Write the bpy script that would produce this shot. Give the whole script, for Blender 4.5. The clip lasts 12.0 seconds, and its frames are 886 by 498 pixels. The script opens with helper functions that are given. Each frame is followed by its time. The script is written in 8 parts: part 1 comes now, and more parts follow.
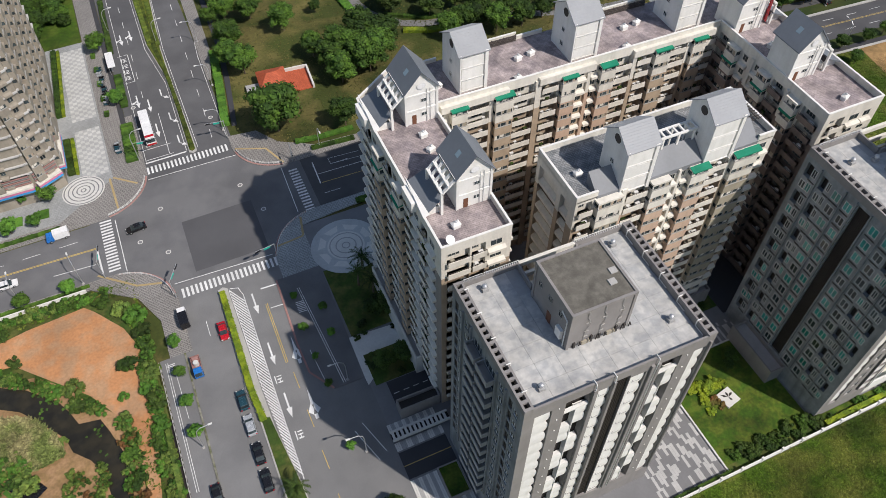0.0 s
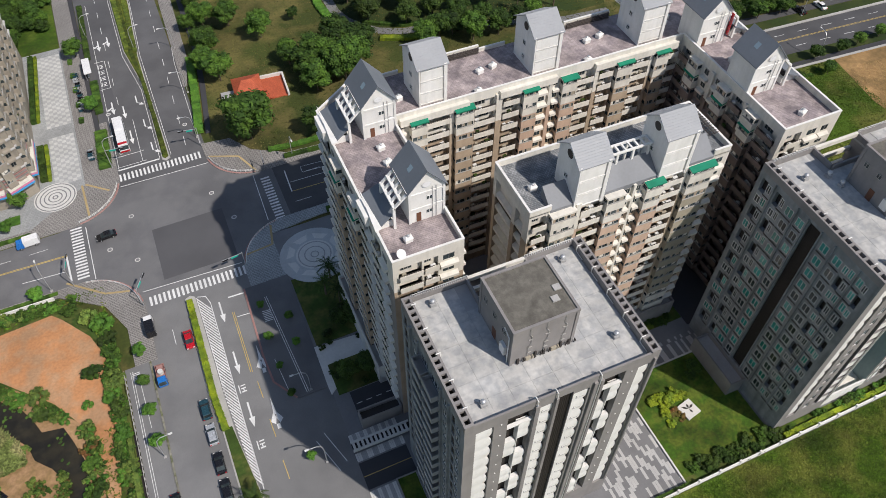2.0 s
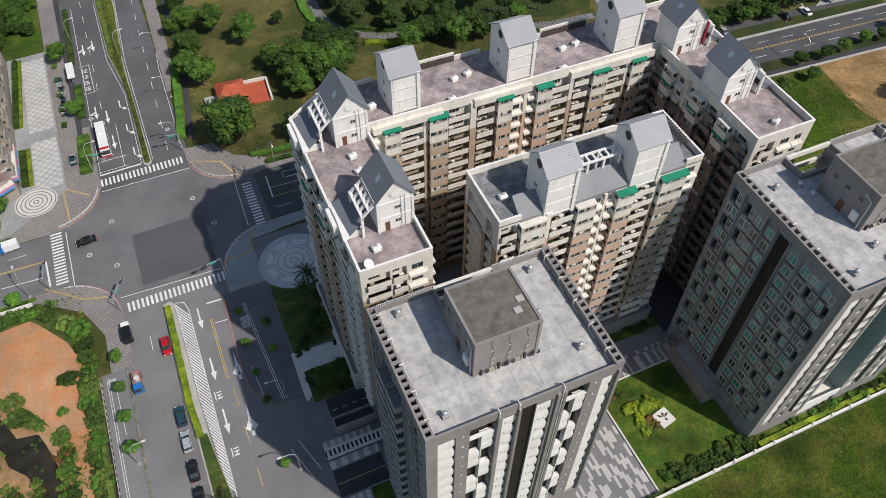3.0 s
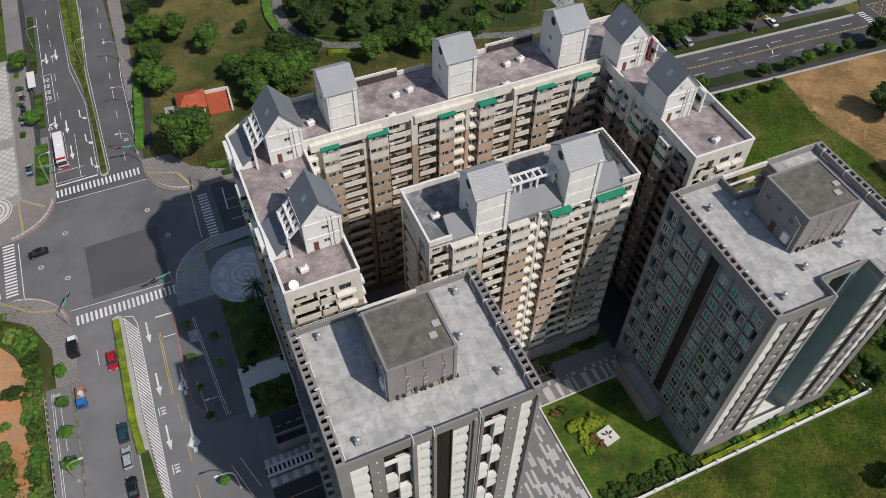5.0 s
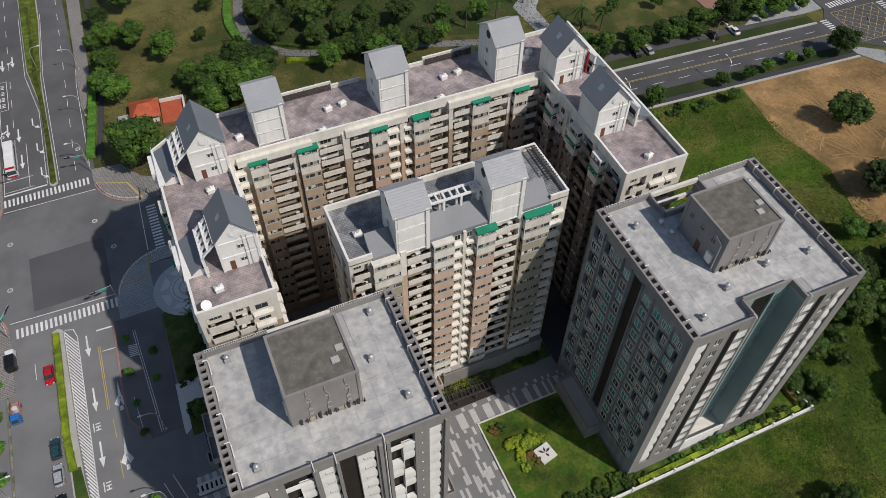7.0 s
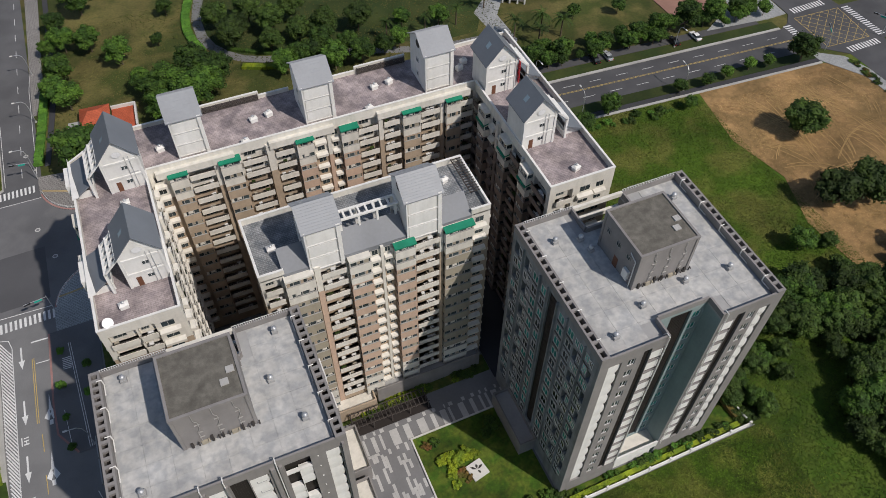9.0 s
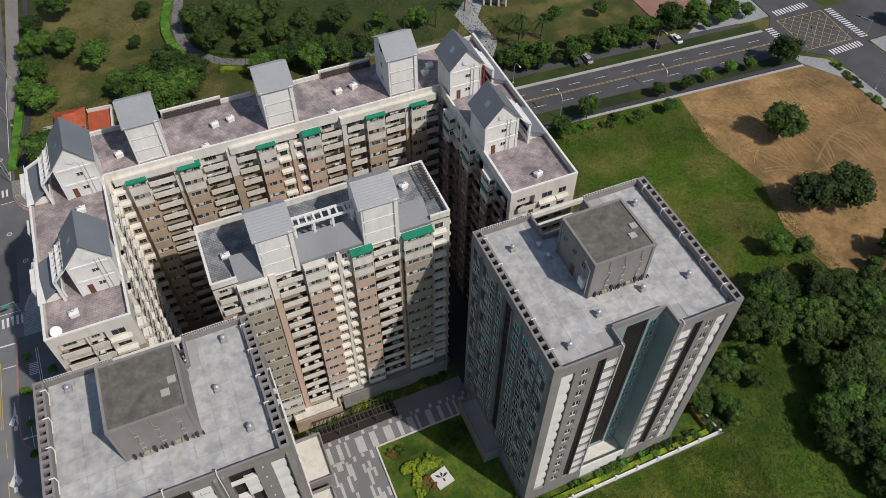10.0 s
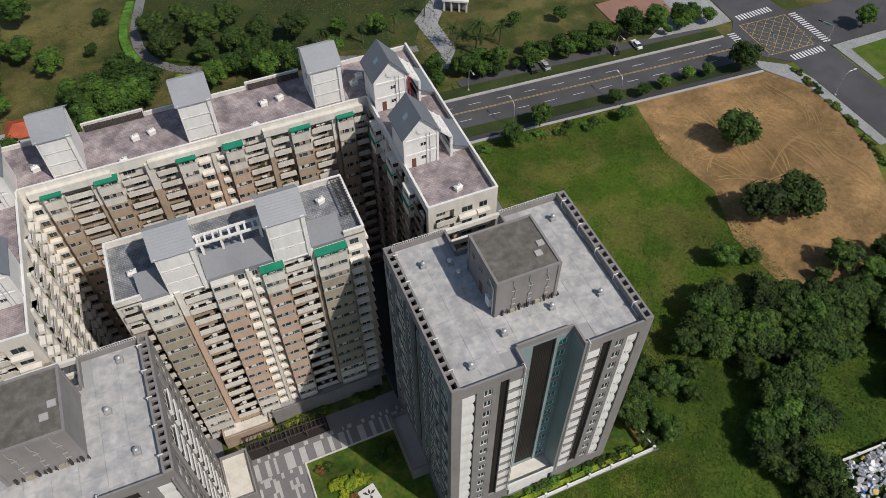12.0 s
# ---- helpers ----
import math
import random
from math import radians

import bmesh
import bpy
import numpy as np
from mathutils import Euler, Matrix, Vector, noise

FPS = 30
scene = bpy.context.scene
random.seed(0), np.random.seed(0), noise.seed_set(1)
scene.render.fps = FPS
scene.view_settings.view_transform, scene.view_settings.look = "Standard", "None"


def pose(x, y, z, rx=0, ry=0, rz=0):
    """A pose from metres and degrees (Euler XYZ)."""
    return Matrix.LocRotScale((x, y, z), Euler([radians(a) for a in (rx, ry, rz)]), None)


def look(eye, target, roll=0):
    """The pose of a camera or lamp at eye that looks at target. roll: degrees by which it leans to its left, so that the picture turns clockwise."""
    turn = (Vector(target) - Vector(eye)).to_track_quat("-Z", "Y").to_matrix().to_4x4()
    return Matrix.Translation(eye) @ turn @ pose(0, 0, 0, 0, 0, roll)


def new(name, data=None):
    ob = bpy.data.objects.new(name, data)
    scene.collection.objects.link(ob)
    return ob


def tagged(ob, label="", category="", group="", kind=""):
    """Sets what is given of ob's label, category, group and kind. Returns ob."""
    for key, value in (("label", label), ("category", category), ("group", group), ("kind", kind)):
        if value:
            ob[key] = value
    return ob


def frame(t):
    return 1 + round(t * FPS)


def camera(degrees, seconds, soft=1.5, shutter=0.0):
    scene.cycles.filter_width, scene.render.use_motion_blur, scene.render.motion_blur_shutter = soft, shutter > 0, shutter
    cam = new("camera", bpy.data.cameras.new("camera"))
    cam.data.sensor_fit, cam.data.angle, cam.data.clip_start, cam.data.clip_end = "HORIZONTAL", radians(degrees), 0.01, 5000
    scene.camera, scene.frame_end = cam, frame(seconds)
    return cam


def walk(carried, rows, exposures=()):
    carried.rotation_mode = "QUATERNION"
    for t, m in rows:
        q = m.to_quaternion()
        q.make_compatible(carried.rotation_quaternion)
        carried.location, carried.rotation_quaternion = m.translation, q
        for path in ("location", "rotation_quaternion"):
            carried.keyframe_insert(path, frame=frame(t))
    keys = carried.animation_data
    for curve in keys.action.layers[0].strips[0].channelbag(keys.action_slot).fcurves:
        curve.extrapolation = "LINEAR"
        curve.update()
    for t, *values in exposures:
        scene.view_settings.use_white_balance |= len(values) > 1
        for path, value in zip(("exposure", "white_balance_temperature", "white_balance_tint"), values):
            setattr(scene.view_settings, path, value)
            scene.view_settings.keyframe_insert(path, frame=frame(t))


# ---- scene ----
cam = camera(60.63, 12.0, soft=0.7)
PATH = [
    (0.0, -25.084, -33.789, 129.978, 38.816, 0.017, -23.897),
    (0.5, -23.872, -34.172, 130.429, 38.820, -0.058, -23.871),
    (1.0, -22.278, -34.598, 130.849, 38.831, -0.120, -23.822),
    (1.5, -20.391, -35.044, 131.255, 38.848, -0.175, -23.759),
    (2.0, -18.279, -35.492, 131.655, 38.868, -0.225, -23.692),
    (2.5, -15.991, -35.933, 132.052, 38.888, -0.271, -23.626),
    (3.0, -13.563, -36.363, 132.443, 38.906, -0.314, -23.568),
    (5.0, -2.787, -37.985, 133.794, 38.942, -0.461, -23.437),
    (5.5, 0.136, -38.392, 134.031, 38.940, -0.487, -23.425),
    (6.0, 3.146, -38.812, 134.210, 38.936, -0.505, -23.416),
    (6.5, 6.241, -39.252, 134.326, 38.930, -0.516, -23.405),
    (7.0, 9.418, -39.717, 134.379, 38.925, -0.516, -23.389),
    (9.0, 22.832, -41.888, 134.028, 38.943, -0.394, -23.193),
    (9.5, 26.318, -42.505, 133.856, 38.960, -0.327, -23.106),
    (10.0, 29.838, -43.142, 133.688, 38.981, -0.246, -23.008),
    (10.5, 33.384, -43.791, 133.549, 39.000, -0.149, -22.908),
    (11.0, 36.954, -44.442, 133.468, 39.013, -0.038, -22.818),
    (11.5, 40.549, -45.081, 133.476, 39.010, 0.087, -22.756),
    (12.0, 44.181, -45.696, 133.608, 38.980, 0.225, -22.744),
]
walk(cam, [(t, pose(*row)) for t, *row in PATH], [(0.0, 0.13), (3.0, 0.05), (6.0, -0.22), (9.0, -0.24), (12.0, -0.21)])

# ---- light ----
SUN = Vector((3.3, -5.5, 7.7)).normalized()
world = bpy.data.worlds.new("sky")
scene.world = world
world.use_nodes = True
wn = world.node_tree.nodes
sky = wn.new("ShaderNodeTexSky")
sky.sky_type = "NISHITA"
sky.sun_disc = False
sky.sun_elevation = math.asin(SUN.z)
sky.sun_rotation = math.atan2(SUN.x, SUN.y)
world.node_tree.links.new(sky.outputs[0], wn["Background"].inputs[0])
wn["Background"].inputs[1].default_value = 0.09
sun = bpy.data.lights.new("sun", "SUN")
sun.energy, sun.angle, sun.color = 3.75, radians(0.7), (1.0, 0.925, 0.86)
new("sun", sun).matrix_world = look((0, 0, 200), Vector((0, 0, 200)) - SUN)

# ---- materials ----


def mat(name, col, rough=0.85, var=0.18, coarse=0.12, fine=2.5, bump=0.0, col2=None, metal=0.0, stain=0.0, isl=0.0, spec=0.3):
    """Base colour with variation at two scales, streaky stains, relief; isl: shift from piece to piece."""
    m = bpy.data.materials.new(name)
    m.use_nodes = True
    nt = m.node_tree
    N, L = nt.nodes, nt.links
    b = N["Principled BSDF"]
    b.inputs["Roughness"].default_value, b.inputs["Metallic"].default_value = rough, metal
    b.inputs["Specular IOR Level"].default_value = spec
    pos = N.new("ShaderNodeNewGeometry")

    def tex(scale, detail, stretch=(1, 1, 1)):
        mp = N.new("ShaderNodeMapping")
        mp.inputs["Scale"].default_value = stretch
        L.new(pos.outputs["Position"], mp.inputs["Vector"])
        t = N.new("ShaderNodeTexNoise")
        t.inputs["Scale"].default_value, t.inputs["Detail"].default_value = scale, detail
        L.new(mp.outputs[0], t.inputs["Vector"])
        return t.outputs["Fac"]

    def ramp(src, lo, hi, a, c):
        r = N.new("ShaderNodeMapRange")
        for k, v in (("From Min", lo), ("From Max", hi), ("To Min", a), ("To Max", c)):
            r.inputs[k].default_value = v
        L.new(src, r.inputs["Value"])
        return r.outputs[0]

    def mul(a, c):
        x = N.new("ShaderNodeMath")
        x.operation = "MULTIPLY"
        L.new(a, x.inputs[0])
        L.new(c, x.inputs[1])
        return x.outputs[0]

    big, small = tex(coarse, 5), tex(fine, 4)
    f = mul(ramp(big, 0.3, 0.7, 1 - var, 1 + var), ramp(small, 0.3, 0.7, 1 - var * 0.6, 1 + var * 0.6))
    if stain:
        f = mul(f, ramp(tex(0.9, 4, (1, 1, 0.12)), 0.45, 0.75, 1.0, 1 - stain))
    if isl:
        oi = N.new("ShaderNodeObjectInfo")
        f = mul(f, ramp(oi.outputs["Random"], 0, 1, 1 - isl, 1 + isl))
        f = mul(f, ramp(pos.outputs["Random Per Island"], 0, 1, 1 - isl, 1 + isl))
    base = N.new("ShaderNodeMix")
    base.data_type = "RGBA"
    base.inputs["A"].default_value = (*col, 1)
    base.inputs["B"].default_value = (*(col2 or col), 1)
    L.new(ramp(tex(coarse * 2.3, 6), 0.42, 0.6, 0, 1), base.inputs["Factor"])
    mixed = N.new("ShaderNodeVectorMath")
    mixed.operation = "SCALE"
    L.new(base.outputs["Result"], mixed.inputs[0])
    L.new(f, mixed.inputs["Scale"])
    L.new(mixed.outputs[0], b.inputs["Base Color"])
    L.new(ramp(small, 0.3, 0.7, max(rough - 0.08, 0.02), min(rough + 0.08, 1)), b.inputs["Roughness"])
    if bump:
        bp = N.new("ShaderNodeBump")
        bp.inputs["Strength"].default_value, bp.inputs["Distance"].default_value = 0.6, bump
        L.new(small, bp.inputs["Height"])
        L.new(bp.outputs[0], b.inputs["Normal"])
    return m


def tiled(m, w, h, gap, dark, ang=0.0, shift=0.5, up=False):
    """Lays a joint pattern of w by h metres into a material."""
    nt = m.node_tree
    N, L = nt.nodes, nt.links
    b = N["Principled BSDF"]
    src = b.inputs["Base Color"].links[0].from_socket
    g = N.new("ShaderNodeNewGeometry")
    mp = N.new("ShaderNodeMapping")
    mp.inputs["Rotation"].default_value = (radians(90) if up else 0, 0, radians(ang))
    L.new(g.outputs["Position"], mp.inputs["Vector"])
    t = N.new("ShaderNodeTexBrick")
    t.offset = shift
    for k, v in (("Scale", 1.0), ("Brick Width", w), ("Row Height", h), ("Mortar Size", gap), ("Mortar Smooth", 0.3), ("Bias", 0.0)):
        t.inputs[k].default_value = v
    t.inputs["Color1"].default_value = (1, 1, 1, 1)
    t.inputs["Color2"].default_value = (0.86, 0.86, 0.86, 1)
    t.inputs["Mortar"].default_value = (dark, dark, dark, 1)
    L.new(mp.outputs[0], t.inputs["Vector"])
    x = N.new("ShaderNodeMix")
    x.data_type, x.blend_type = "RGBA", "MULTIPLY"
    x.inputs["Factor"].default_value = 1
    L.new(src, x.inputs["A"])
    L.new(t.outputs["Color"], x.inputs["B"])
    L.new(x.outputs["Result"], b.inputs["Base Color"])
    return m


GRASS = mat("park_grass", (0.05, 0.064, 0.014), 0.95, 0.3, 0.05, 1.6, 0.05, (0.122, 0.108, 0.035))
MEADOW_DEEP = mat("deep_meadow", (0.04, 0.082, 0.006), 0.95, 0.4, 0.09, 1.0, 0.15, (0.068, 0.105, 0.012))
# darker grass: the far lawn's shade is in the colour; the verges share it
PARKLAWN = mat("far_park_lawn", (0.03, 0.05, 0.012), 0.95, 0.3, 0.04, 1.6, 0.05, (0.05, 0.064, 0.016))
MEADOW = mat("meadow", (0.046, 0.086, 0.006), 0.95, 0.45, 0.07, 1.0, 0.15, (0.10, 0.118, 0.017))
MEADOW_DRY = mat("meadow_dry", (0.066, 0.122, 0.010), 0.95, 0.25, 0.05, 1.1, 0.15, (0.13, 0.145, 0.027))
LAWN = mat("lawn", (0.04, 0.085, 0.008), 0.95, 0.42, 0.2, 1.6, 0.08, (0.08, 0.11, 0.014))
ROUGH = mat("rough_grass", (0.045, 0.08, 0.014), 0.95, 0.35, 0.15, 1.3, 0.12, (0.10, 0.11, 0.028))
HAY = mat("dry_field", (0.33, 0.205, 0.09), 0.95, 0.32, 0.055, 0.9, 0.10, (0.215, 0.14, 0.06))
CLAY = mat("orange_soil", (0.49, 0.235, 0.105), 0.95, 0.2, 0.12, 1.8, 0.06, (0.44, 0.262, 0.145))
MUD = mat("bank_soil", (0.36, 0.22, 0.115), 0.95, 0.25, 0.2, 2.0, 0.05, (0.26, 0.165, 0.075))
ASPHALT = mat("asphalt", (0.165, 0.165, 0.168), 0.88, 0.13, 0.07, 6.0, 0.0, (0.14, 0.14, 0.145))
ASPHALT_MID = mat("asphalt_worn", (0.118, 0.118, 0.122), 0.88, 0.14, 0.07, 6.0, 0.0, (0.102, 0.102, 0.106))
ASPHALT_DK = mat("asphalt_dark", (0.09, 0.09, 0.093), 0.88, 0.13, 0.07, 6.0, 0.0, (0.077, 0.077, 0.081))
ASPHALT2 = mat("asphalt_light", (0.20, 0.20, 0.20), 0.88, 0.12, 0.06, 6.0, 0.0, (0.172, 0.172, 0.174))
BLACKTOP = mat("cycle_track_asphalt", (0.055, 0.055, 0.06), 0.85, 0.12, 0.1, 6.0)
PAINT = mat("white_road_paint", (0.72, 0.72, 0.71), 0.7, 0.12, 0.3, 4.0)
YELLOW = mat("yellow_road_paint", (0.56, 0.41, 0.13), 0.7, 0.15, 0.3, 4.0)
CONC = mat("kerb_concrete", (0.42, 0.41, 0.39), 0.85, 0.12, 0.3, 3.0)
PAVER = tiled(mat("paver_grey", (0.30, 0.285, 0.27), 0.9, 0.14, 0.1, 1.5), 0.9, 0.45, 0.07, 0.45, 0)
PAVER_BLUE = tiled(mat("paver_blue_grey", (0.40, 0.425, 0.43), 0.9, 0.14, 0.1, 1.5), 0.9, 0.45, 0.07, 0.55, 0)
PAVER_TEAL = tiled(mat("paver_pale", (0.36, 0.37, 0.367), 0.9, 0.15, 0.12, 1.5), 0.6, 0.6, 0.03, 0.65)
PALE = mat("pale_stone", (0.62, 0.61, 0.58), 0.8, 0.08, 0.2, 2.0)
MID = mat("mid_grey_stone", (0.36, 0.36, 0.355), 0.8, 0.08, 0.2, 2.0)
DARKSTONE = mat("dark_stone", (0.20, 0.20, 0.205), 0.75, 0.08, 0.2, 2.0)
WATER = mat("pond_water", (0.022, 0.02, 0.014), 0.12, 0.2, 0.15, 0.6, 0.01, (0.035, 0.03, 0.018), spec=0.5)
RED = mat("red_kerb_paint", (0.36, 0.20, 0.18), 0.8, 0.15, 0.4, 3.0)
LEAF = mat("foliage", (0.056, 0.110, 0.013), 0.8, 0.25, 0.15, 0.9, 0.0, (0.033, 0.073, 0.011), isl=0.45)
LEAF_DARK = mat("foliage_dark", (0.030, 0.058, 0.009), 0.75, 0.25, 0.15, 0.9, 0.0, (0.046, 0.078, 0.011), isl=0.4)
LEAF_LIME = mat("foliage_lime", (0.225, 0.28, 0.015), 0.75, 0.15, 0.2, 1.5, 0.0, (0.125, 0.19, 0.016), isl=0.3)
LEAF_BRIGHT = mat("foliage_bright", (0.085, 0.19, 0.022), 0.75, 0.2, 0.2, 1.0, 0.0, (0.06, 0.15, 0.02), isl=0.3)
LEAF_RUST = mat("foliage_rust", (0.16, 0.075, 0.025), 0.75, 0.2, 0.2, 1.0, 0.0, (0.10, 0.09, 0.02), isl=0.3)
REED = mat("reed_grass", (0.15, 0.21, 0.04), 0.85, 0.2, 0.3, 1.5, 0.0, (0.09, 0.15, 0.03), isl=0.35)
BARK = mat("bark", (0.13, 0.10, 0.07), 0.9, 0.2, 1.0, 6.0)
CREAM = mat("cream_render", (0.73, 0.70, 0.63), 0.85, 0.07, 0.15, 2.5, 0.0, (0.70, 0.67, 0.595), stain=0.16)
WHITE = mat("white_render", (0.79, 0.78, 0.75), 0.8, 0.05, 0.2, 2.5, 0.0, (0.76, 0.75, 0.71), stain=0.10)
TAN = mat("tan_tile", (0.46, 0.365, 0.27), 0.7, 0.08, 0.15, 3.0, 0.0, (0.41, 0.325, 0.24), stain=0.12)
PINK = mat("pinkish_tile", (0.56, 0.41, 0.315), 0.7, 0.08, 0.15, 3.0, stain=0.12)
BUFF = mat("olive_buff_tile", (0.38, 0.34, 0.265), 0.7, 0.08, 0.15, 3.0, stain=0.12)
UMBER_SHADE = mat("umber_tile", (0.235, 0.185, 0.16), 0.7, 0.1, 0.15, 3.0, 0.0, (0.20, 0.158, 0.137), stain=0.15)
GREYTILE = mat("grey_tile", (0.265, 0.25, 0.24), 0.7, 0.08, 0.2, 3.0, 0.0, (0.245, 0.232, 0.225), stain=0.1)
GREYDK = mat("dark_grey_tile", (0.05, 0.045, 0.042), 0.65, 0.10, 0.2, 3.0)
# dark brown tile; as a hole's back its near-black stands for depth shade
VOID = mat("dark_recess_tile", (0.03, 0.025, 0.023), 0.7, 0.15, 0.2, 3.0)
TOWERGREY = mat("tower_side_tile", (0.235, 0.252, 0.258), 0.7, 0.12, 0.2, 2.0, 0.0, (0.285, 0.30, 0.305), stain=0.35)
ROOFCONC = mat("roof_concrete", (0.48, 0.475, 0.455), 0.85, 0.14, 0.3, 1.6, 0.0, (0.37, 0.375, 0.375), isl=0.05)
ROOFDARK = mat("weathered_roof", (0.135, 0.126, 0.107), 0.9, 0.16, 0.5, 7.0, 0.02, (0.165, 0.155, 0.132), stain=0.2)
LAVENDER = tiled(mat("lavender_roof_paver", (0.40, 0.34, 0.335), 0.9, 0.3, 0.22, 1.2, 0.0, (0.275, 0.235, 0.243)), 0.7, 0.35, 0.035, 0.66)
ROOFTILE = tiled(mat("blue_grey_roof_paver", (0.14, 0.15, 0.16), 0.85, 0.2, 0.25, 1.4, 0.0, (0.23, 0.235, 0.24)), 0.7, 0.35, 0.03, 1.7)
SLATE = mat("slate_blue_roof", (0.17, 0.187, 0.21), 0.55, 0.07, 0.2, 2.0)
SHEET = mat("mid_grey_roof_sheet", (0.215, 0.225, 0.24), 0.6, 0.08, 0.2, 2.0)
METALROOF = mat("light_grey_roof_sheet", (0.30, 0.313, 0.33), 0.5, 0.06, 0.2, 2.0)
GLASS = mat("window_glass", (0.03, 0.04, 0.045), 0.12, 0.3, 0.3, 1.0, 0.0, (0.05, 0.065, 0.068), spec=0.35, isl=0.4)
GLASS_TEAL = mat("teal_glass", (0.05, 0.26, 0.23), 0.12, 0.3, 0.3, 1.0, spec=0.6, isl=0.3)
DARK = mat("dark_interior", (0.035, 0.033, 0.03), 0.9, 0.2, 0.5, 2.0)
FRAME = mat("white_frame", (0.70, 0.70, 0.68), 0.5, 0.05)
RAIL = mat("dark_rail", (0.07, 0.06, 0.055), 0.5, 0.1)
ALU = mat("dull_aluminium_frame", (0.36, 0.35, 0.33), 0.45, 0.08)
STEEL = mat("galvanised_steel", (0.55, 0.56, 0.57), 0.4, 0.06, metal=0.6)
GREEN = mat("green_awning", (0.01, 0.21, 0.12), 0.6, 0.12, 0.6, 3.0)
ORANGE = tiled(mat("orange_tile_roof", (0.50, 0.115, 0.055), 0.7, 0.12, 0.5, 3.0), 0.4, 0.4, 0.04, 0.7)
TEALMETAL = mat("teal_sign", (0.02, 0.42, 0.33), 0.5, 0.05)
CARBLACK = mat("black_car_paint", (0.012, 0.012, 0.014), 0.25, 0.05, spec=0.6)
CARRED = mat("red_car_paint", (0.45, 0.012, 0.02), 0.25, 0.05, spec=0.6)
CARWHITE = mat("white_car_paint", (0.78, 0.78, 0.78), 0.3, 0.04, spec=0.6)
CARSILVER = mat("silver_car_paint", (0.50, 0.52, 0.54), 0.25, 0.04, spec=0.6, metal=0.3)
CARTEAL = mat("dark_teal_car_paint", (0.02, 0.06, 0.08), 0.25, 0.04, spec=0.6)
CARBLUE = mat("blue_cab_paint", (0.02, 0.16, 0.50), 0.3, 0.05, spec=0.6)
TYRE = mat("tyre_rubber", (0.02, 0.02, 0.02), 0.9, 0.1)
SHOPPINK = mat("pink_sign", (0.55, 0.20, 0.32), 0.6, 0.1)
SHOPBLUE = mat("blue_sign", (0.06, 0.30, 0.60), 0.6, 0.1)
TARP = mat("white_tarp", (0.60, 0.62, 0.64), 0.5, 0.25, 0.8, 3.0, 0.05, (0.35, 0.37, 0.42))

# ---- mesh helpers ----


def gz(x, y):
    """Height of the gently sloping ground."""
    return 0.0223 * min(max(x, -150), 260) - 0.0247 * min(max(y, -80), 260)


class MB:
    """Collects faces of one mesh."""

    def __init__(self):
        self.v, self.f, self.m = [], [], []

    def poly(self, pts, mi=0):
        k = len(self.v)
        self.v += [tuple(p) for p in pts]
        self.f.append(tuple(range(k, k + len(pts))))
        self.m.append(mi)

    def box(self, x0, x1, y0, y1, z0, z1, mi=0):
        k = len(self.v)
        self.v += [(x, y, z) for z in (z0, z1) for x, y in ((x0, y0), (x1, y0), (x1, y1), (x0, y1))]
        for f in ((3, 2, 1, 0), (4, 5, 6, 7), (0, 1, 5, 4), (1, 2, 6, 5), (2, 3, 7, 6), (3, 0, 4, 7)):
            self.f.append(tuple(k + i for i in f))
            self.m.append(mi)

    def prism(self, pts, z0, z1, mi=0, ground=False, bottom=True):
        """Upright prism over a plan polygon (counter-clockwise)."""
        h = gz if ground else (lambda x, y: 0.0)
        n, k = len(pts), len(self.v)
        self.v += [(x, y, h(x, y) + z0) for x, y in pts] + [(x, y, h(x, y) + z1) for x, y in pts]
        self.f.append(tuple(range(k + n, k + 2 * n)))
        self.m.append(mi)
        if bottom:
            self.f.append(tuple(range(k + n - 1, k - 1, -1)))
            self.m.append(mi)
        for i in range(n):
            j = (i + 1) % n
            self.f.append((k + i, k + j, k + n + j, k + n + i))
            self.m.append(mi)

    def beam(self, a, b, r, mi=0, n=6, r2=None):
        """Round bar from a to b."""
        a, b = Vector(a), Vector(b)
        q = (b - a).to_track_quat("Z", "Y").to_matrix()
        k = len(self.v)
        for p, rr in ((a, r), (b, r if r2 is None else r2)):
            self.v += [tuple(p + q @ Vector((rr * math.cos(2 * math.pi * i / n), rr * math.sin(2 * math.pi * i / n), 0))) for i in range(n)]
        for i in range(n):
            j = (i + 1) % n
            self.f.append((k + i, k + j, k + n + j, k + n + i))
            self.m.append(mi)
        self.f.append(tuple(range(k + 2 * n - 1, k + n - 1, -1))[::-1])
        self.m.append(mi)
        self.f.append(tuple(range(k + n - 1, k - 1, -1)))
        self.m.append(mi)

    def mesh(self, name, mats):
        me = bpy.data.meshes.new(name)
        me.from_pydata(self.v, [], self.f)
        for m in mats if isinstance(mats, (list, tuple)) else [mats]:
            me.materials.append(m)
        me.polygons.foreach_set("material_index", self.m)
        me.update()
        return me

    def obj(self, name, mats, parent=None, label=""):
        return put(name, self.mesh(name, mats), parent, None, label)


def put(name, me, parent=None, m=None, label=""):
    ob = new(name, me)
    ob.parent = parent
    if m is not None:
        ob.matrix_basis = m
    if label:
        ob["label"] = label
    return ob


def thing(name, x, y, z, label, category, group="", rz=0.0):
    e = new(name)
    e.matrix_basis = pose(x, y, z, 0, 0, rz)
    return tagged(e, label, category, group)


def slab(name, pts, z0, z1, m, label, category):
    """A piece of the ground as a structure."""
    b = MB()
    b.prism(pts, z0, z1, 0, True)
    return tagged(b.obj(name, m), label, category, kind="structure")


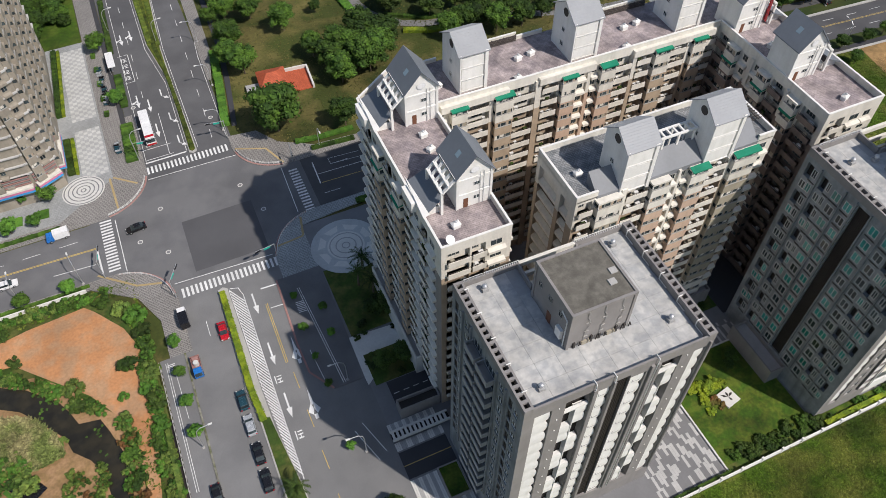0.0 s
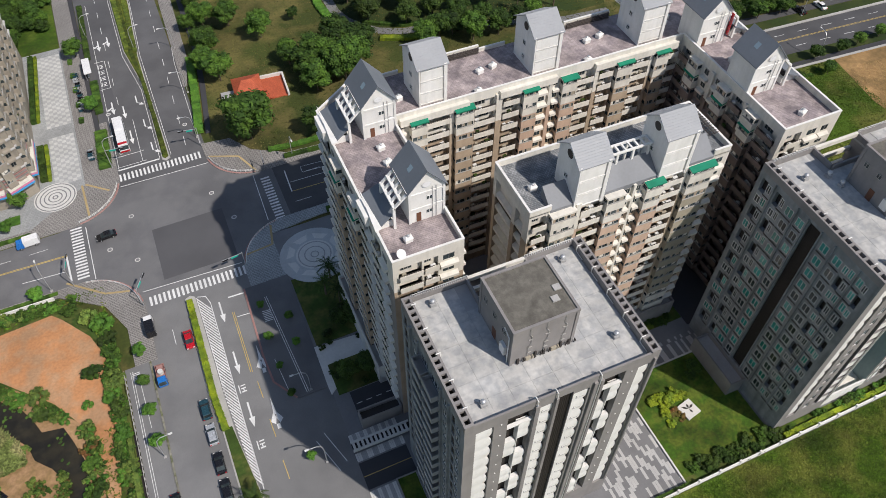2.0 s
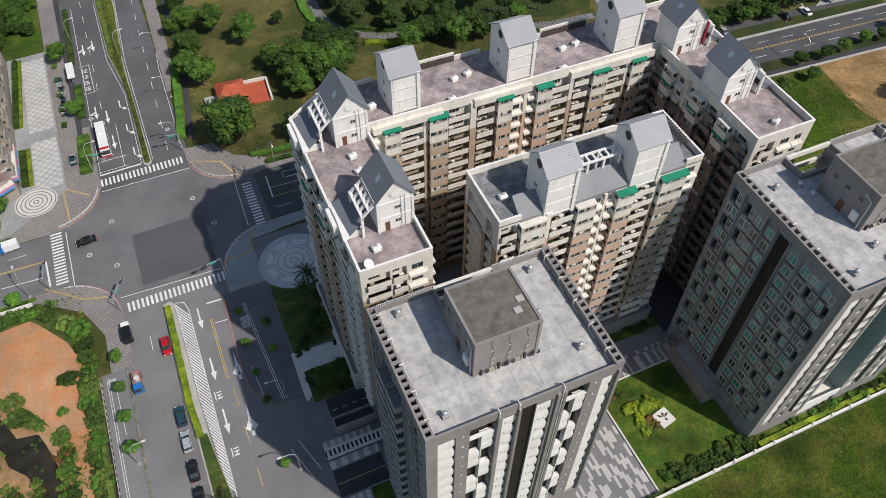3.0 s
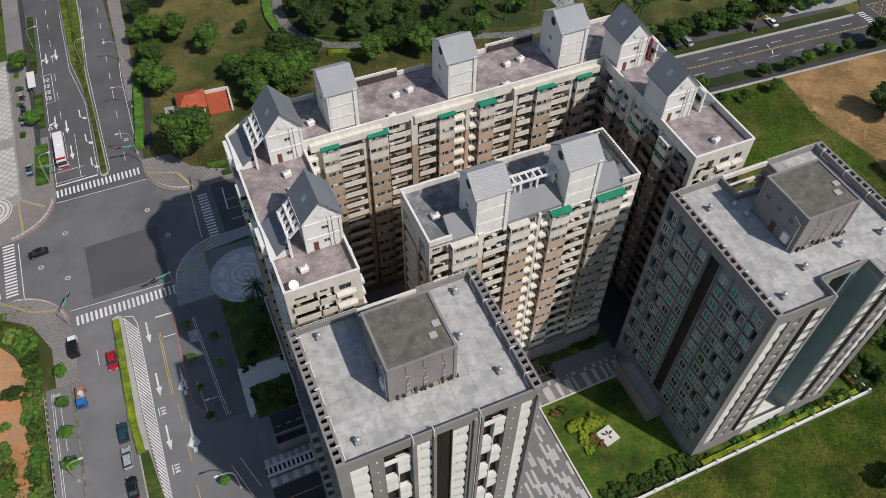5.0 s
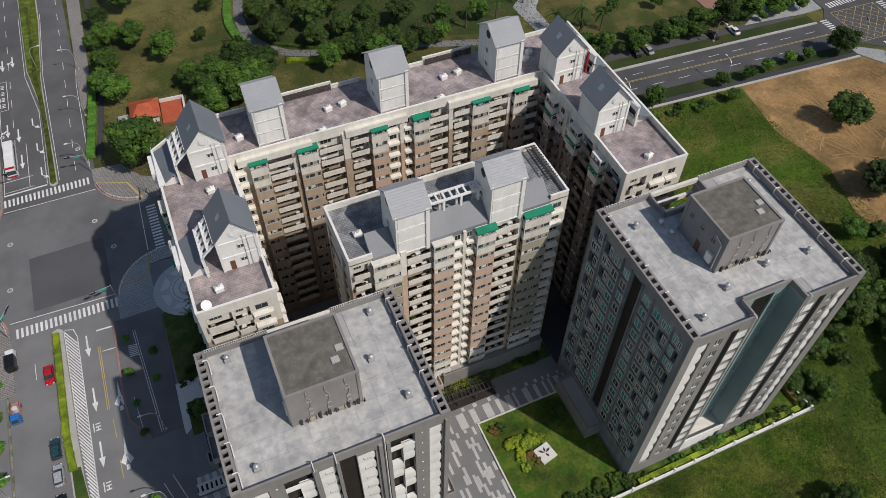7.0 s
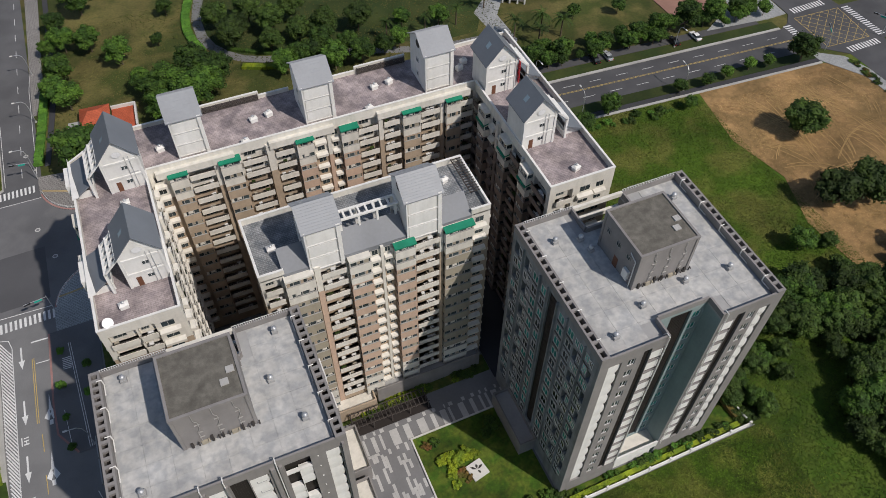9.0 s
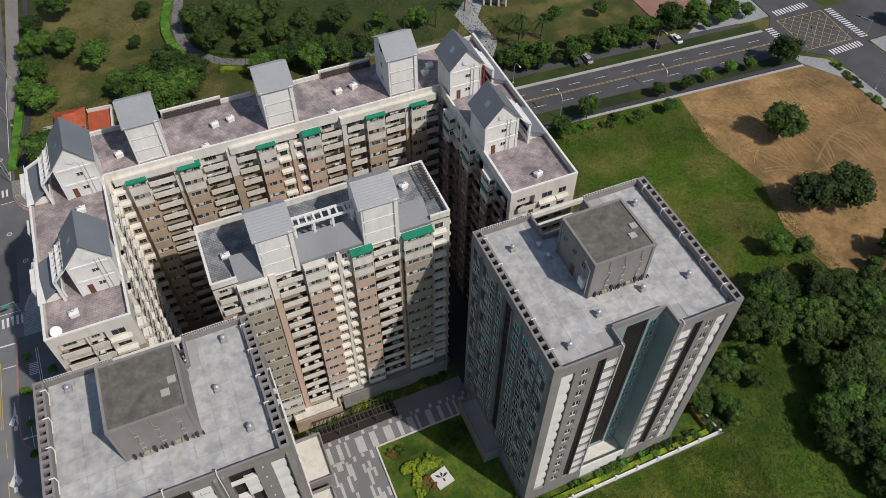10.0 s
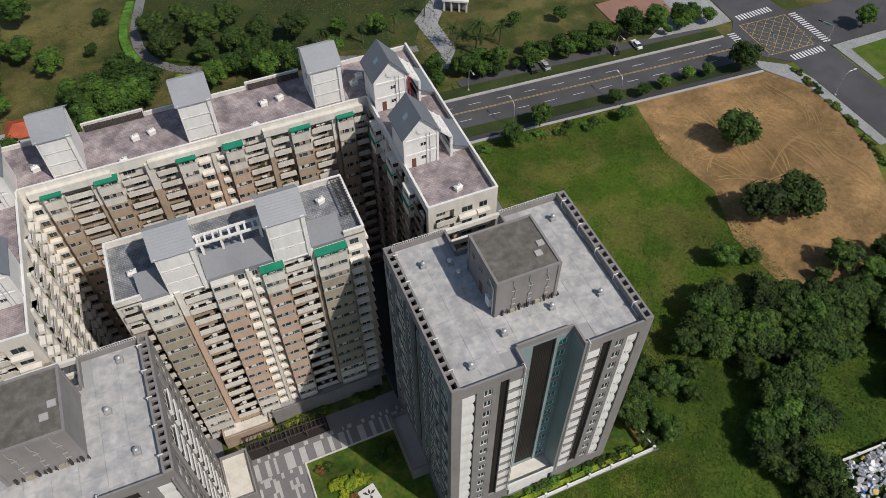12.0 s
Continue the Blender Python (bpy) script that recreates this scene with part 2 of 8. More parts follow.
def arc(cx, cy, r, a0, a1, n=10):
    return [(cx + r * math.cos(radians(a0 + (a1 - a0) * i / n)), cy + r * math.sin(radians(a0 + (a1 - a0) * i / n))) for i in range(n + 1)]


def rect(x0, x1, y0, y1):
    return [(x0, y0), (x1, y0), (x1, y1), (x0, y1)]


# ---- ground ----
def build_ground():
    b = MB()
    xs, ys = [-900, -150, -90, 0, 100, 260, 900], [-700, -80, 0, 100, 260, 1100]
    for i in range(len(xs) - 1):
        for j in range(len(ys) - 1):
            b.poly([(x, y, gz(x, y) - 0.12) for x, y in rect(xs[i], xs[i + 1], ys[j], ys[j + 1])])
    tagged(b.obj("ground", GRASS), "green and straw-coloured mown park grass", "ground", kind="structure")


build_ground()
W0, W1 = -40.0, -17.0      # main avenue's kerbs
S0, S1 = 87.0, 104.3       # cross street's kerbs
slab("road_avenue_south", rect(-41.2, -8.0, -60, 78), -0.4, -0.03, ASPHALT2, "grey asphalt avenue with lane markings", "road")
slab("road_avenue_north", rect(-40.2, -16.4, 113, 260), -0.4, -0.03, ASPHALT_MID, "grey asphalt avenue divided by a planted median", "road")
slab("road_crossing", [(-54, 87.0), (-41.2, 78), (-8, 78), (-3, 87), (-3, 104.3), (-16.4, 113), (-40.2, 113), (-54, 104.3)], -0.4, -0.03, ASPHALT, "wide grey asphalt street crossing with patches", "road")
slab("road_west", rect(-150, -54, 87.0, 104.3), -0.4, -0.03, ASPHALT, "grey asphalt side street", "road")
slab("road_east", [(-3, 87), (14, 87), (60, 90.5), (100, 89.7), (194, 81.6), (194, 95.5), (190, 93.6), (100, 101.0), (60, 104), (14, 104.2), (-3, 104.3)], -0.4, -0.03, ASPHALT_DK, "grey asphalt street with a yellow centre line", "road")
STRIPE = mat("light_grey_stone", (0.48, 0.475, 0.465), 0.8, 0.1, 0.2, 2.0)
MEDIANGRASS = mat("median_planting", (0.07, 0.105, 0.012), 0.95, 0.35, 0.3, 2.0, 0.1, (0.125, 0.135, 0.022))
SW_ARC, SE_ARC, NE_ARC, NW_ARC = (-51.6, 74.2, 12.6), (-5.0, 75.0, 12.0), (-5.4, 116.0, 11.8), (-50.8, 117.0, 12.4)
K = 0.12
CORNER = "grey cobbled corner pavement with a curved kerb"
slab("pavement_southwest", [(-39.0, 60), *arc(*SW_ARC, 0, 90), (-150, 86.8), (-150, 84.6), (-56, 84.6), (-47, 78), (-43.5, 70), (-43.5, 60)], -0.4, K, PAVER, CORNER, "pavement")
slab("pavement_southeast", [*arc(*SE_ARC, 90, 180), (-17.0, 70), (-9.0, 70), (-9, 83), (3, 84), (14, 84), (14, 87.0)], -0.4, K, PAVER_BLUE, CORNER, "pavement")
slab("pavement_northeast", [*arc(*NE_ARC, 180, 270), (14, 104.2), (14, 107), (2, 108), (-6, 113), (-10, 119.5), (-17.2, 120.5)], -0.4, K, PAVER, CORNER, "pavement")
slab("pavement_northwest", [*arc(*NW_ARC, 270, 360), (-38.4, 140), (-46.5, 140), (-46.5, 118), (-60, 108), (-150, 108), (-150, 104.6), (-50.8, 104.6)], -0.4, K, PAVER, CORNER, "pavement")
slab("pavement_plaza", [(-150, 107.9), (-60, 107.9), (-46.4, 117.9), (-46.4, 180), (-57.0, 180), (-57.0, 126), (-62, 122), (-150, 122)], -0.4, K + 0.01, PAVER_TEAL, "pale paved forecourt of a shop building", "pavement")
slab("pavement_north_west", rect(-46.4, -41.5, 140, 260), -0.4, K, PAVER, "grey cobbled pavement with planted beds", "pavement")
slab("cycle_track_north_west", rect(-41.6, -40.3, 122, 260), -0.4, K + 0.02, BLACKTOP, "black asphalt cycle track", "track")
slab("cycle_track_north_east", [(-15.2, 124), (-13.9, 124), (-11.0, 144), (-9.4, 160), (-7.0, 260), (-8.6, 260), (-10.9, 160), (-12.5, 144)], -0.4, K + 0.02, BLACKTOP, "black asphalt cycle track", "track")
slab("pavement_north_east_strip", [(-16.7, 146), (-15.6, 146), (-13.0, 160), (-9.0, 260), (-13.5, 260), (-16.4, 160)], -0.4, K, PAVER, "grey paved kerb strip", "pavement")
slab("pavement_south_east", [(-18.6, 70), (-19.3, 52), (-19.0, 45), (-15.5, 39.5), (-9.4, 39.5), (-8.8, 70)], -0.4, K, ASPHALT, "asphalt cycle path beside the avenue with planters", "pavement")
slab("pavement_south_west", rect(-45.6, -40.9, -60, 60), -0.4, K, ASPHALT2, "asphalt footway with square tree beds", "pavement")
slab("verge_south_west", rect(-40.7, -40.35, -60, 60), -0.4, K + 0.02, mat("mossy_kerb", (0.27, 0.26, 0.22), 0.9, 0.25, 0.3, 1.5, 0.0, (0.13, 0.14, 0.07)), "worn concrete kerb with weeds", "kerb")

# the complex's own ground
slab("court_paving", [(-9.0, 5), (30, -6.5), (103, -6.5), (103, 80), (14, 83), (-9, 83)], -0.5, -0.02, DARKSTONE, "grey paved court between the blocks", "ground")
slab("garden_west", rect(-8.6, 1.8, 49.5, 68), -0.3, 0.12, ROUGH, "shaded green garden beside the building", "lawn")
slab("garden_path", [(-9.6, 44.5), (-9.3, 37.5), (-6.5, 39.6), (1.9, 41), (1.9, 48.6), (-9.6, 49.4)], -0.3, 0.10, PALE, "pale stone garden path", "path")
slab("garden_bed", rect(-8.0, 1.9, 36.8, 44.2), -0.3, 0.16, ROUGH, "planted bed with dark shrubs", "bed")
slab("ramp_road", rect(-6.0, 1.9, 30.8, 36.6), -0.3, 0.05, BLACKTOP, "dark asphalt ramp to the basement", "road")
slab("driveway", rect(-9.3, 0.0, 16.6, 22.0), -0.3, 0.06, BLACKTOP, "dark asphalt driveway with a yellow line", "road")
slab("lawn_court", rect(42.6, 62.3, -4.6, 16.6), -0.3, 0.15, LAWN, "bright mown lawn beside the tower", "lawn")
# shaded garden ground; the black colour stands for the deep shade of the blocks
slab("court_lane", rect(62.6, 72, 22.6, 56), -0.3, 0.11, BLACKTOP, "dark asphalt lane between the blocks", "road")
slab("garden_court", rect(29, 62.5, 24.6, 28.4), -0.3, 0.12, ROUGH, "shaded planted bed at the block's foot", "bed")
slab("lawn_tower", rect(63.2, 92.4, -4.55, -3.55), -0.3, 0.13, LAWN, "narrow lawn at the tower's foot", "lawn")
slab("lawn_south", rect(42.6, 103, -6.3, -4.6), -0.3, 0.14, ROUGH, "hedge strip inside the fence", "bed")
slab("lawn_east", rect(92.6, 103, -6.3, 26), -0.3, 0.10, LAWN, "green lawn beside the tower", "lawn")
slab("meadow_south", [(-41, -60), (260, -60), (260, -30), (103, -6.6), (24, -6.6), (-8, 4), (-8, -59)], -0.4, -0.05, MEADOW, "lush green meadow of long grass", "meadow")
slab("meadow_wood", [(103.1, -30), (260, -60), (260, 14), (103.1, 14)], -0.4, -0.042, MEADOW_DEEP, "lush green clearing between the trees", "meadow")
slab("meadow_east", [(103.1, 14), (260, 14), (260, 76), (199, 76), (190, 78), (103.1, 84)], -0.4, -0.04, MEADOW_DRY, "green meadow with worn patches", "meadow")
slab("hay_field", [(151.2, 79.4), (147.8, 60), (151, 44), (146.2, 30), (147.3, 16), (158, 9), (173, 9), (187, 26), (194, 40), (199, 66), (197.5, 74.6), (190, 75.7)], -0.3, 0.02, HAY, "mown straw-coloured field with tyre tracks", "field")

# clay lot and pond beside the avenue
slab("clay_lot", [(-80, 72.5), (-72.7, 71.5), (-65.5, 64.2), (-59.5, 58.2), (-55.5, 52), (-52.8, 46), (-52.2, 30), (-46.5, 30), (-47.2, 56), (-49.0, 66), (-51.0, 71.5), (-57.5, 80.5), (-69.4, 79.5), (-80, 77.5)], -0.3, 0.04, CLAY, "bare orange clay lot", "ground")
slab("bank_rough", [(-150, 84.5), (-150, -60), (-46.2, -60), (-46.2, 70), (-49, 77), (-56.2, 84.5)], -0.4, -0.06, ROUGH, "rough grass round the clay lot", "ground")
slab("clay_belt", [(-50.5, 30), (-46.3, 30), (-46.3, 70), (-48.8, 76.8), (-56.4, 84.2), (-76, 84.2), (-76, 81), (-59, 81.6), (-51.4, 73.5), (-48.8, 66), (-47.8, 58), (-48.6, 48)], -0.3, 0.1, ROUGH, "green overgrown belt beside the footway", "ground")
slab("pond_bank", [(-80, 69), (-69, 67), (-63.5, 62), (-59.5, 56), (-55.2, 52), (-52.8, 44), (-52.6, 30), (-53, 10), (-70, 10), (-66.5, 40), (-67.5, 50), (-71.5, 57), (-80, 62)], -0.3, 0.00, MUD, "brown mud bank of a pond", "ground")
slab("pond", [(-80, 68.5), (-75.6, 67.5), (-70.9, 64.7), (-65.5, 59.6), (-63.6, 56.2), (-62.2, 52.8), (-58.3, 52.1), (-57.0, 48.8), (-55.2, 43.2), (-54.9, 38.5), (-54.9, 34.2), (-55.2, 12), (-63, 12), (-58.5, 35.4), (-59.0, 40.4), (-61.1, 44.4), (-64.1, 47.3), (-65.1, 50.9), (-69.7, 56.8), (-72.5, 60.3), (-80, 65)], -0.2, 0.06, WATER, "dark still pond water", "water")
slab("mound_rim", [(-82, 64.2), (-72.2, 60.0), (-69.3, 56.4), (-64.9, 50.8), (-63.9, 47.3), (-61.0, 44.2), (-60.0, 40.4), (-62, 34), (-82, 34)], -0.3, 0.14, MUD, "bare brown earth rim of the mound", "ground")
slab("mound", [(-82, 63), (-70.2, 57.6), (-66.2, 51.5), (-65.3, 47.2), (-70.3, 46.4), (-82, 52)], -0.3, 0.3, MEDIANGRASS, "pale green grassy mound by the pond", "ground")
slab("drain_channel", rect(-46.6, -45.7, -60, 46), -0.2, 0.03, VOID, "dark open drain channel", "channel")


def flat(name, polys, m, label, category, h=0.0, group=""):
    """Painted marks: thin quads just over their ground."""
    b = MB()
    for p in polys:
        b.poly([(x, y, gz(x, y) + h) for x, y in p])
    return tagged(b.obj(name, m), label, category, group, "structure")


def strip(x0, y0, x1, y1, w):
    d = Vector((x1 - x0, y1 - y0)).normalized() * w / 2
    return [(x0 + d.y, y0 - d.x), (x1 + d.y, y1 - d.x), (x1 - d.y, y1 + d.x), (x0 - d.y, y0 + d.x)]


RZ = -0.018
WORN = "worn white zebra crossing"
flat("crosswalk_north", [rect(-38.3 + i * 0.98, -37.82 + i * 0.98, 115.4, 118.0) for i in range(21)], PAINT, WORN, "crosswalk", RZ)
flat("crosswalk_south", [rect(-38.0 + i * 0.98, -37.5 + i * 0.98, 74.0, 76.6) for i in range(22)], PAINT, WORN, "crosswalk", RZ)
flat("crosswalk_east", [rect(-6.6, -4.4, 86.9 + i * 1.02, 87.4 + i * 1.02) for i in range(15)], PAINT, WORN, "crosswalk", RZ)
flat("crosswalk_west", [rect(-51.6, -49.0, 88.0 + i * 0.98, 88.5 + i * 0.98) for i in range(17)], PAINT, WORN, "crosswalk", RZ)
flat("stop_lines", [strip(-38.6, 113.6, -17, 112.9, 0.18), strip(-39, 78.6, -17.2, 77.6, 0.18), strip(-48.1, 103.5, -47.9, 86.6, 0.18), strip(-8.4, 87.5, -7.9, 103.5, 0.18),
                    strip(-38.2, 119.6, -28.0, 119.6, 0.45), strip(-52.9, 88.3, -53.2, 96.2, 0.4),
                    strip(-38.2, 120.6, -31, 120.6, 0.15), strip(-38.2, 124.6, -31, 124.6, 0.15)], PAINT, "white stop lines and crossing edges", "marking", RZ)
flat("edge_lines", [strip(-38.0, 120, -36.9, 200, 0.12), strip(-27.9, 120, -27.6, 150, 0.12), strip(-27.6, 150, -30.1, 168, 0.12), strip(-30.1, 168, -30.0, 200, 0.12), strip(-25.0, 120, -25.3, 166, 0.12), strip(-25.3, 166, -23.6, 200, 0.12), strip(-32.0, 120.6, -31.8, 138, 0.12),
                    strip(-17.4, 121, -16.9, 158, 0.12), strip(-16.9, 158, -13.4, 200, 0.12), strip(-54, 91.6, -63, 92.2, 0.18), 
                    strip(-15.0, 29.5, -12.7, 22.2, 0.14), strip(-13.2, 30.5, -11.0, 23.4, 0.14)], PAINT, "thin white edge lines", "marking", RZ + 0.001)
flat("cycle_path_lines", [strip(-15.1, 66, -13.5, 40, 0.12), strip(-14.7, 66, -13.1, 40, 0.12), strip(-17.3, 50, -16.6, 41, 0.1), strip(-44.6, 59, -44.5, 30, 0.1), strip(-44.2, 59, -44.1, 30, 0.1), strip(-43.2, 58, -42.8, 45, 0.1)]
     + [strip(-16.6, 62.4 - 0.45 * i, -14.9, 62.3 - 0.45 * i, 0.2) for i in range(7)] + [strip(-44.4, 58.4 - 0.4 * i, -42.9, 58.4 - 0.4 * i, 0.16) for i in range(5)], PAINT, "white cycle path lines", "marking", K + 0.012)
flat("red_kerb_line", [strip(-18.6, 70, -19.2, 52, 0.4), strip(-19.2, 52, -18.9, 45, 0.4), strip(-18.9, 45, -15.6, 39.7, 0.4)], RED, "faded red painted kerb", "kerb", K + 0.012)
dashes = [strip(-34.6 + 0.01 * y, 128 + y, -34.6 + 0.01 * (y + 3.5), 131.5 + y, 0.13) for y in range(0, 100, 9)] + [strip(-20.9 + 0.03 * y, 122 + y, -20.9 + 0.03 * (y + 3.5), 125.5 + y, 0.13) for y in range(0, 100, 9)]
dashes += [strip(-34.9, 62 - 9 * i, -34.9, 66 - 9 * i, 0.13) for i in range(1)] + [strip(-57 - 8 * i, 100.2, -61 - 8 * i, 100.2, 0.13) for i in range(6)]
dashes += [strip(4 + 8 * i, 99.5, 8 + 8 * i, 99.5, 0.13) for i in range(4)]
dashes += [strip(103 + 8 * i, 98.0 - 0.69 * i, 106.5 + 8 * i, 97.7 - 0.69 * i, 0.13) for i in range(11)] + [strip(106 + 8 * i, 92.0 - 0.69 * i, 109.5 + 8 * i, 91.7 - 0.69 * i, 0.13) for i in range(10)]
flat("cycle_box", [strip(-0.4, 101.9, -0.7, 94.1, 0.3), strip(-0.3, 97.4, 10.9, 97.0, 0.15), strip(3.6, 101.6, 3.6, 99.5, 0.12), strip(3.6, 99.5, 11.4, 99.0, 0.12), strip(3.6, 101.6, 11.4, 101.0, 0.12), strip(-0.8, 90.6, 3.1, 90.5, 0.14),
     strip(-22.3, 69.3, -18.4, 69.1, 0.35), strip(-21.7, 63.5, -18.7, 63.3, 0.2)], PAINT, "white painted cycle waiting box", "marking", RZ + 0.004)
flat("lane_dashes", dashes, PAINT, "white dashed lane lines", "marking", RZ + 0.002)
flat("yellow_lines", [strip(-53.1, 96.2, -100, 97.9, 0.16), strip(-53.1, 96.5, -100, 98.2, 0.16), strip(-22.4, 65, -22.5, 49.1, 0.14), strip(-22.05, 65, -22.15, 49.1, 0.14), strip(-0.4, 94.2, 10.1, 93.8, 0.16), strip(100, 95.6, 190, 87.8, 0.11), strip(100, 95.95, 190, 88.15, 0.11)]
     + [strip(-21.8 + 0.03 * i, 46.5 - 9 * i, -21.7 + 0.03 * i, 42.5 - 9 * i, 0.14) for i in range(6)], YELLOW, "yellow centre lines", "marking", RZ + 0.003)
hatch = []
for i in range(50):
    y = 71.6 - i * 0.9
    w0 = -28.5 + 0.05 * max(i - 28, 0)
    hatch.append(strip(w0, y, -26.25, y - 1.75 * (-26.25 - w0), 0.24))
hatch += [strip(-26.1, 69.5, -26.4, 24.5, 0.16), strip(-28.6, 72.0, -28.3, 46, 0.14), strip(-28.4, 72.2, -26.6, 71.6, 0.16), strip(-26.7, 71.6, -26.1, 69.4, 0.16)]
flat("hatched_island", hatch, PAINT, "white hatched traffic island", "marking", RZ + 0.002)


def arrow(x, y, rz, kind):
    """A painted lane arrow: 0 straight, 1 with a side branch, 2 broad with two branches, 3 a turn."""
    w = 0.16
    polys = [[(-w, -2.6), (w, -2.6), (w, 0.6), (-w, 0.6)], [(-0.55, 0.6), (0.55, 0.6), (0, 2.6)]] if kind < 2 else [[(-0.25, 0.4), (0.25, 0.4), (0, 3.4)], [(-0.9, -0.6), (-0.2, 0.8), (0, -0.2), (-0.3, -1.2)], [(0.2, 0.8), (0.9, -0.6), (0.3, -1.2), (0, -0.2)], [(-0.25, -1.2), (0.25, -1.2), (0.25, -2.0), (-0.25, -2.0)]]
    if kind == 1:
        polys += [[(0.16, -0.6), (1.0, 0.1), (0.75, 0.4), (0.16, 0.0)], [(0.6, 0.6), (1.5, 0.7), (1.15, -0.25)]]
    if kind == 3:
        polys = [[(-0.15, -2.6), (0.15, -2.6), (0.15, 0.1), (-0.15, 0.3)], [(-0.15, 0.3), (0.15, 0.1), (-0.62, 1.0), (-0.85, 0.8)], [(-0.35, 1.3), (-1.05, 0.5), (-1.6, 1.75)]]
    c, s = math.cos(radians(rz)), math.sin(radians(rz))
    z = 1.35 if kind == 2 else 1.1
    flat("lane_arrow", [[(x + z * (px * c - py * s), y + z * (px * s + py * c)) for px, py in p] for p in polys], PAINT, "white painted lane arrow", "marking", RZ + 0.003, "lane arrows")


for x, y, rz, k in ((-24.6, 52.5, 180, 0), (-24.8, 40, 180, 0), (-24.4, 66, 180, 0), (-19.9, 50.6, 0, 2), (-20.5, 37.6, 0, 2), (-33.4, 142, 180, 0), (-33.2, 131, 180, 0), (-29.6, 145, 180, 3), (-29.2, 134, 180, 3), (-28.9, 124, 180, 3), (-36.0, 145, 180, 1),
                    (-35.8, 176, 180, 1), (-33.0, 177, 180, 1)):
    arrow(x, y, rz, k)
# lane words that cannot be read at this height: plain bars
for x, y in ((-24.9, 46.2), (-24.6, 33.2), (-36.6, 165.5), (-36.6, 162.6), (-36.6, 159.7), (-36.6, 156.8)):
    flat("lane_lettering", [rect(x - 0.7, x - 0.5, y - 1, y + 1), rect(x - 0.25, x + 0.7, y + 0.55, y + 0.8), rect(x - 0.25, x + 0.7, y - 0.1, y + 0.15), rect(x - 0.25, x + 0.7, y - 0.9, y - 0.6), rect(x + 0.1, x + 0.3, y - 0.6, y - 0.1)], PAINT, "white painted lane lettering as bars", "marking", RZ + 0.003, "lane lettering")
flat("bus_bay_box", [strip(-38.0, 168, -35.2, 168, 0.15), strip(-38.0, 154.5, -35.2, 154.5, 0.15), strip(-35.2, 168, -35.2, 154.5, 0.15)], PAINT, "white painted bus bay outline", "marking", RZ + 0.003)
flat("asphalt_patch", [rect(-38.4, -35.0, 128, 165), rect(-34.0, -17.5, 80.0, 96)], mat("asphalt_patch", (0.098, 0.098, 0.104), 0.9, 0.1, 0.1, 6.0), "darker resurfaced asphalt patch", "road", -0.024)
flat("yellow_box", [strip(197.3, 96.5, 212.6, 95.4, 0.14), strip(212.6, 95.4, 210.6, 80.2, 0.14), strip(210.6, 80.2, 196.6, 81.2, 0.14), strip(196.6, 81.2, 197.3, 96.5, 0.14)]
     + [strip(197.0, 81.2 + 3.05 * i, 197.3 + 15.2 * (5 - i) / 5, 96.4 - 0.2 * (5 - i), 0.09) for i in range(5)] + [strip(196.8 + 2.8 * i, 81.2 - 0.2 * i, 212.4, 95.4 - 3.0 * i, 0.09) for i in range(1, 5)]
     + [strip(197.2, 96.3 - 3.05 * i, 196.8 + 13.8 * (5 - i) / 5, 81.1 - 0.2 * (5 - i), 0.09) for i in range(5)] + [strip(197.4 + 3.0 * i, 96.3 - 0.2 * i, 210.8 + 0.4 * (5 - i) / 5, 80.6 + 3.0 * i, 0.09) for i in range(1, 5)],
     YELLOW, "yellow box junction grid", "marking", 0.012)
slab("wild_land", [(-100, 180.2), (-46.6, 180.2), (-46.6, 250), (-100, 250)], -0.3, 0.06, MEADOW_DEEP, "overgrown green wild land", "ground")
slab("road_crossing_north_east", [(194, 81.8), (200, 76), (201, -60), (214, -60), (214, 78), (260, 76), (260, 93), (214, 96.5), (212, 130), (199, 130), (197, 99), (194, 95.5)], -0.4, 0.0, ASPHALT_DK, "grey asphalt crossing with a yellow box", "road")
flat("crosswalk_far", [strip(191.4, 82.4 + i * 0.98, 193.8, 82.2 + i * 0.98, 0.48) for i in range(13)] + [strip(213.6, 80 + i, 216, 79.8 + i, 0.48) for i in range(16)] + [rect(201 + i, 201.5 + i, 76.4, 78.8) for i in range(11)] + [rect(199 + i, 199.5 + i, 98.5, 101) for i in range(12)], PAINT, WORN, "crosswalk", 0.014)
slab("pavement_far_corner", [(190, 81.6), (197.6, 75.6), (199.8, 68), (199.8, 40), (197, 40), (196.5, 66), (190, 77)], -0.3, 0.14, PAVER_TEAL, "pale paved far corner pavement", "pavement")
slab("pavement_far_island", [(214.6, 77.5), (214.6, 60), (217, 60), (218, 74), (240, 74), (240, 76.5)], -0.3, 0.14, PAVER_TEAL, "pale paved far corner pavement", "pavement")
slab("pavement_far_north", [(170, 102), (190, 99.5), (196.5, 99.5), (198.5, 130), (186, 130), (184, 110)], -0.3, 0.14, PAVER_TEAL, "pale paved far corner pavement", "pavement")
slab("terrace_far", rect(165, 186, 108, 124), -0.3, 0.1, mat("red_paving", (0.30, 0.17, 0.13), 0.9, 0.12, 0.2, 2.0), "reddish paved terrace", "pavement")
slab("cycle_track_east", [(100, 84.3), (190, 76.6), (190, 78.2), (100, 86.0)], -0.3, 0.10, BLACKTOP, "black asphalt cycle track", "track")
slab("kerb_east", [(100, 83.4), (190, 75.8), (190, 76.5), (100, 84.2)], -0.3, 0.2, CONC, "pale concrete edging", "kerb")
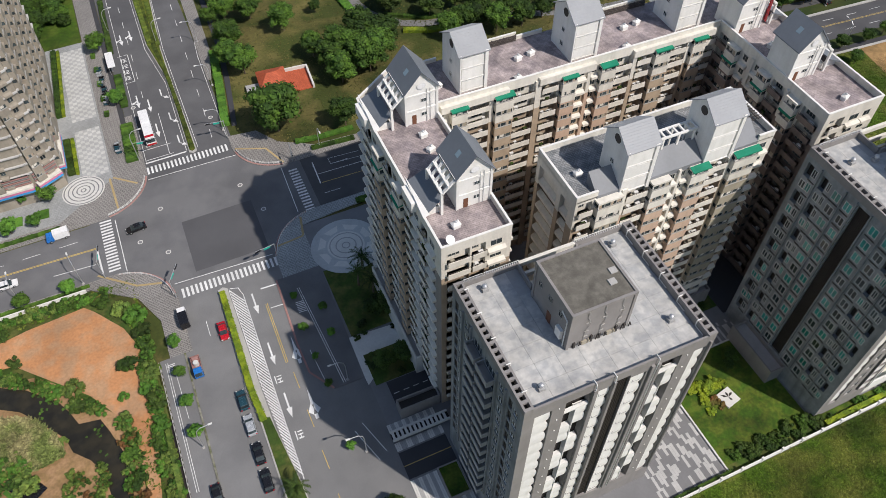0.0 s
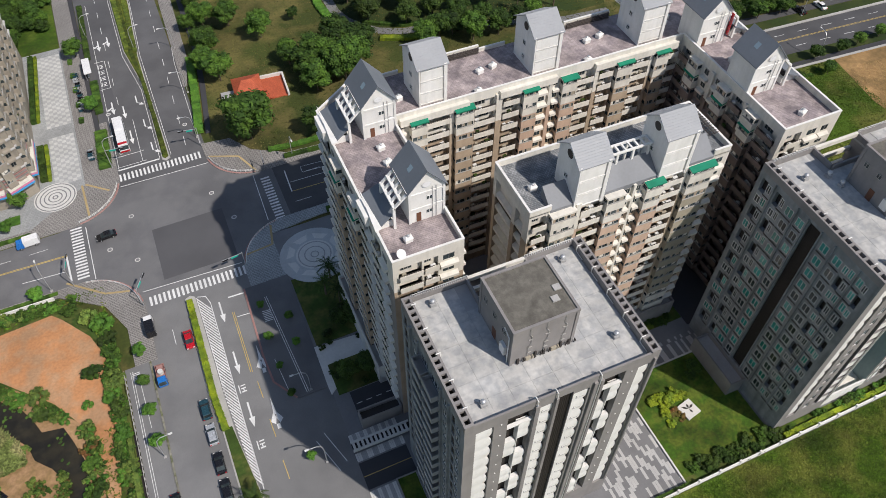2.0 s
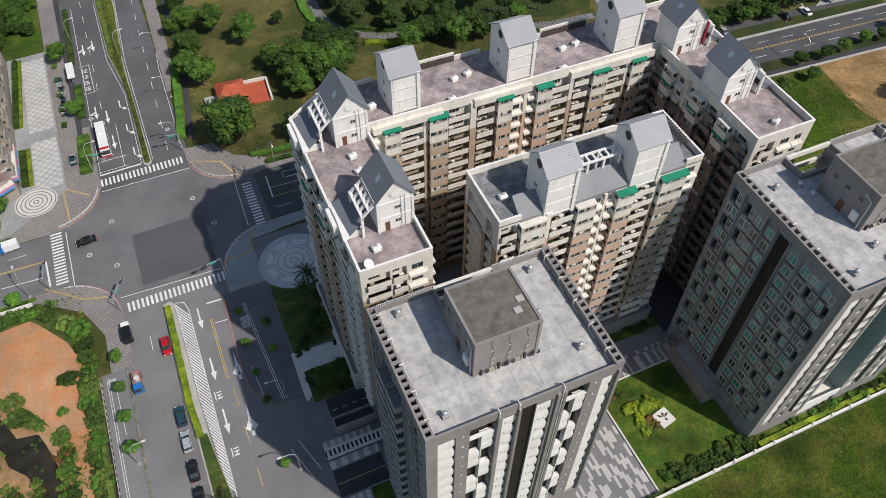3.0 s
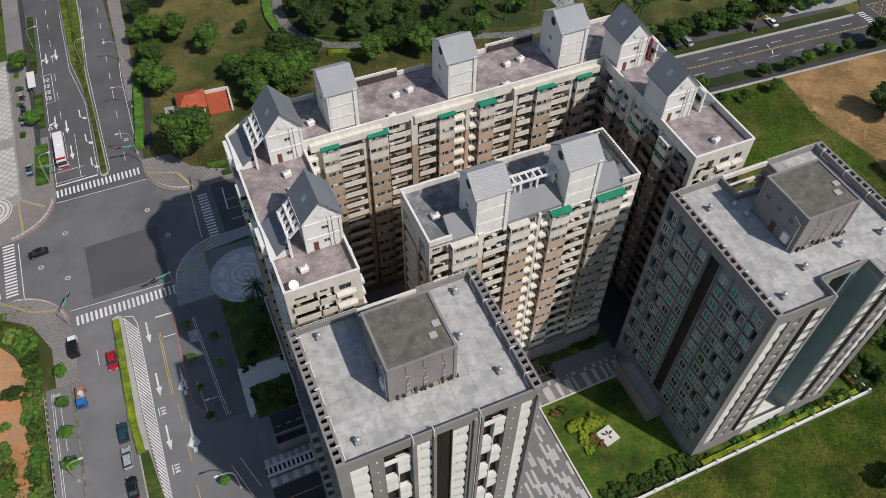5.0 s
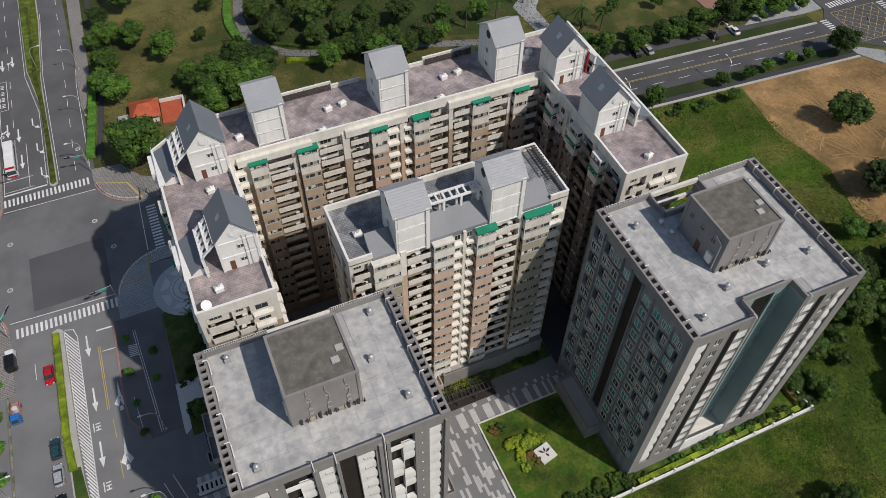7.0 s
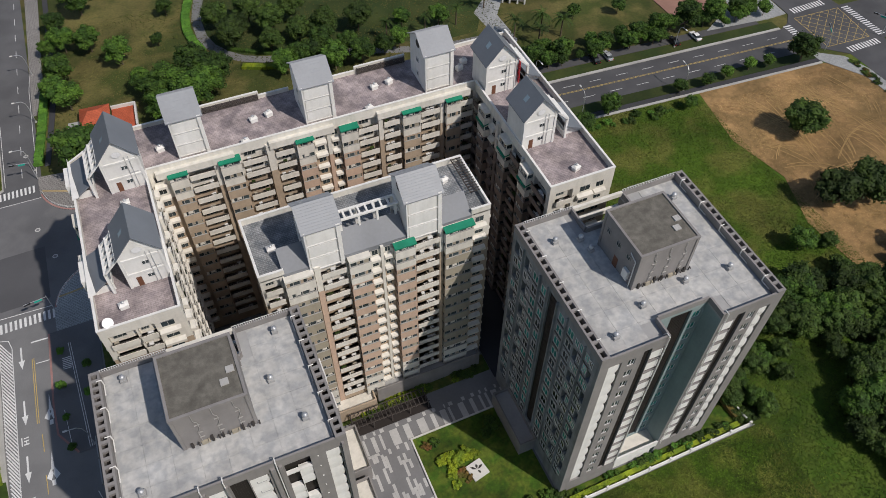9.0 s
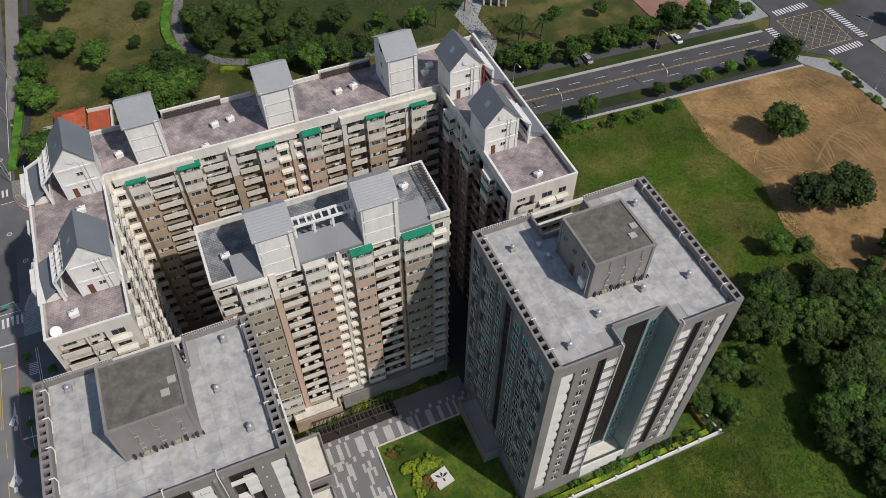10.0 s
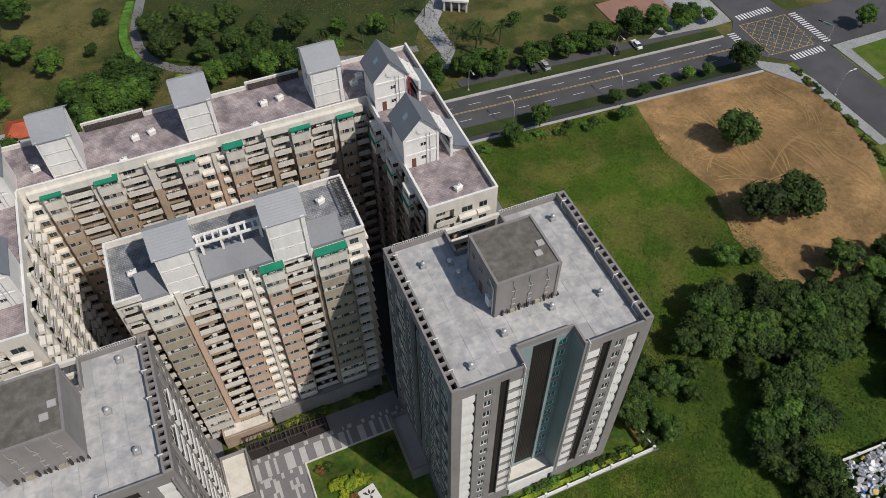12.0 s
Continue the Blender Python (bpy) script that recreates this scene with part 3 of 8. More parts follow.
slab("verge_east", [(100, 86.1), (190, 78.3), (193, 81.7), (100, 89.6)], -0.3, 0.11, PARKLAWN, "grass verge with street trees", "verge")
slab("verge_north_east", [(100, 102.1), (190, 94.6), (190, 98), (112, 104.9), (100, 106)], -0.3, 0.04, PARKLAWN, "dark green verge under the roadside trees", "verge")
slab("kerb_north_east", [(100, 101.1), (190, 93.7), (190, 94.5), (100, 102.0)], -0.3, 0.14, CONC, "pale concrete kerb", "kerb")
slab("car_park_strip", [(112, 105.2), (186, 98.6), (186, 101.2), (112, 108.2)], -0.3, 0.06, ASPHALT_DK, "grey asphalt strip behind the trees", "road")
# park path
pth = [(37.6, 190), (34.9, 180), (33, 172), (33, 163), (34.5, 157), (37.5, 152), (41.5, 147.5), (48, 144), (55, 142.8), (69.5, 138), (94, 128.5), (108, 127)]
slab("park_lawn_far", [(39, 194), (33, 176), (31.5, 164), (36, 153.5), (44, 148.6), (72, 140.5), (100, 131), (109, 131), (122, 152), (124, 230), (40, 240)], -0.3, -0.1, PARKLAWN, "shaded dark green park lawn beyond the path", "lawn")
flat("park_path", [strip(*p, *q, 3.0) for p, q in zip(pth, pth[1:])], ASPHALT2, "grey winding park path", "path", -0.09)
slab("park_drive", [(108, 118), (113, 122), (112, 140), (122, 150), (128, 150), (118, 136), (118, 122), (112, 114)], -0.3, -0.06, PAVER_TEAL, "pale paved park drive", "path")

# planted medians and hedges are clipped shrubs on low kerbs
slab("median_north", [(-27.4, 118.9), (-26.5, 118.2), (-25.4, 118.9), (-25.5, 130), (-25.8, 146), (-25.8, 166), (-24.1, 194), (-23.4, 260), (-29.4, 260), (-29.5, 196), (-29.5, 170), (-27.3, 154), (-27.1, 140)], -0.3, 0.15, CONC, "concrete kerbed road median", "median")
slab("median_north_planting", [(-27.1, 119.5), (-26.5, 119), (-25.7, 119.5), (-25.75, 130), (-26.05, 146), (-26.05, 166), (-24.4, 194), (-23.7, 260), (-29.1, 260), (-29.2, 196), (-29.2, 170), (-27.05, 154), (-26.85, 140)], 0.1, 0.4, MEDIANGRASS, "green and yellow shrub planting on the road median", "planting")
slab("median_south", [(-30.9, 72.6), (-29.7, 73.1), (-28.8, 72.4), (-28.6, 46), (-28.3, 36), (-26.9, 24), (-26.0, 10), (-30.2, 10), (-30.6, 38), (-31.4, 46)], -0.3, 0.15, CONC, "concrete kerbed road median", "median")
slab("verge_median_south", [(-30.3, 39), (-28.7, 39), (-27.1, 24.3), (-26.4, 10), (-29.9, 10)], 0.0, 0.2, ROUGH, "rough grass on the median", "verge")


def ringed(name, cx, cy, r, n, m0, m1, label):
    b = MB()
    b.poly([(x, y, gz(x, y) + 0.15) for x, y in arc(cx, cy, r, 0, 360, 40)[:-1]])
    for i in range(n):
        rr = r * (i + 0.7) / n
        o, q = arc(cx, cy, rr, 0, 360, 36), arc(cx, cy, rr - 0.28, 0, 360, 36)
        for k in range(36):
            b.poly([(x, y, gz(x, y) + 0.156) for x, y in (o[k], o[k + 1], q[k + 1], q[k])], 1)
    return tagged(b.obj(name, [m0, m1]), label, "paving", kind="structure")


ringed("ring_paving_west", -53.6, 116.6, 5.0, 5, PALE, DARKSTONE, "pale disc paving with dark concentric rings")
slab("disc_apron", arc(-1.6, 72.9, 7.9, 0, 360, 40)[:-1], -0.3, K + 0.015, mat("pale_apron", (0.46, 0.475, 0.475), 0.8, 0.1, 0.2, 2.0), "pale grey round apron of the disc paving", "paving")
ringed("ring_paving_east", -1.6, 72.9, 4.2, 3, PALE, MID, "pale disc paving with grey rings")
petals = []
for k in range(8):
    a = k * math.pi / 4 + 0.3
    petals.append([(-1.6 + r * math.cos(a + t), 72.9 + r * math.sin(a + t)) for r, t in ((4.7, -0.2), (6.4, -0.3), (6.4, 0.3), (4.7, 0.2))])
flat("petal_paving", petals, PALE, "pale stone petals round the disc paving", "paving", K + 0.03)
# checkered strip of pale and grey tiles
b = MB()
for i in range(6):
    for j in range(54):
        x, y = -53.2 + i * 1.05, 120.5 + j * 1.05
        if 138.5 < y < 143.5:
            continue
        b.poly([(px, py, gz(px, py) + 0.14) for px, py in rect(x, x + 1.03, y, y + 1.03)], (i + j) % 2)
tagged(b.obj("checkered_paving", [mat("pale_tile", (0.52, 0.52, 0.50), 0.8, 0.12, 0.2, 2.0), mat("light_grey_tile", (0.40, 0.405, 0.40), 0.8, 0.12, 0.2, 2.0)]), "checkered pale and grey paving tiles", "paving", kind="stuff")
# striped plaza and walkway beside the towers
b = MB()
rnd = random.Random(4)
x = 28.9
while x < 42.2:
    y = -5.6
    k = rnd.randint(0, 1)
    while y < 16.6:
        ln = rnd.uniform(1.6, 3.6)
        y1 = min(y + ln, 16.8)
        b.poly([(px, py, gz(px, py) + 0.03) for px, py in rect(x, x + 0.53, y, y1)], k if rnd.random() < 0.85 else 1)
        k = 1 - k
        y = y1
    x += 0.55
x = 29.0
while x < 67:
    w = rnd.choice((0.5, 0.8, 1.2, 1.6))
    k = 1 - k
    b.poly([(px, py, gz(px, py) + 0.034) for px, py in rect(x, x + w - 0.02, 16.9, 20.2)], k)
    b.poly([(px, py, gz(px, py) + 0.034) for px, py in rect(x, x + w * 0.5, 20.4, 21.2)], 1 - k)
    x += w
tagged(b.obj("striped_paving", [STRIPE, DARKSTONE]), "pale and dark grey striped paving strips", "paving", kind="stuff")
b = MB()
for i in range(26):
    x = -9.3 + i * 0.36
    b.poly([(px, py, gz(px, py) + 0.05) for px, py in rect(x, x + 0.34, 7.0, 16.2)], (i // 2) % 2)
    b.poly([(px, py, gz(px, py) + 0.05) for px, py in rect(x, x + 0.34, 22.3, 24.0)], (i // 3) % 2)
    b.poly([(px, py, gz(px, py) + 0.05) for px, py in rect(x, x + 0.34, 26.0, 28.0)], (i // 2) % 2)
tagged(b.obj("entrance_paving", [PALE, MID]), "pale and mid grey striped entrance paving", "paving", kind="stuff")
slab("plaza_kerb", [(42.3, -5.6), (42.6, -5.6), (42.6, 16.7), (62.5, 16.7), (62.5, 16.95), (42.3, 16.95)], -0.3, 0.35, PALE, "pale stone edging of the lawn", "kerb")
# pale panel wall with square holes beside the driveway
b = MB()
for i in range(13):
    b.box(-9.2 + i * 0.85, -8.75 + i * 0.85, 24.2, 25.8, 0.25, 0.6)
b.box(-9.4, 2.0, 24.0, 24.3, 0.0, 0.7)
b.box(-9.4, 2.0, 25.7, 26.0, 0.0, 0.7)
b.box(-9.4, 2.0, 24.3, 25.7, 0.0, 0.2, 1)
tagged(b.obj("planter_grid", [PALE, VOID]), "pale stone planter grid with square holes", "planter")
planter = tagged(new("planter"), "grey raised planter with lawn", "planter")
for q in ((-4.2, -0.3, 10.0, 10.2), (-4.2, -0.3, 15.9, 16.1), (-4.2, -4.0, 10.2, 15.9), (-0.5, -0.3, 10.2, 15.9)):
    b = MB()
    b.box(*q, -0.3, 0.9)
    b.obj("planter_wall", GREYTILE, planter)
b = MB()
b.box(-4.0, -0.5, 10.2, 15.9, -0.3, 0.6)
b.obj("turf", LAWN, planter)

flat("ramp_lines", [strip(-5.5 + 2 * i, 33.7, -4.4 + 2 * i, 33.7, 0.12) for i in range(4)], PAINT, "white ramp dashes", "marking", 0.06)
flat("drive_line", [strip(-9.2, 19.2, 0, 19.2, 0.14)], YELLOW, "yellow driveway line", "marking", 0.07)
# low structures: basement ramp roof, podium between the blocks
def podium(name, x0, x1, y0, y1, z1, m, m2, label):
    e = tagged(new(name), label, "podium")
    b = MB()
    b.box(x0, x1, y0, y1, -3, z1 - 0.5)
    b.obj("wall", m, e)
    b = MB()
    b.box(x0 + 0.25, x1 - 0.25, y0 + 0.25, y1 - 0.25, z1 - 0.5, z1 - 0.4)
    b.obj("deck", m2, e)
    for q in ((x0, x1, y0, y0 + 0.25), (x0, x1, y1 - 0.25, y1), (x0, x0 + 0.25, y0 + 0.25, y1 - 0.25), (x1 - 0.25, x1, y0 + 0.25, y1 - 0.25)):
        c = MB()
        c.box(*q, z1 - 0.5, z1 + 0.5)
        c.obj("parapet", m, e)


podium("podium", 28.6, 33.4, 12.6, 21.4, 5.2, GREYTILE, CREAM, "grey podium with a cream terrace beside the tower")
podium("podium", 28.6, 32.6, 5.0, 11.6, 4.2, GREYTILE, CREAM, "grey podium with a cream terrace beside the tower")
podium("podium", 30.0, 39.0, 25.4, 28.5, 3.6, TAN, CREAM, "tan podium with a cream terrace at the block's foot")
podium("podium", 39.6, 61, 26.6, 28.5, 4.6, GREYTILE, MID, "grey podium with grey ledges at the block's foot")
podium("canopy_block", 59.5, 62.9, 6.0, 17.5, 4.8, GREYTILE, MID, "grey entrance canopy beside the tower")
podium("canopy_block", 0.2, 1.95, 36.0, 60.0, 4.4, PALE, MID, "pale canopy along the foot of the building")
podium("ramp_house", -6.2, 1.8, 28.2, 30.6, 2.0, GREYTILE, GREYDK, "low grey ramp house beside the building")
b = MB()
for i in range(19):
    b.box(33.2 + i * 0.82, 33.32 + i * 0.82, 21.6, 25.0, 3.0, 3.2)
for y in (21.8, 23.3, 24.8):
    b.box(33.0, 48.4, y, y + 0.12, 2.85, 3.0)
    for i in range(5):
        b.box(33.2 + i * 3.7, 33.4 + i * 3.7, y, y + 0.15, 0.2, 2.85)
tagged(b.obj("pergola", RAIL), "dark wooden slatted pergola beside the walkway", "pergola")
slab("pergola_bed", rect(33, 48.6, 21.4, 25.2), -0.2, 0.06, VOID, "dark paved ground under the pergola", "ground")

# ---- facades: built flat, x along the wall, -y outward ----


def pierced(name, width, z0, z1, holes, mats, parent, fm, label=""):
    """A wall with real openings. A hole is (u0, u1, z0, z1, depth, back material)."""
    b = MB()
    us = sorted({0.0, width, *(h[0] for h in holes), *(h[1] for h in holes)})
    zs = sorted({z0, z1, *(h[2] for h in holes), *(h[3] for h in holes)})
    for i in range(len(us) - 1):
        uc = (us[i] + us[i + 1]) / 2
        mine = [h for h in holes if h[0] < uc < h[1]]
        start = None
        for j in range(len(zs)):
            zc = (zs[j] + zs[j + 1]) / 2 if j + 1 < len(zs) else None
            solid = zc is not None and not any(h[2] < zc < h[3] for h in mine)
            if solid and start is None:
                start = zs[j]
            if not solid and start is not None:
                b.poly([(us[i], 0, start), (us[i + 1], 0, start), (us[i + 1], 0, zs[j]), (us[i], 0, zs[j])])
                start = None
    for u0, u1, a, c, d, mi in holes:
        b.poly([(u0, d, a), (u1, d, a), (u1, d, c), (u0, d, c)], mi)
        b.poly([(u0, 0, a), (u0, d, a), (u0, d, c), (u0, 0, c)])
        b.poly([(u1, d, a), (u1, 0, a), (u1, 0, c), (u1, d, c)])
        b.poly([(u0, 0, a), (u1, 0, a), (u1, d, a), (u0, d, a)])
        b.poly([(u0, d, c), (u1, d, c), (u1, 0, c), (u0, 0, c)])
    return put(name, b.mesh(name, mats), parent, fm, label)


def window_mesh(w, h, n=2, glass=GLASS, frame=FRAME, t=0.07):
    """Frame and mullions in one connected piece, and the pane behind them."""
    us = [0, t]
    for i in range(1, n):
        us += [w * i / n - t / 2, w * i / n + t / 2]
    us += [w - t, w]
    zs = [0, t, h - t, h]
    b = MB()
    nu, nz = len(us), len(zs)
    for y in (-0.06, 0.0):
        b.v += [(u, y, z) for z in zs for u in us]
    solid = {(i, j) for i in range(nu - 1) for j in range(nz - 1) if i % 2 == 0 or j != 1}
    for i, j in sorted(solid):
        q = [j * nu + i, j * nu + i + 1, (j + 1) * nu + i + 1, (j + 1) * nu + i]
        b.f.append(tuple(q))
        for k, (di, dj) in enumerate(((0, -1), (1, 0), (0, 1), (-1, 0))):
            if (i + di, j + dj) not in solid:
                v0, v1 = q[k], q[(k + 1) % 4]
                b.f.append((v1, v0, v0 + nu * nz, v1 + nu * nz))
    b.m = [0] * len(b.f)
    p = MB()
    p.box(0.01, w - 0.01, -0.02, 0.03, 0.01, h - 0.01)
    return b.mesh("window", frame), p.mesh("pane", glass)


def put_window(me, parent, m):
    put("pane", me[1], put("window", me[0], parent, m))


def bay_mesh(w, col, kind):
    """Enclosed balcony: solid breast, window band with mullions, lintel."""
    b = MB()
    b.box(0, w, -1.25, 0, -0.3, 1.2)
    b.box(0.02, w - 0.02, -1.27, -1.0, 1.2, 1.27, 2)
    b.box(0.12, w - 0.12, -1.08, 0, 1.27, 2.15, 1)
    n = 4 if w > 3.6 else 3
    for i in range(n + 1):
        u = 0.04 + (w - 0.22) * i / n
        b.box(u, u + 0.14, -1.17, -0.98, 1.27, 2.15, 0 if i in (0, n) else 2)
    b.box(0, w, -1.2, 0, 2.15, 2.53)
    for i in range(n):
        if (i + kind) % 3 != 1:
            u = 0.2 + (w - 0.3) * i / n
            b.box(u, u + (0.45, 0.75)[(i + kind) % 2], -1.14, -1.06, 1.3 + 0.2 * (i % 2), 2.1, 3)
    return b.mesh("enclosed_balcony", [col, GLASS, ALU, (TAN, BUFF, CREAM)[kind % 3]])


def deck_mesh(w, kind, edge):
    """Open balcony: slab edge, rail with bars, clutter on it."""
    b = MB()
    b.box(0, w, -0.6, 0.74, -0.3, 0.0)
    b.box(0, w, -0.6, -0.48, 0.0, 0.86)
    b.box(0, w, -0.57, -0.51, 1.14, 1.19, 1)
    n = int(w / 0.36)
    for i in range(n + 1):
        b.box(w * i / n - 0.016, w * i / n + 0.016, -0.555, -0.525, 0.86, 1.14, 1)
    rnd = random.Random(kind)
    for k in range(rnd.randint(1, 3)):
        u = rnd.uniform(0.2, w - 1.1)
        b.box(u, u + rnd.uniform(0.5, 0.9), -0.4, rnd.uniform(-0.1, 0.2), 0.0, rnd.uniform(0.5, 1.35), rnd.choice((2, 2, 3, 4)))
    return b.mesh("balcony", [edge, RAIL, FRAME, BUFF, LEAF_DARK])


def ledge_mesh(w, col):
    """Cream ledge for air conditioners with a sloping top and a narrow window over it."""
    b = MB()
    k = len(b.v)
    for u in (0, w):
        b.v += [(u, 0, -0.25), (u, -0.7, -0.25), (u, -0.7, 0.25), (u, 0, 0.5)]
    b.f += [(k, k + 1, k + 2, k + 3), (k + 7, k + 6, k + 5, k + 4), (k, k + 4, k + 5, k + 1), (k + 1, k + 5, k + 6, k + 2), (k + 2, k + 6, k + 7, k + 3)]
    b.m += [0] * 5
    b.box(w * 0.2, w * 0.8, -0.04, 0.0, 1.0, 2.1, 1)
    b.box(w * 0.2 - 0.06, w * 0.8 + 0.06, -0.08, 0, 2.1, 2.2, 2)
    b.box(w * 0.5 - 0.03, w * 0.5 + 0.03, -0.07, -0.04, 1.0, 2.1, 2)
    return b.mesh("ledge", [col, GLASS, ALU])


def awning_mesh(w):
    b = MB()
    k = len(b.v)
    for u in (0, w):
        b.v += [(u, 0, 0.42), (u, -1.2, 0.1), (u, -1.2, -0.12), (u, -1.15, 0.02), (u, 0, 0.34)]
    for i in range(5):
        j = (i + 1) % 5
        b.f.append((k + i, k + j, k + 5 + j, k + 5 + i))
    b.f += [(k, k + 4, k + 3, k + 2, k + 1), (k + 5, k + 6, k + 7, k + 8, k + 9)]
    b.m += [0] * 7
    return b.mesh("awning", [GREEN])


NFL, FH, ZT = 15, 2.83, 44.7


def residential(parent, ox, oy, rz, width, cols, zb=-4.0, tone=None, pale=99, edge=None):
    """A facade of stacked balconies. A column is (kind, u0, u1, tile, awning)."""
    fm = pose(ox, oy, 0, 0, 0, rz)
    tone = tone or TAN
    lower, upper = [], []
    zsplit = ZT - 2 * FH - 0.3
    for kind, u0, u1, col, awn in cols:
        if kind == "W":
            for nm, a, c, m in (("pier", zb, zsplit, col), ("pier", zsplit, ZT, CREAM)):
                b = MB()
                b.box(u0, u1, -0.45, 0, a, c)
                put(nm, b.mesh(nm, m), parent, fm)
            continue
        w = u1 - u0
        if kind == "L":
            lower.append((u0, u1, zb + 5, zsplit, 0.9, 0))
            upper.append((u0, u1, zsplit, ZT - 1.6, 0.9, 0))
            for i in range(1, NFL):
                b = MB()
                z = ZT - FH * (i + 1)
                k = len(b.v)
                for u in (u0, u1):
                    b.v += [(u, 0.88, z - 0.1), (u, 0.1, z - 0.1), (u, 0.1, z + 0.55), (u, 0.88, z + 1.05)]
                b.f += [(k, k + 1, k + 2, k + 3), (k + 7, k + 6, k + 5, k + 4), (k, k + 4, k + 5, k + 1), (k + 1, k + 5, k + 6, k + 2), (k + 2, k + 6, k + 7, k + 3)]
                b.m += [0] * 5
                put("ledge", b.mesh("ledge", CREAM), parent, fm)
            continue
        bays = {}
        win = window_mesh(w * 0.5, 1.35, 3, GLASS, ALU) if kind == "R" else None
        for i in range(NFL):
            z = ZT - FH * (i + 1)
            c = CREAM if i < 2 or i >= pale else col
            at = fm @ Matrix.Translation((u0, 0, z))
            if kind == "R":
                (upper if z > zsplit else lower).append((u0, u1, z, z + 2.35, 0.75, 1))
                k = (i * 7 + int(u0 * 3)) % 4
                if k not in bays:
                    bays[k] = deck_mesh(w, k + int(u0), edge or CREAM)
                put("balcony", bays[k], parent, at)
                put_window(win, parent, fm @ Matrix.Translation((u0 + w * (0.12 + 0.22 * (i % 2)), 0.74, z + 0.85)))
            elif kind == "B":
                k = (c.name, (i * 5 + int(u0)) % 3)
                if k not in bays:
                    bays[k] = bay_mesh(w, c, k[1])
                put("enclosed_balcony", bays[k], parent, at)
            elif kind == "A":
                k = c.name
                if k not in bays:
                    bays[k] = ledge_mesh(w, CREAM if tone in (TAN, CREAM, GREYTILE) else c)
                put("ledge", bays[k], parent, at)
        if awn:
            put("awning", awning_mesh(w + 0.3), parent, fm @ Matrix.Translation((u0 - 0.15, -0.35, ZT - FH + 2.35 - (awn - 1) * FH)), "green corrugated awning")
    pierced("upper_wall", width, zsplit, 44.9, upper, [CREAM, CREAM], parent, fm, "cream rendered upper wall")
    pierced("lower_wall", width, zb, zsplit, lower, [tone, tone], parent, fm, "tiled lower wall")


def plain_wall(parent, ox, oy, rz, width, zb, zt, m):
    b = MB()
    b.poly([(0, 0, zb), (width, 0, zb), (width, 0, zt), (0, 0, zt)])
    put("wall", b.mesh("wall", m), parent, pose(ox, oy, 0, 0, 0, rz))


def parapet(parent, pts, z0, z1, t, m, cap=None):
    """Parapet walls along an open line of plan points, inside to the left."""
    for k, ((x0, y0), (x1, y1)) in enumerate(zip(pts, pts[1:])):
        d = Vector((x1 - x0, y1 - y0)).normalized()
        n = Vector((-d.y, d.x)) * t
        x0, y0, x1, y1 = x0 + d.x * 0.005, y0 + d.y * 0.005, x1 - d.x * 0.005, y1 - d.y * 0.005
        b = MB()
        b.prism([(x0, y0), (x1, y1), (x1 + n.x, y1 + n.y), (x0 + n.x, y0 + n.y)], z0, z1)
        w = b.obj("parapet", m, parent)
        c = MB()
        e = n * (0.25 if cap else 0.0)
        c.prism([(x0 - e.x, y0 - e.y), (x1 - e.x, y1 - e.y), (x1 + n.x + e.x, y1 + n.y + e.y), (x0 + n.x + e.x, y0 + n.y + e.y)], z1, z1 + 0.1 + 0.007 * k)
        c.obj("coping", cap or m, w)


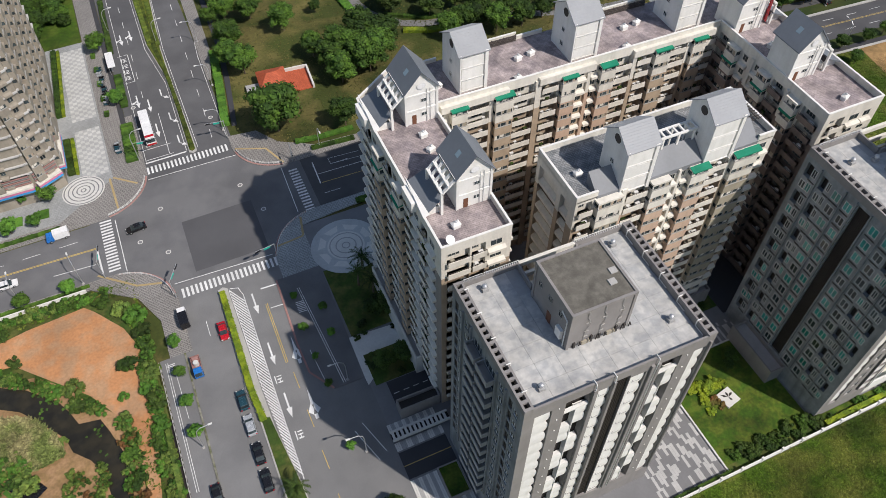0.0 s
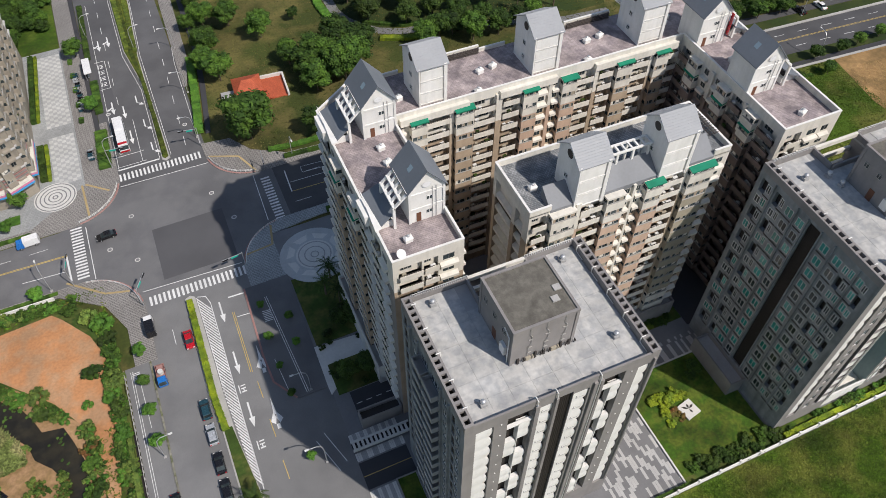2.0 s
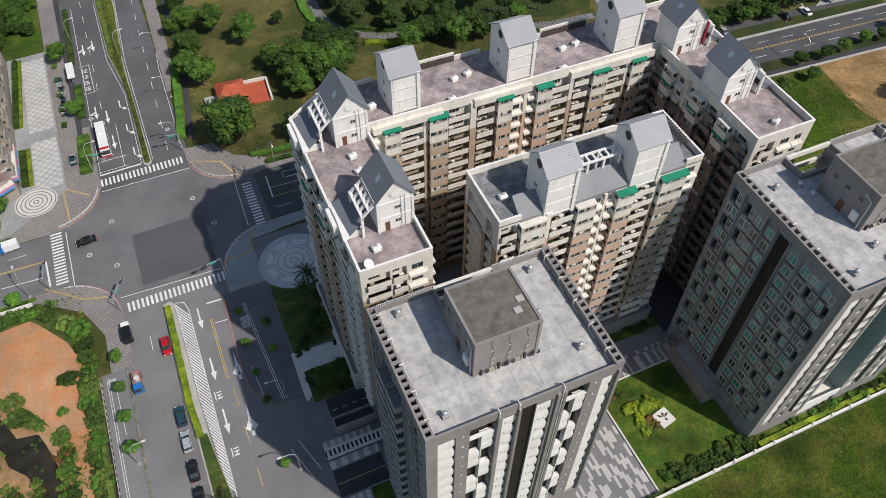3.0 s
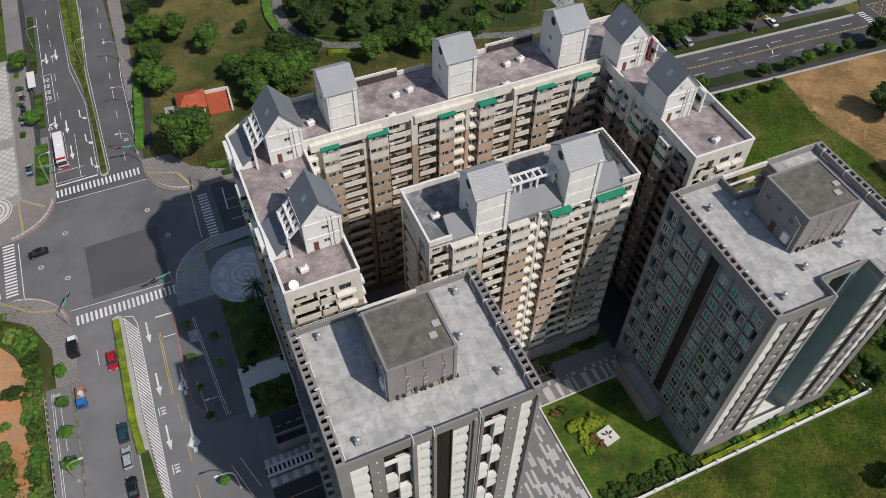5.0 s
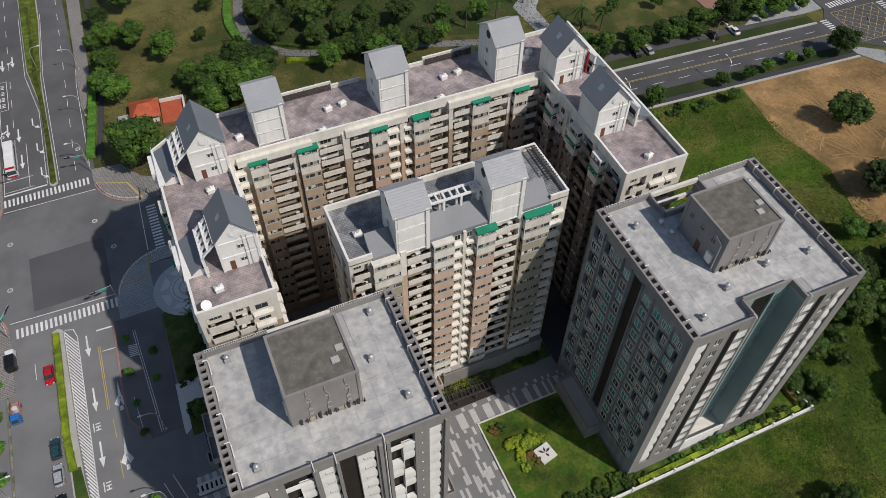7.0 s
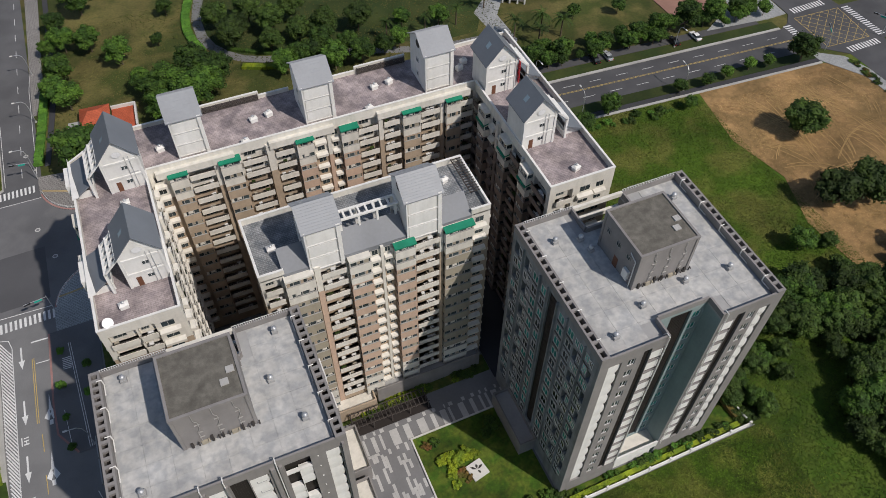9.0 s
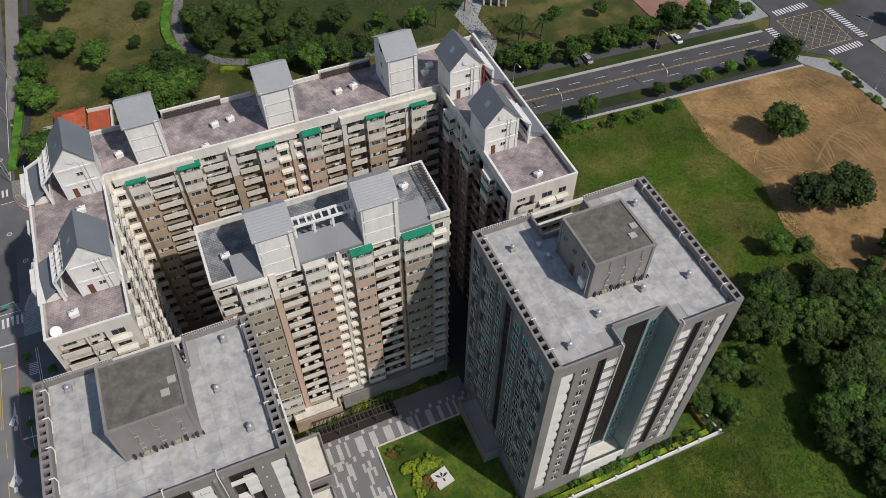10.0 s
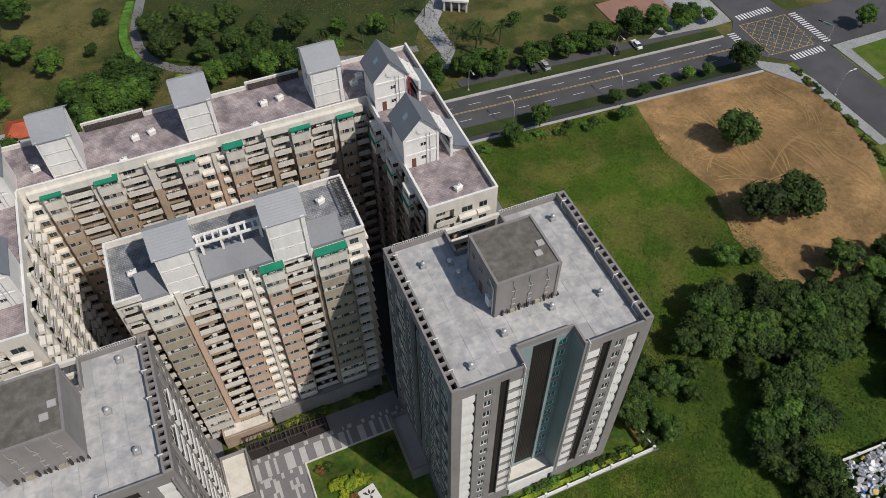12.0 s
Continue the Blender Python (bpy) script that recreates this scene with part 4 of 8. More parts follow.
def hut_y(parent, x0, x1, y0, y1, zb, ze, zr):
    """Stair house whose ridge runs along y: gabled front with a round window."""
    xm = (x0 + x1) / 2
    b = MB()
    b.poly([(x0, y0, zb), (x1, y0, zb), (x1, y0, ze), (xm, y0, zr), (x0, y0, ze)])
    b.poly([(x1, y1, zb), (x0, y1, zb), (x0, y1, ze), (xm, y1, zr), (x1, y1, ze)])
    b.poly([(x0, y1, zb), (x0, y0, zb), (x0, y0, ze), (x0, y1, ze)])
    b.poly([(x1, y0, zb), (x1, y1, zb), (x1, y1, ze), (x1, y0, ze)])
    house = b.obj("stair_house", WHITE, parent, "white rendered gabled stair house on the roof")
    for nm, q in (("ledge", (x0 - 0.04, x1 + 0.04, y0 - 0.12, y0, zb + 2.6, zb + 2.95)), ("ledge", (x0 - 0.04, x1 + 0.04, y0 - 0.12, y0, zb + 5.7, zb + 6.05)),
                  ("pilaster", (x0 - 0.15, x0 + 0.25, y0 - 0.15, y0 + 0.2, zb, ze - 0.1)), ("pilaster", (x1 - 0.25, x1 + 0.15, y0 - 0.15, y0 + 0.2, zb, ze - 0.1))):
        b = MB()
        b.box(*q)
        b.obj(nm, WHITE, house)
    b = MB()
    o = 0.45
    s = (zr - ze) / (xm - x0)
    for sgn, xe in ((-1, x0), (1, x1)):
        xo, zo = xe + sgn * o, ze - s * o
        q = [(xo, y0 - o, zo), (xm, y0 - o, zr), (xm, y1 + o, zr), (xo, y1 + o, zo)]
        q2 = [(x, y, z + 0.16) for x, y, z in q]
        if sgn < 0:
            q, q2 = q[::-1], q2[::-1]
        b.poly(q)
        b.poly(q2[::-1])
        for i in range(4):
            j = (i + 1) % 4
            b.poly([q[i], q2[i], q2[j], q[j]])
    b.obj("gable_roof", SLATE, house, "slate-blue pitched roof")
    b = MB()
    b.poly([(xm + 0.75 * math.cos(a * math.pi / 12), y0 - 0.14, ze + 0.55 + 0.62 * math.sin(a * math.pi / 12)) for a in range(24)])
    b.poly([(xm + 0.62 * math.cos(a * math.pi / 12), y0 - 0.15, ze + 0.55 + 0.5 * math.sin(a * math.pi / 12)) for a in range(24)], 1)
    b.obj("round_window", [FRAME, CARWHITE], house)
    wm = window_mesh(1.0, 0.8, 2)
    for k in range(2):
        put_window(wm, house, pose(xm - 0.1, y0 - 0.03, zb + 1.3 + 2.9 * k))
    b = MB()
    b.box(xm - 1.7, xm - 0.95, y0 - 0.05, y0 + 0.02, zb, zb + 1.9)
    b.obj("door", mat_door, house)
    b = MB()
    for u in (0.9, 1.5):
        b.beam((xm + u, y0 - 0.12, zb), (xm + u, y0 - 0.12, ze - 0.2), 0.05)
    b.beam((xm + 0.9, y0 - 0.12, zb + 3.4), (xm + 2.2, y0 - 0.12, zb + 3.4), 0.04)
    b.obj("pipe", STEEL, house)
    b = MB()
    f0, f1 = 0.35, 0.6
    q = [(x0 + (xm - x0) * f, y0 + v, ze + (zr - ze) * f + 0.2) for f, v in ((f0, 2.2), (f0, 3.1), (f1, 3.1), (f1, 2.2))]
    b.poly(q[::-1])
    b.obj("skylight", SHOPGLASS, house)
    return house


def hut_x(parent, x0, x1, y0, y1, zb, ze, zr, ym, roof=None):
    """Lift house whose ridge runs along x, with panelled front."""
    b = MB()
    b.poly([(x0, y0, zb), (x1, y0, zb), (x1, y0, ze), (x0, y0, ze)])
    b.poly([(x1, y1, zb), (x0, y1, zb), (x0, y1, ze), (x1, y1, ze)])
    for x, f in ((x0, -1), (x1, 1)):
        q = [(x, y0, zb), (x, y1, zb), (x, y1, ze), (x, ym, zr), (x, y0, ze)]
        b.poly(q if f > 0 else q[::-1])
    house = b.obj("lift_house", WHITE, parent, "white rendered lift house with a pitched roof")
    for k in range(3):
        z = zb + 0.6 + k * (ze - zb - 0.8) / 3
        for nm, q in (("panel", (x0 + 0.35, x1 - 0.75, y0 - 0.16, y0, z, z + (ze - zb) / 3 - 0.75)), ("ledge", (x0 + 0.2, x1 - 0.6, y0 - 0.26, y0, z - 0.22, z - 0.06))):
            b = MB()
            b.box(*q)
            b.obj(nm, WHITE, house)
    for q in ((x0 - 0.05, x0 + 0.2, y0 - 0.3, y0, zb, ze), (x1 - 0.55, x1 + 0.05, y0 - 0.35, y0, zb, ze)):
        b = MB()
        b.box(*q)
        b.obj("pilaster", WHITE, house)
    seams = MB()
    b = MB()
    o = 0.4
    for sgn, ye in ((-1, y0), (1, y1)):
        s = (zr - ze) / abs(ym - ye)
        yo, zo = ye + sgn * o, ze - s * o
        q = [(x0 - o, yo, zo), (x1 + o, yo, zo), (x1 + o, ym, zr), (x0 - o, ym, zr)]
        q2 = [(x, y, z + 0.16) for x, y, z in q]
        if sgn > 0:
            q, q2 = q[::-1], q2[::-1]
        b.poly(q[::-1])
        b.poly(q2)
        for i in range(4):
            j = (i + 1) % 4
            b.poly([q[i], q[j], q2[j], q2[i]])
        n = 10
        for i in range(1, n):
            f = i / n
            y, z = yo + (ym - yo) * f, zo + (zr - zo) * f + 0.165
            seams.box(x0 - o, x1 + o, y - 0.018, y + 0.018, z, z + 0.015)
    tagged(seams.obj("seam", roof or METALROOF, house), kind="stuff")
    b.obj("gable_roof", roof or METALROOF, house, "light grey sheet roof")
    b = MB()
    b.poly([(x0 - 0.02, ym + 0.8 * math.cos(a * math.pi / 12), ze + 0.2 + 0.8 * math.sin(a * math.pi / 12)) for a in range(24)][::-1])
    b.obj("round_window", GREYDK, house)
    wm = window_mesh(0.9, 0.9, 2)
    for k in range(2):
        put_window(wm, house, pose(x0 - 0.03, ym + 0.6, zb + 1.3 + k * 2.9, 0, 0, -90))
    return house


SHOPGLASS = mat("skylight_glass", (0.25, 0.33, 0.38), 0.15, 0.1, spec=0.6)
mat_door = mat("brown_door", (0.16, 0.07, 0.04), 0.6, 0.1)

# ---- U-shaped apartment building ----
U = tagged(new("apartment_building"), "cream and tan U-shaped apartment building with gabled roof houses", "building")
T, P, O = TAN, PINK, BUFF
residential(U, 13.4, 57.0, 0, 58.8, [
    ("A", 0.3, 2.2, T, 0), ("B", 2.9, 5.9, T, 1), ("R", 6.1, 10.3, T, 0), ("W", 10.4, 11.2, T, 0), ("B", 11.3, 14.8, T, 1),
    ("R", 15.2, 19.3, T, 0), ("W", 19.5, 20.7, T, 0), ("R", 20.9, 24.2, T, 0), ("B", 24.6, 27.6, P, 1), ("A", 27.9, 30.0, P, 0), ("W", 30.2, 30.9, P, 0),
    ("A", 31.0, 32.4, P, 0), ("B", 32.6, 35.7, P, 1), ("R", 36.0, 39.6, T, 0), ("W", 39.8, 40.6, T, 0), ("R", 40.8, 43.8, T, 0), ("B", 44.2, 47.6, T, 1),
    ("R", 48.0, 51.6, T, 0), ("W", 51.8, 52.5, T, 0), ("B", 52.7, 55.6, T, 1), ("R", 55.9, 58.5, T, 0)])
residential(U, 13.4, 28.0, 90, 29.0, [
    ("A", 0.6, 2.2, T, 0), ("A", 3.0, 4.4, T, 0), ("W", 4.9, 5.6, CREAM, 0), ("R", 6.2, 9.4, T, 0), ("A", 9.8, 11.4, T, 0), ("W", 11.8, 12.5, CREAM, 0),
    ("R", 13.0, 16.2, T, 0), ("A", 16.6, 18.4, T, 0), ("W", 18.8, 19.5, CREAM, 0), ("R", 20.0, 23.0, T, 0), ("A", 23.6, 25.4, T, 0), ("A", 26.4, 28.2, T, 0)], tone=CREAM)
# court side of the east wing: its shade is put into darker tile and edges
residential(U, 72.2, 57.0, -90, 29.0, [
    ("R", 0.8, 3.6, UMBER_SHADE, 0), ("B", 4.2, 7.0, UMBER_SHADE, 2), ("A", 7.6, 9.4, UMBER_SHADE, 0), ("W", 10.0, 10.8, UMBER_SHADE, 0), ("A", 11.0, 12.4, UMBER_SHADE, 0), ("B", 12.8, 15.6, UMBER_SHADE, 2),
    ("R", 16.0, 19.2, UMBER_SHADE, 0), ("W", 19.6, 20.2, UMBER_SHADE, 0), ("B", 20.6, 23.4, UMBER_SHADE, 2), ("R", 23.9, 28.0, UMBER_SHADE, 0)], tone=UMBER_SHADE, edge=UMBER_SHADE)
residential(U, 2.0, 63.6, -90, 35.6, [
    ("A", 0.6, 3.0, T, 0), ("R", 3.4, 6.6, T, 0), ("A", 7.0, 9.4, T, 0), ("B", 10.0, 12.8, T, 2), ("R", 13.2, 15.8, T, 0), ("A", 16.2, 18.4, T, 0),
    ("B", 19.0, 21.8, T, 2), ("R", 22.2, 24.6, T, 0), ("A", 25.0, 27.4, T, 0), ("R", 27.8, 30.4, T, 0), ("A", 30.9, 33.6, T, 0)], tone=GREYTILE)
residential(U, 2.0, 28.0, 0, 11.4, [("R", 0.9, 4.6, T, 0), ("R", 4.9, 7.2, T, 0), ("A", 7.4, 10.4, T, 0)])
residential(U, 72.2, 28.0, 0, 12.0, [("R", 1.2, 4.4, T, 0), ("A", 5.2, 8.2, T, 0), ("A", 8.4, 10.6, T, 0)])
residential(U, 84.2, 28.0, 90, 41.5, [("R", 2, 6, T, 0), ("A", 8, 10, T, 0), ("R", 14, 18, T, 0), ("A", 22, 24, T, 0), ("R", 30, 34, T, 0)])
plain_wall(U, 84.2, 69.0, 180, 74.6, -4, 44.9, TAN)
plain_wall(U, 9.6, 69.0, 180 + 35.4, 9.33, -4, 44.9, CREAM)
b = MB()
b.prism([(2.1, 28.1), (13.3, 28.1), (13.3, 57.1), (72.3, 57.1), (72.3, 28.1), (84.1, 28.1), (84.1, 68.9), (9.6, 68.9), (2.1, 63.5)], 44.6, 45.0)
b.obj("roof_deck", LAVENDER, U, "weathered lavender paver roof deck")
parapet(U, [(9.6, 69.0), (2.0, 63.6), (2.0, 28.0), (13.4, 28.0), (13.4, 57.0), (72.2, 57.0), (72.2, 28.0), (84.2, 28.0), (84.2, 69.0)], 44.9, 46.15, 0.25, CREAM, WHITE)
for xa, xb in ((9.6, 19), (24.5, 35), (35, 40.5), (46.6, 53), (53, 63), (68.6, 84.2)):
    parapet(U, [(xb, 69.0), (xa, 69.0)], 44.9, 45.7 if (xa, xb) not in ((24.5, 35), (53, 63)) else 46.5, 0.25, CREAM, WHITE)
for xa, xb in ((24.9, 34.8), (53.4, 62.8)):
    for k in range(4):
        b = MB()
        b.box(xa, xb, 68.2, 68.4, 45.25 + 0.32 * k, 45.4 + 0.32 * k)
        b.obj("roof_rail", RAIL, U)
    for k in range(5):
        b = MB()
        x = xa + (xb - xa - 0.14) * k / 4
        b.box(x, x + 0.14, 68.4, 68.52, 45.0, 46.4)
        b.obj("roof_rail_post", RAIL, U)
for xa, xb in ((14.5, 27.5), (33.5, 45.0), (53.0, 71)):
    b = MB()
    b.box(xa, xb, 56.2, 57.0, 43.9, 45.3)
    b.obj("cornice", CREAM, U)
for x0, x1 in ((19.0, 24.1), (40.9, 46.2), (63.2, 68.5)):
    hut_x(U, x0, x1, 58.9, 66.0, 45.0, 53.0, 55.4, 62.3)
HUTS = ((7.5, 13.1, 34.8, 41.0, -1), (7.6, 13.2, 55.0, 61.8, -1), (72.4, 78.2, 38.5, 44.3, 1), (72.8, 78.6, 53.7, 59.5, 1))
for x0, x1, y0, y1, side in HUTS:
    h = hut_y(U, x0, x1, y0, y1, 45.0, 52.0, 55.3)
    # sloping lattice beside the stair house and the low slate roof that it runs into
    xe = x0 if side < 0 else x1
    xo = xe + side * 2.4
    for k in range(5):
        b = MB()
        y = y0 - 0.1 + k * (y1 - y0 - 0.8) / 4
        q = [(xe, y, 51.9), (xo, y, 49.5), (xo, y, 49.1), (xe, y, 51.5)]
        q2 = [(x, y + 0.45, z) for x, y, z in q]
        for i in range(4):
            j = (i + 1) % 4
            b.poly([q[i], q[j], q2[j], q2[i]])
        b.poly(q[::-1])
        b.poly(q2)
        b.obj("lattice_rib", WHITE, h)
    for k in range(3):
        b = MB()
        x, z = xe + side * (0.15 + k * 1.08), 51.8 - k * 1.08
        b.box(x - 0.24, x + 0.24, y0 - 0.05, y1 - 0.5, z - 0.32, z - 0.02)
        b.obj("lattice_beam", WHITE, h)
    for yy in (y0 - 0.1, y1 - 0.9):
        b = MB()
        b.box(xo - 0.2, xo + 0.2, yy, yy + 0.4, 45, 49.4)
        b.obj("post", WHITE, h)
    b = MB()
    b.box(xo - 0.1, xo + 0.1, y0 + 0.6, y1 - 0.9, 45, 46.1)
    b.obj("kerb_wall", WHITE, h)
    b = MB()
    xa, xb = (2.3, 5.4) if side < 0 else (80.8, 83.9)
    zl = (46.25, 47.7) if side < 0 else (47.7, 46.25)
    ya, yb = y0 - 0.2, y1 + 1.2
    q = [(xa, ya, zl[0]), (xb, ya + (0.9 if side < 0 else 0), zl[1]), (xb, yb, zl[1]), (xa, yb, zl[0])]
    q2 = [(x, y, z - 0.25) for x, y, z in q]
    b.poly(q)
    b.poly(q2[::-1])
    for i in range(4):
        j = (i + 1) % 4
        b.poly([q2[i], q2[j], q[j], q[i]])
    b.obj("lean_to_roof", SLATE, U, "low slate-blue lean-to roof")
    b = MB()
    b.box(xa, xb, ya + 0.9, ya + 1.05, 45.0, 46.3)
    b.box(xa + 0.1, xa + 0.25, ya + 0.9, yb - 0.2, 45.0, 46.2)
    b.obj("lean_to_wall", WHITE, U)
    if side < 0:
        b = MB()
        b.poly([(xa - 0.5, ya - 0.5, 46.5), (xa + 0.6, ya - 0.3, 46.6), (xa - 0.1, yb + 0.2, 47.5)])
        b.poly([(xa - 0.5, ya - 0.5, 46.4), (xa - 0.1, yb + 0.2, 47.4), (xa + 0.6, ya - 0.3, 46.5)])
        b.box(1.2, 2.05, ya + 2.6, yb - 1.0, 44.6, 46.6)
        b.obj("gablet", WHITE, U)

# ---- central slab block ----
C = tagged(new("apartment_slab"), "cream and tan apartment slab block with two lift houses", "building")
residential(C, 24.6, 28.65, 0, 37.3, [
    ("R", 0.5, 3.0, O, 0), ("B", 3.4, 7.9, O, 0), ("W", 8.1, 9.0, P, 0), ("R", 9.1, 13.1, P, 0), ("B", 13.3, 16.8, P, 0), ("A", 17.0, 18.5, P, 0), ("W", 18.6, 19.1, CREAM, 0),
    ("A", 19.2, 20.4, P, 0), ("B", 20.7, 24.0, P, 1), ("R", 24.3, 28.3, P, 0), ("W", 28.4, 29.0, T, 0), ("B", 29.1, 33.9, O, 1), ("A", 34.3, 36.6, O, 0)], pale=12)
residential(C, 24.6, 40.6, -90, 11.95, [("L", 0.9, 6.6, T, 0), ("L", 7.7, 10.2, T, 0)])
residential(C, 61.9, 28.65, 90, 11.95, [("A", 1.0, 3.2, T, 0), ("R", 4.0, 7.0, T, 0), ("A", 8.2, 10.6, T, 0)])
plain_wall(C, 61.9, 40.6, 180, 37.3, -4, 44.9, TAN)
b = MB()
b.prism(rect(24.7, 61.8, 28.75, 40.5), 44.5, 44.9)
b.obj("roof_deck", ROOFTILE, C, "blue-grey paver roof deck")
parapet(C, [(24.6, 40.6), (24.6, 28.65), (28.4, 28.65)], 44.7, 46.0, 0.25, CREAM, WHITE)
parapet(C, [(58.6, 28.65), (61.9, 28.65), (61.9, 40.6), (24.6, 40.6)], 44.7, 46.0, 0.25, CREAM, WHITE)
for x0, x1 in ((32.2, 37.5), (47.7, 53.3)):
    hut_x(C, x0, x1, 28.6, 34.6, 43.6, 52.7, 55.1, 31.6)
for x0, x1 in ((28.2, 32.2), (37.6, 47.6), (53.5, 58.6)):
    b = MB()
    q = [(x0, 28.6, 45.0), (x1, 28.6, 45.0), (x1, 31.8, 47.4), (x0, 31.8, 47.4)]
    b.poly(q)
    b.poly([(x0, 31.8, 44.6), (x1, 31.8, 44.6), (x1, 31.8, 47.4), (x0, 31.8, 47.4)][::-1])
    for x, f in ((x0, 1), (x1, -1)):
        t3 = [(x, 28.6, 44.6), (x, 28.6, 45.0), (x, 31.8, 47.4), (x, 31.8, 44.6)]
        b.poly(t3[::f])
    b.poly([(x0, 28.6, 44.0), (x1, 28.6, 44.0), (x1, 28.6, 45.0), (x0, 28.6, 45.0)])
    b.obj("sloping_roof", SHEET, C, "grey sloping sheet roof")
b = MB()
for z0, y in ((49.6, 31.7),):
    b.box(37.6, 47.6, y - 0.25, y + 0.1, z0 - 0.3, z0)
    b.box(37.6, 47.6, y + 1.5, y + 1.85, z0 - 0.3, z0)
    for i in range(9):
        x = 37.9 + i * 1.17
        b.box(x, x + 0.3, y, y + 1.6, z0 - 0.3, z0 - 0.002)
    for i in range(4):
        x = 38.2 + i * 2.9
        b.box(x, x + 0.35, y - 0.2, y + 0.1, 44.9, z0 - 0.3)
        b.box(x, x + 0.35, y + 1.5, y + 1.8, 44.9, z0 - 0.3)
b.obj("pergola", WHITE, C, "white concrete pergola between the lift houses")
b = MB()
for x in (59.9, 60.9):
    b.box(x, x + 0.15, 32, 40.2, 46.0, 46.12)
for i in range(14):
    b.box(59.9, 61.7, 32.1 + i * 0.6, 32.22 + i * 0.6, 46.12, 46.2)
b.obj("roof_trellis", RAIL, C)

# ---- towers ----
TF, TH0 = 13, 45.4      # storeys, top of the uppermost one
TH = 3.03


def barrel_mesh(w, height=TH, slot=True, shadow_scallop=0.24):
    """White balcony front that bellies out a little at each storey; its right edge is cut to the jamb's scalloped
    shadow.
    """
    b = MB()
    n = 12
    rows = []
    for k in range(n + 1):
        sn = math.sin(math.pi * k / n)
        rows.append((w * (1 - shadow_scallop + shadow_scallop * sn ** 0.6), 0.08 * (1 - sn), height * k / n))
    for (xa, ya, za), (xb, yb, zb) in zip(rows, rows[1:]):
        b.poly([(0, ya, za), (xa, ya, za), (xb, yb, zb), (0, yb, zb)])
        b.poly([(xa, ya, za), (xa, 0.75, za), (xb, 0.75, zb), (xb, yb, zb)])
    b.poly([(0, y, z) for x, y, z in rows] + [(0, 0.75, height), (0, 0.75, 0)])
    for x, y, z in (rows[0], rows[-1]):
        b.poly([(0, y, z), (0, 0.75, z), (x, 0.75, z), (x, y, z)])
    if slot:
        b.box(w * 0.3, w * 0.8, -0.03, 0.25, height * 0.3, height * 0.3 + 0.09, 1)
        b.box(w * 0.3, w * 0.34, -0.03, 0.25, height * 0.3 + 0.09, height * 0.52, 1)
    return b.mesh("balcony", [WHITE, MID])


def panel_mesh(w):
    b = MB()
    b.box(0, w, -0.35, 0, 0.1, 2.3)
    b.box(-0.05, w + 0.05, -0.45, 0, 2.3, 2.42, 1)
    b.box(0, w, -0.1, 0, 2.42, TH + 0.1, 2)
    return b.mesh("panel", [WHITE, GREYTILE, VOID])


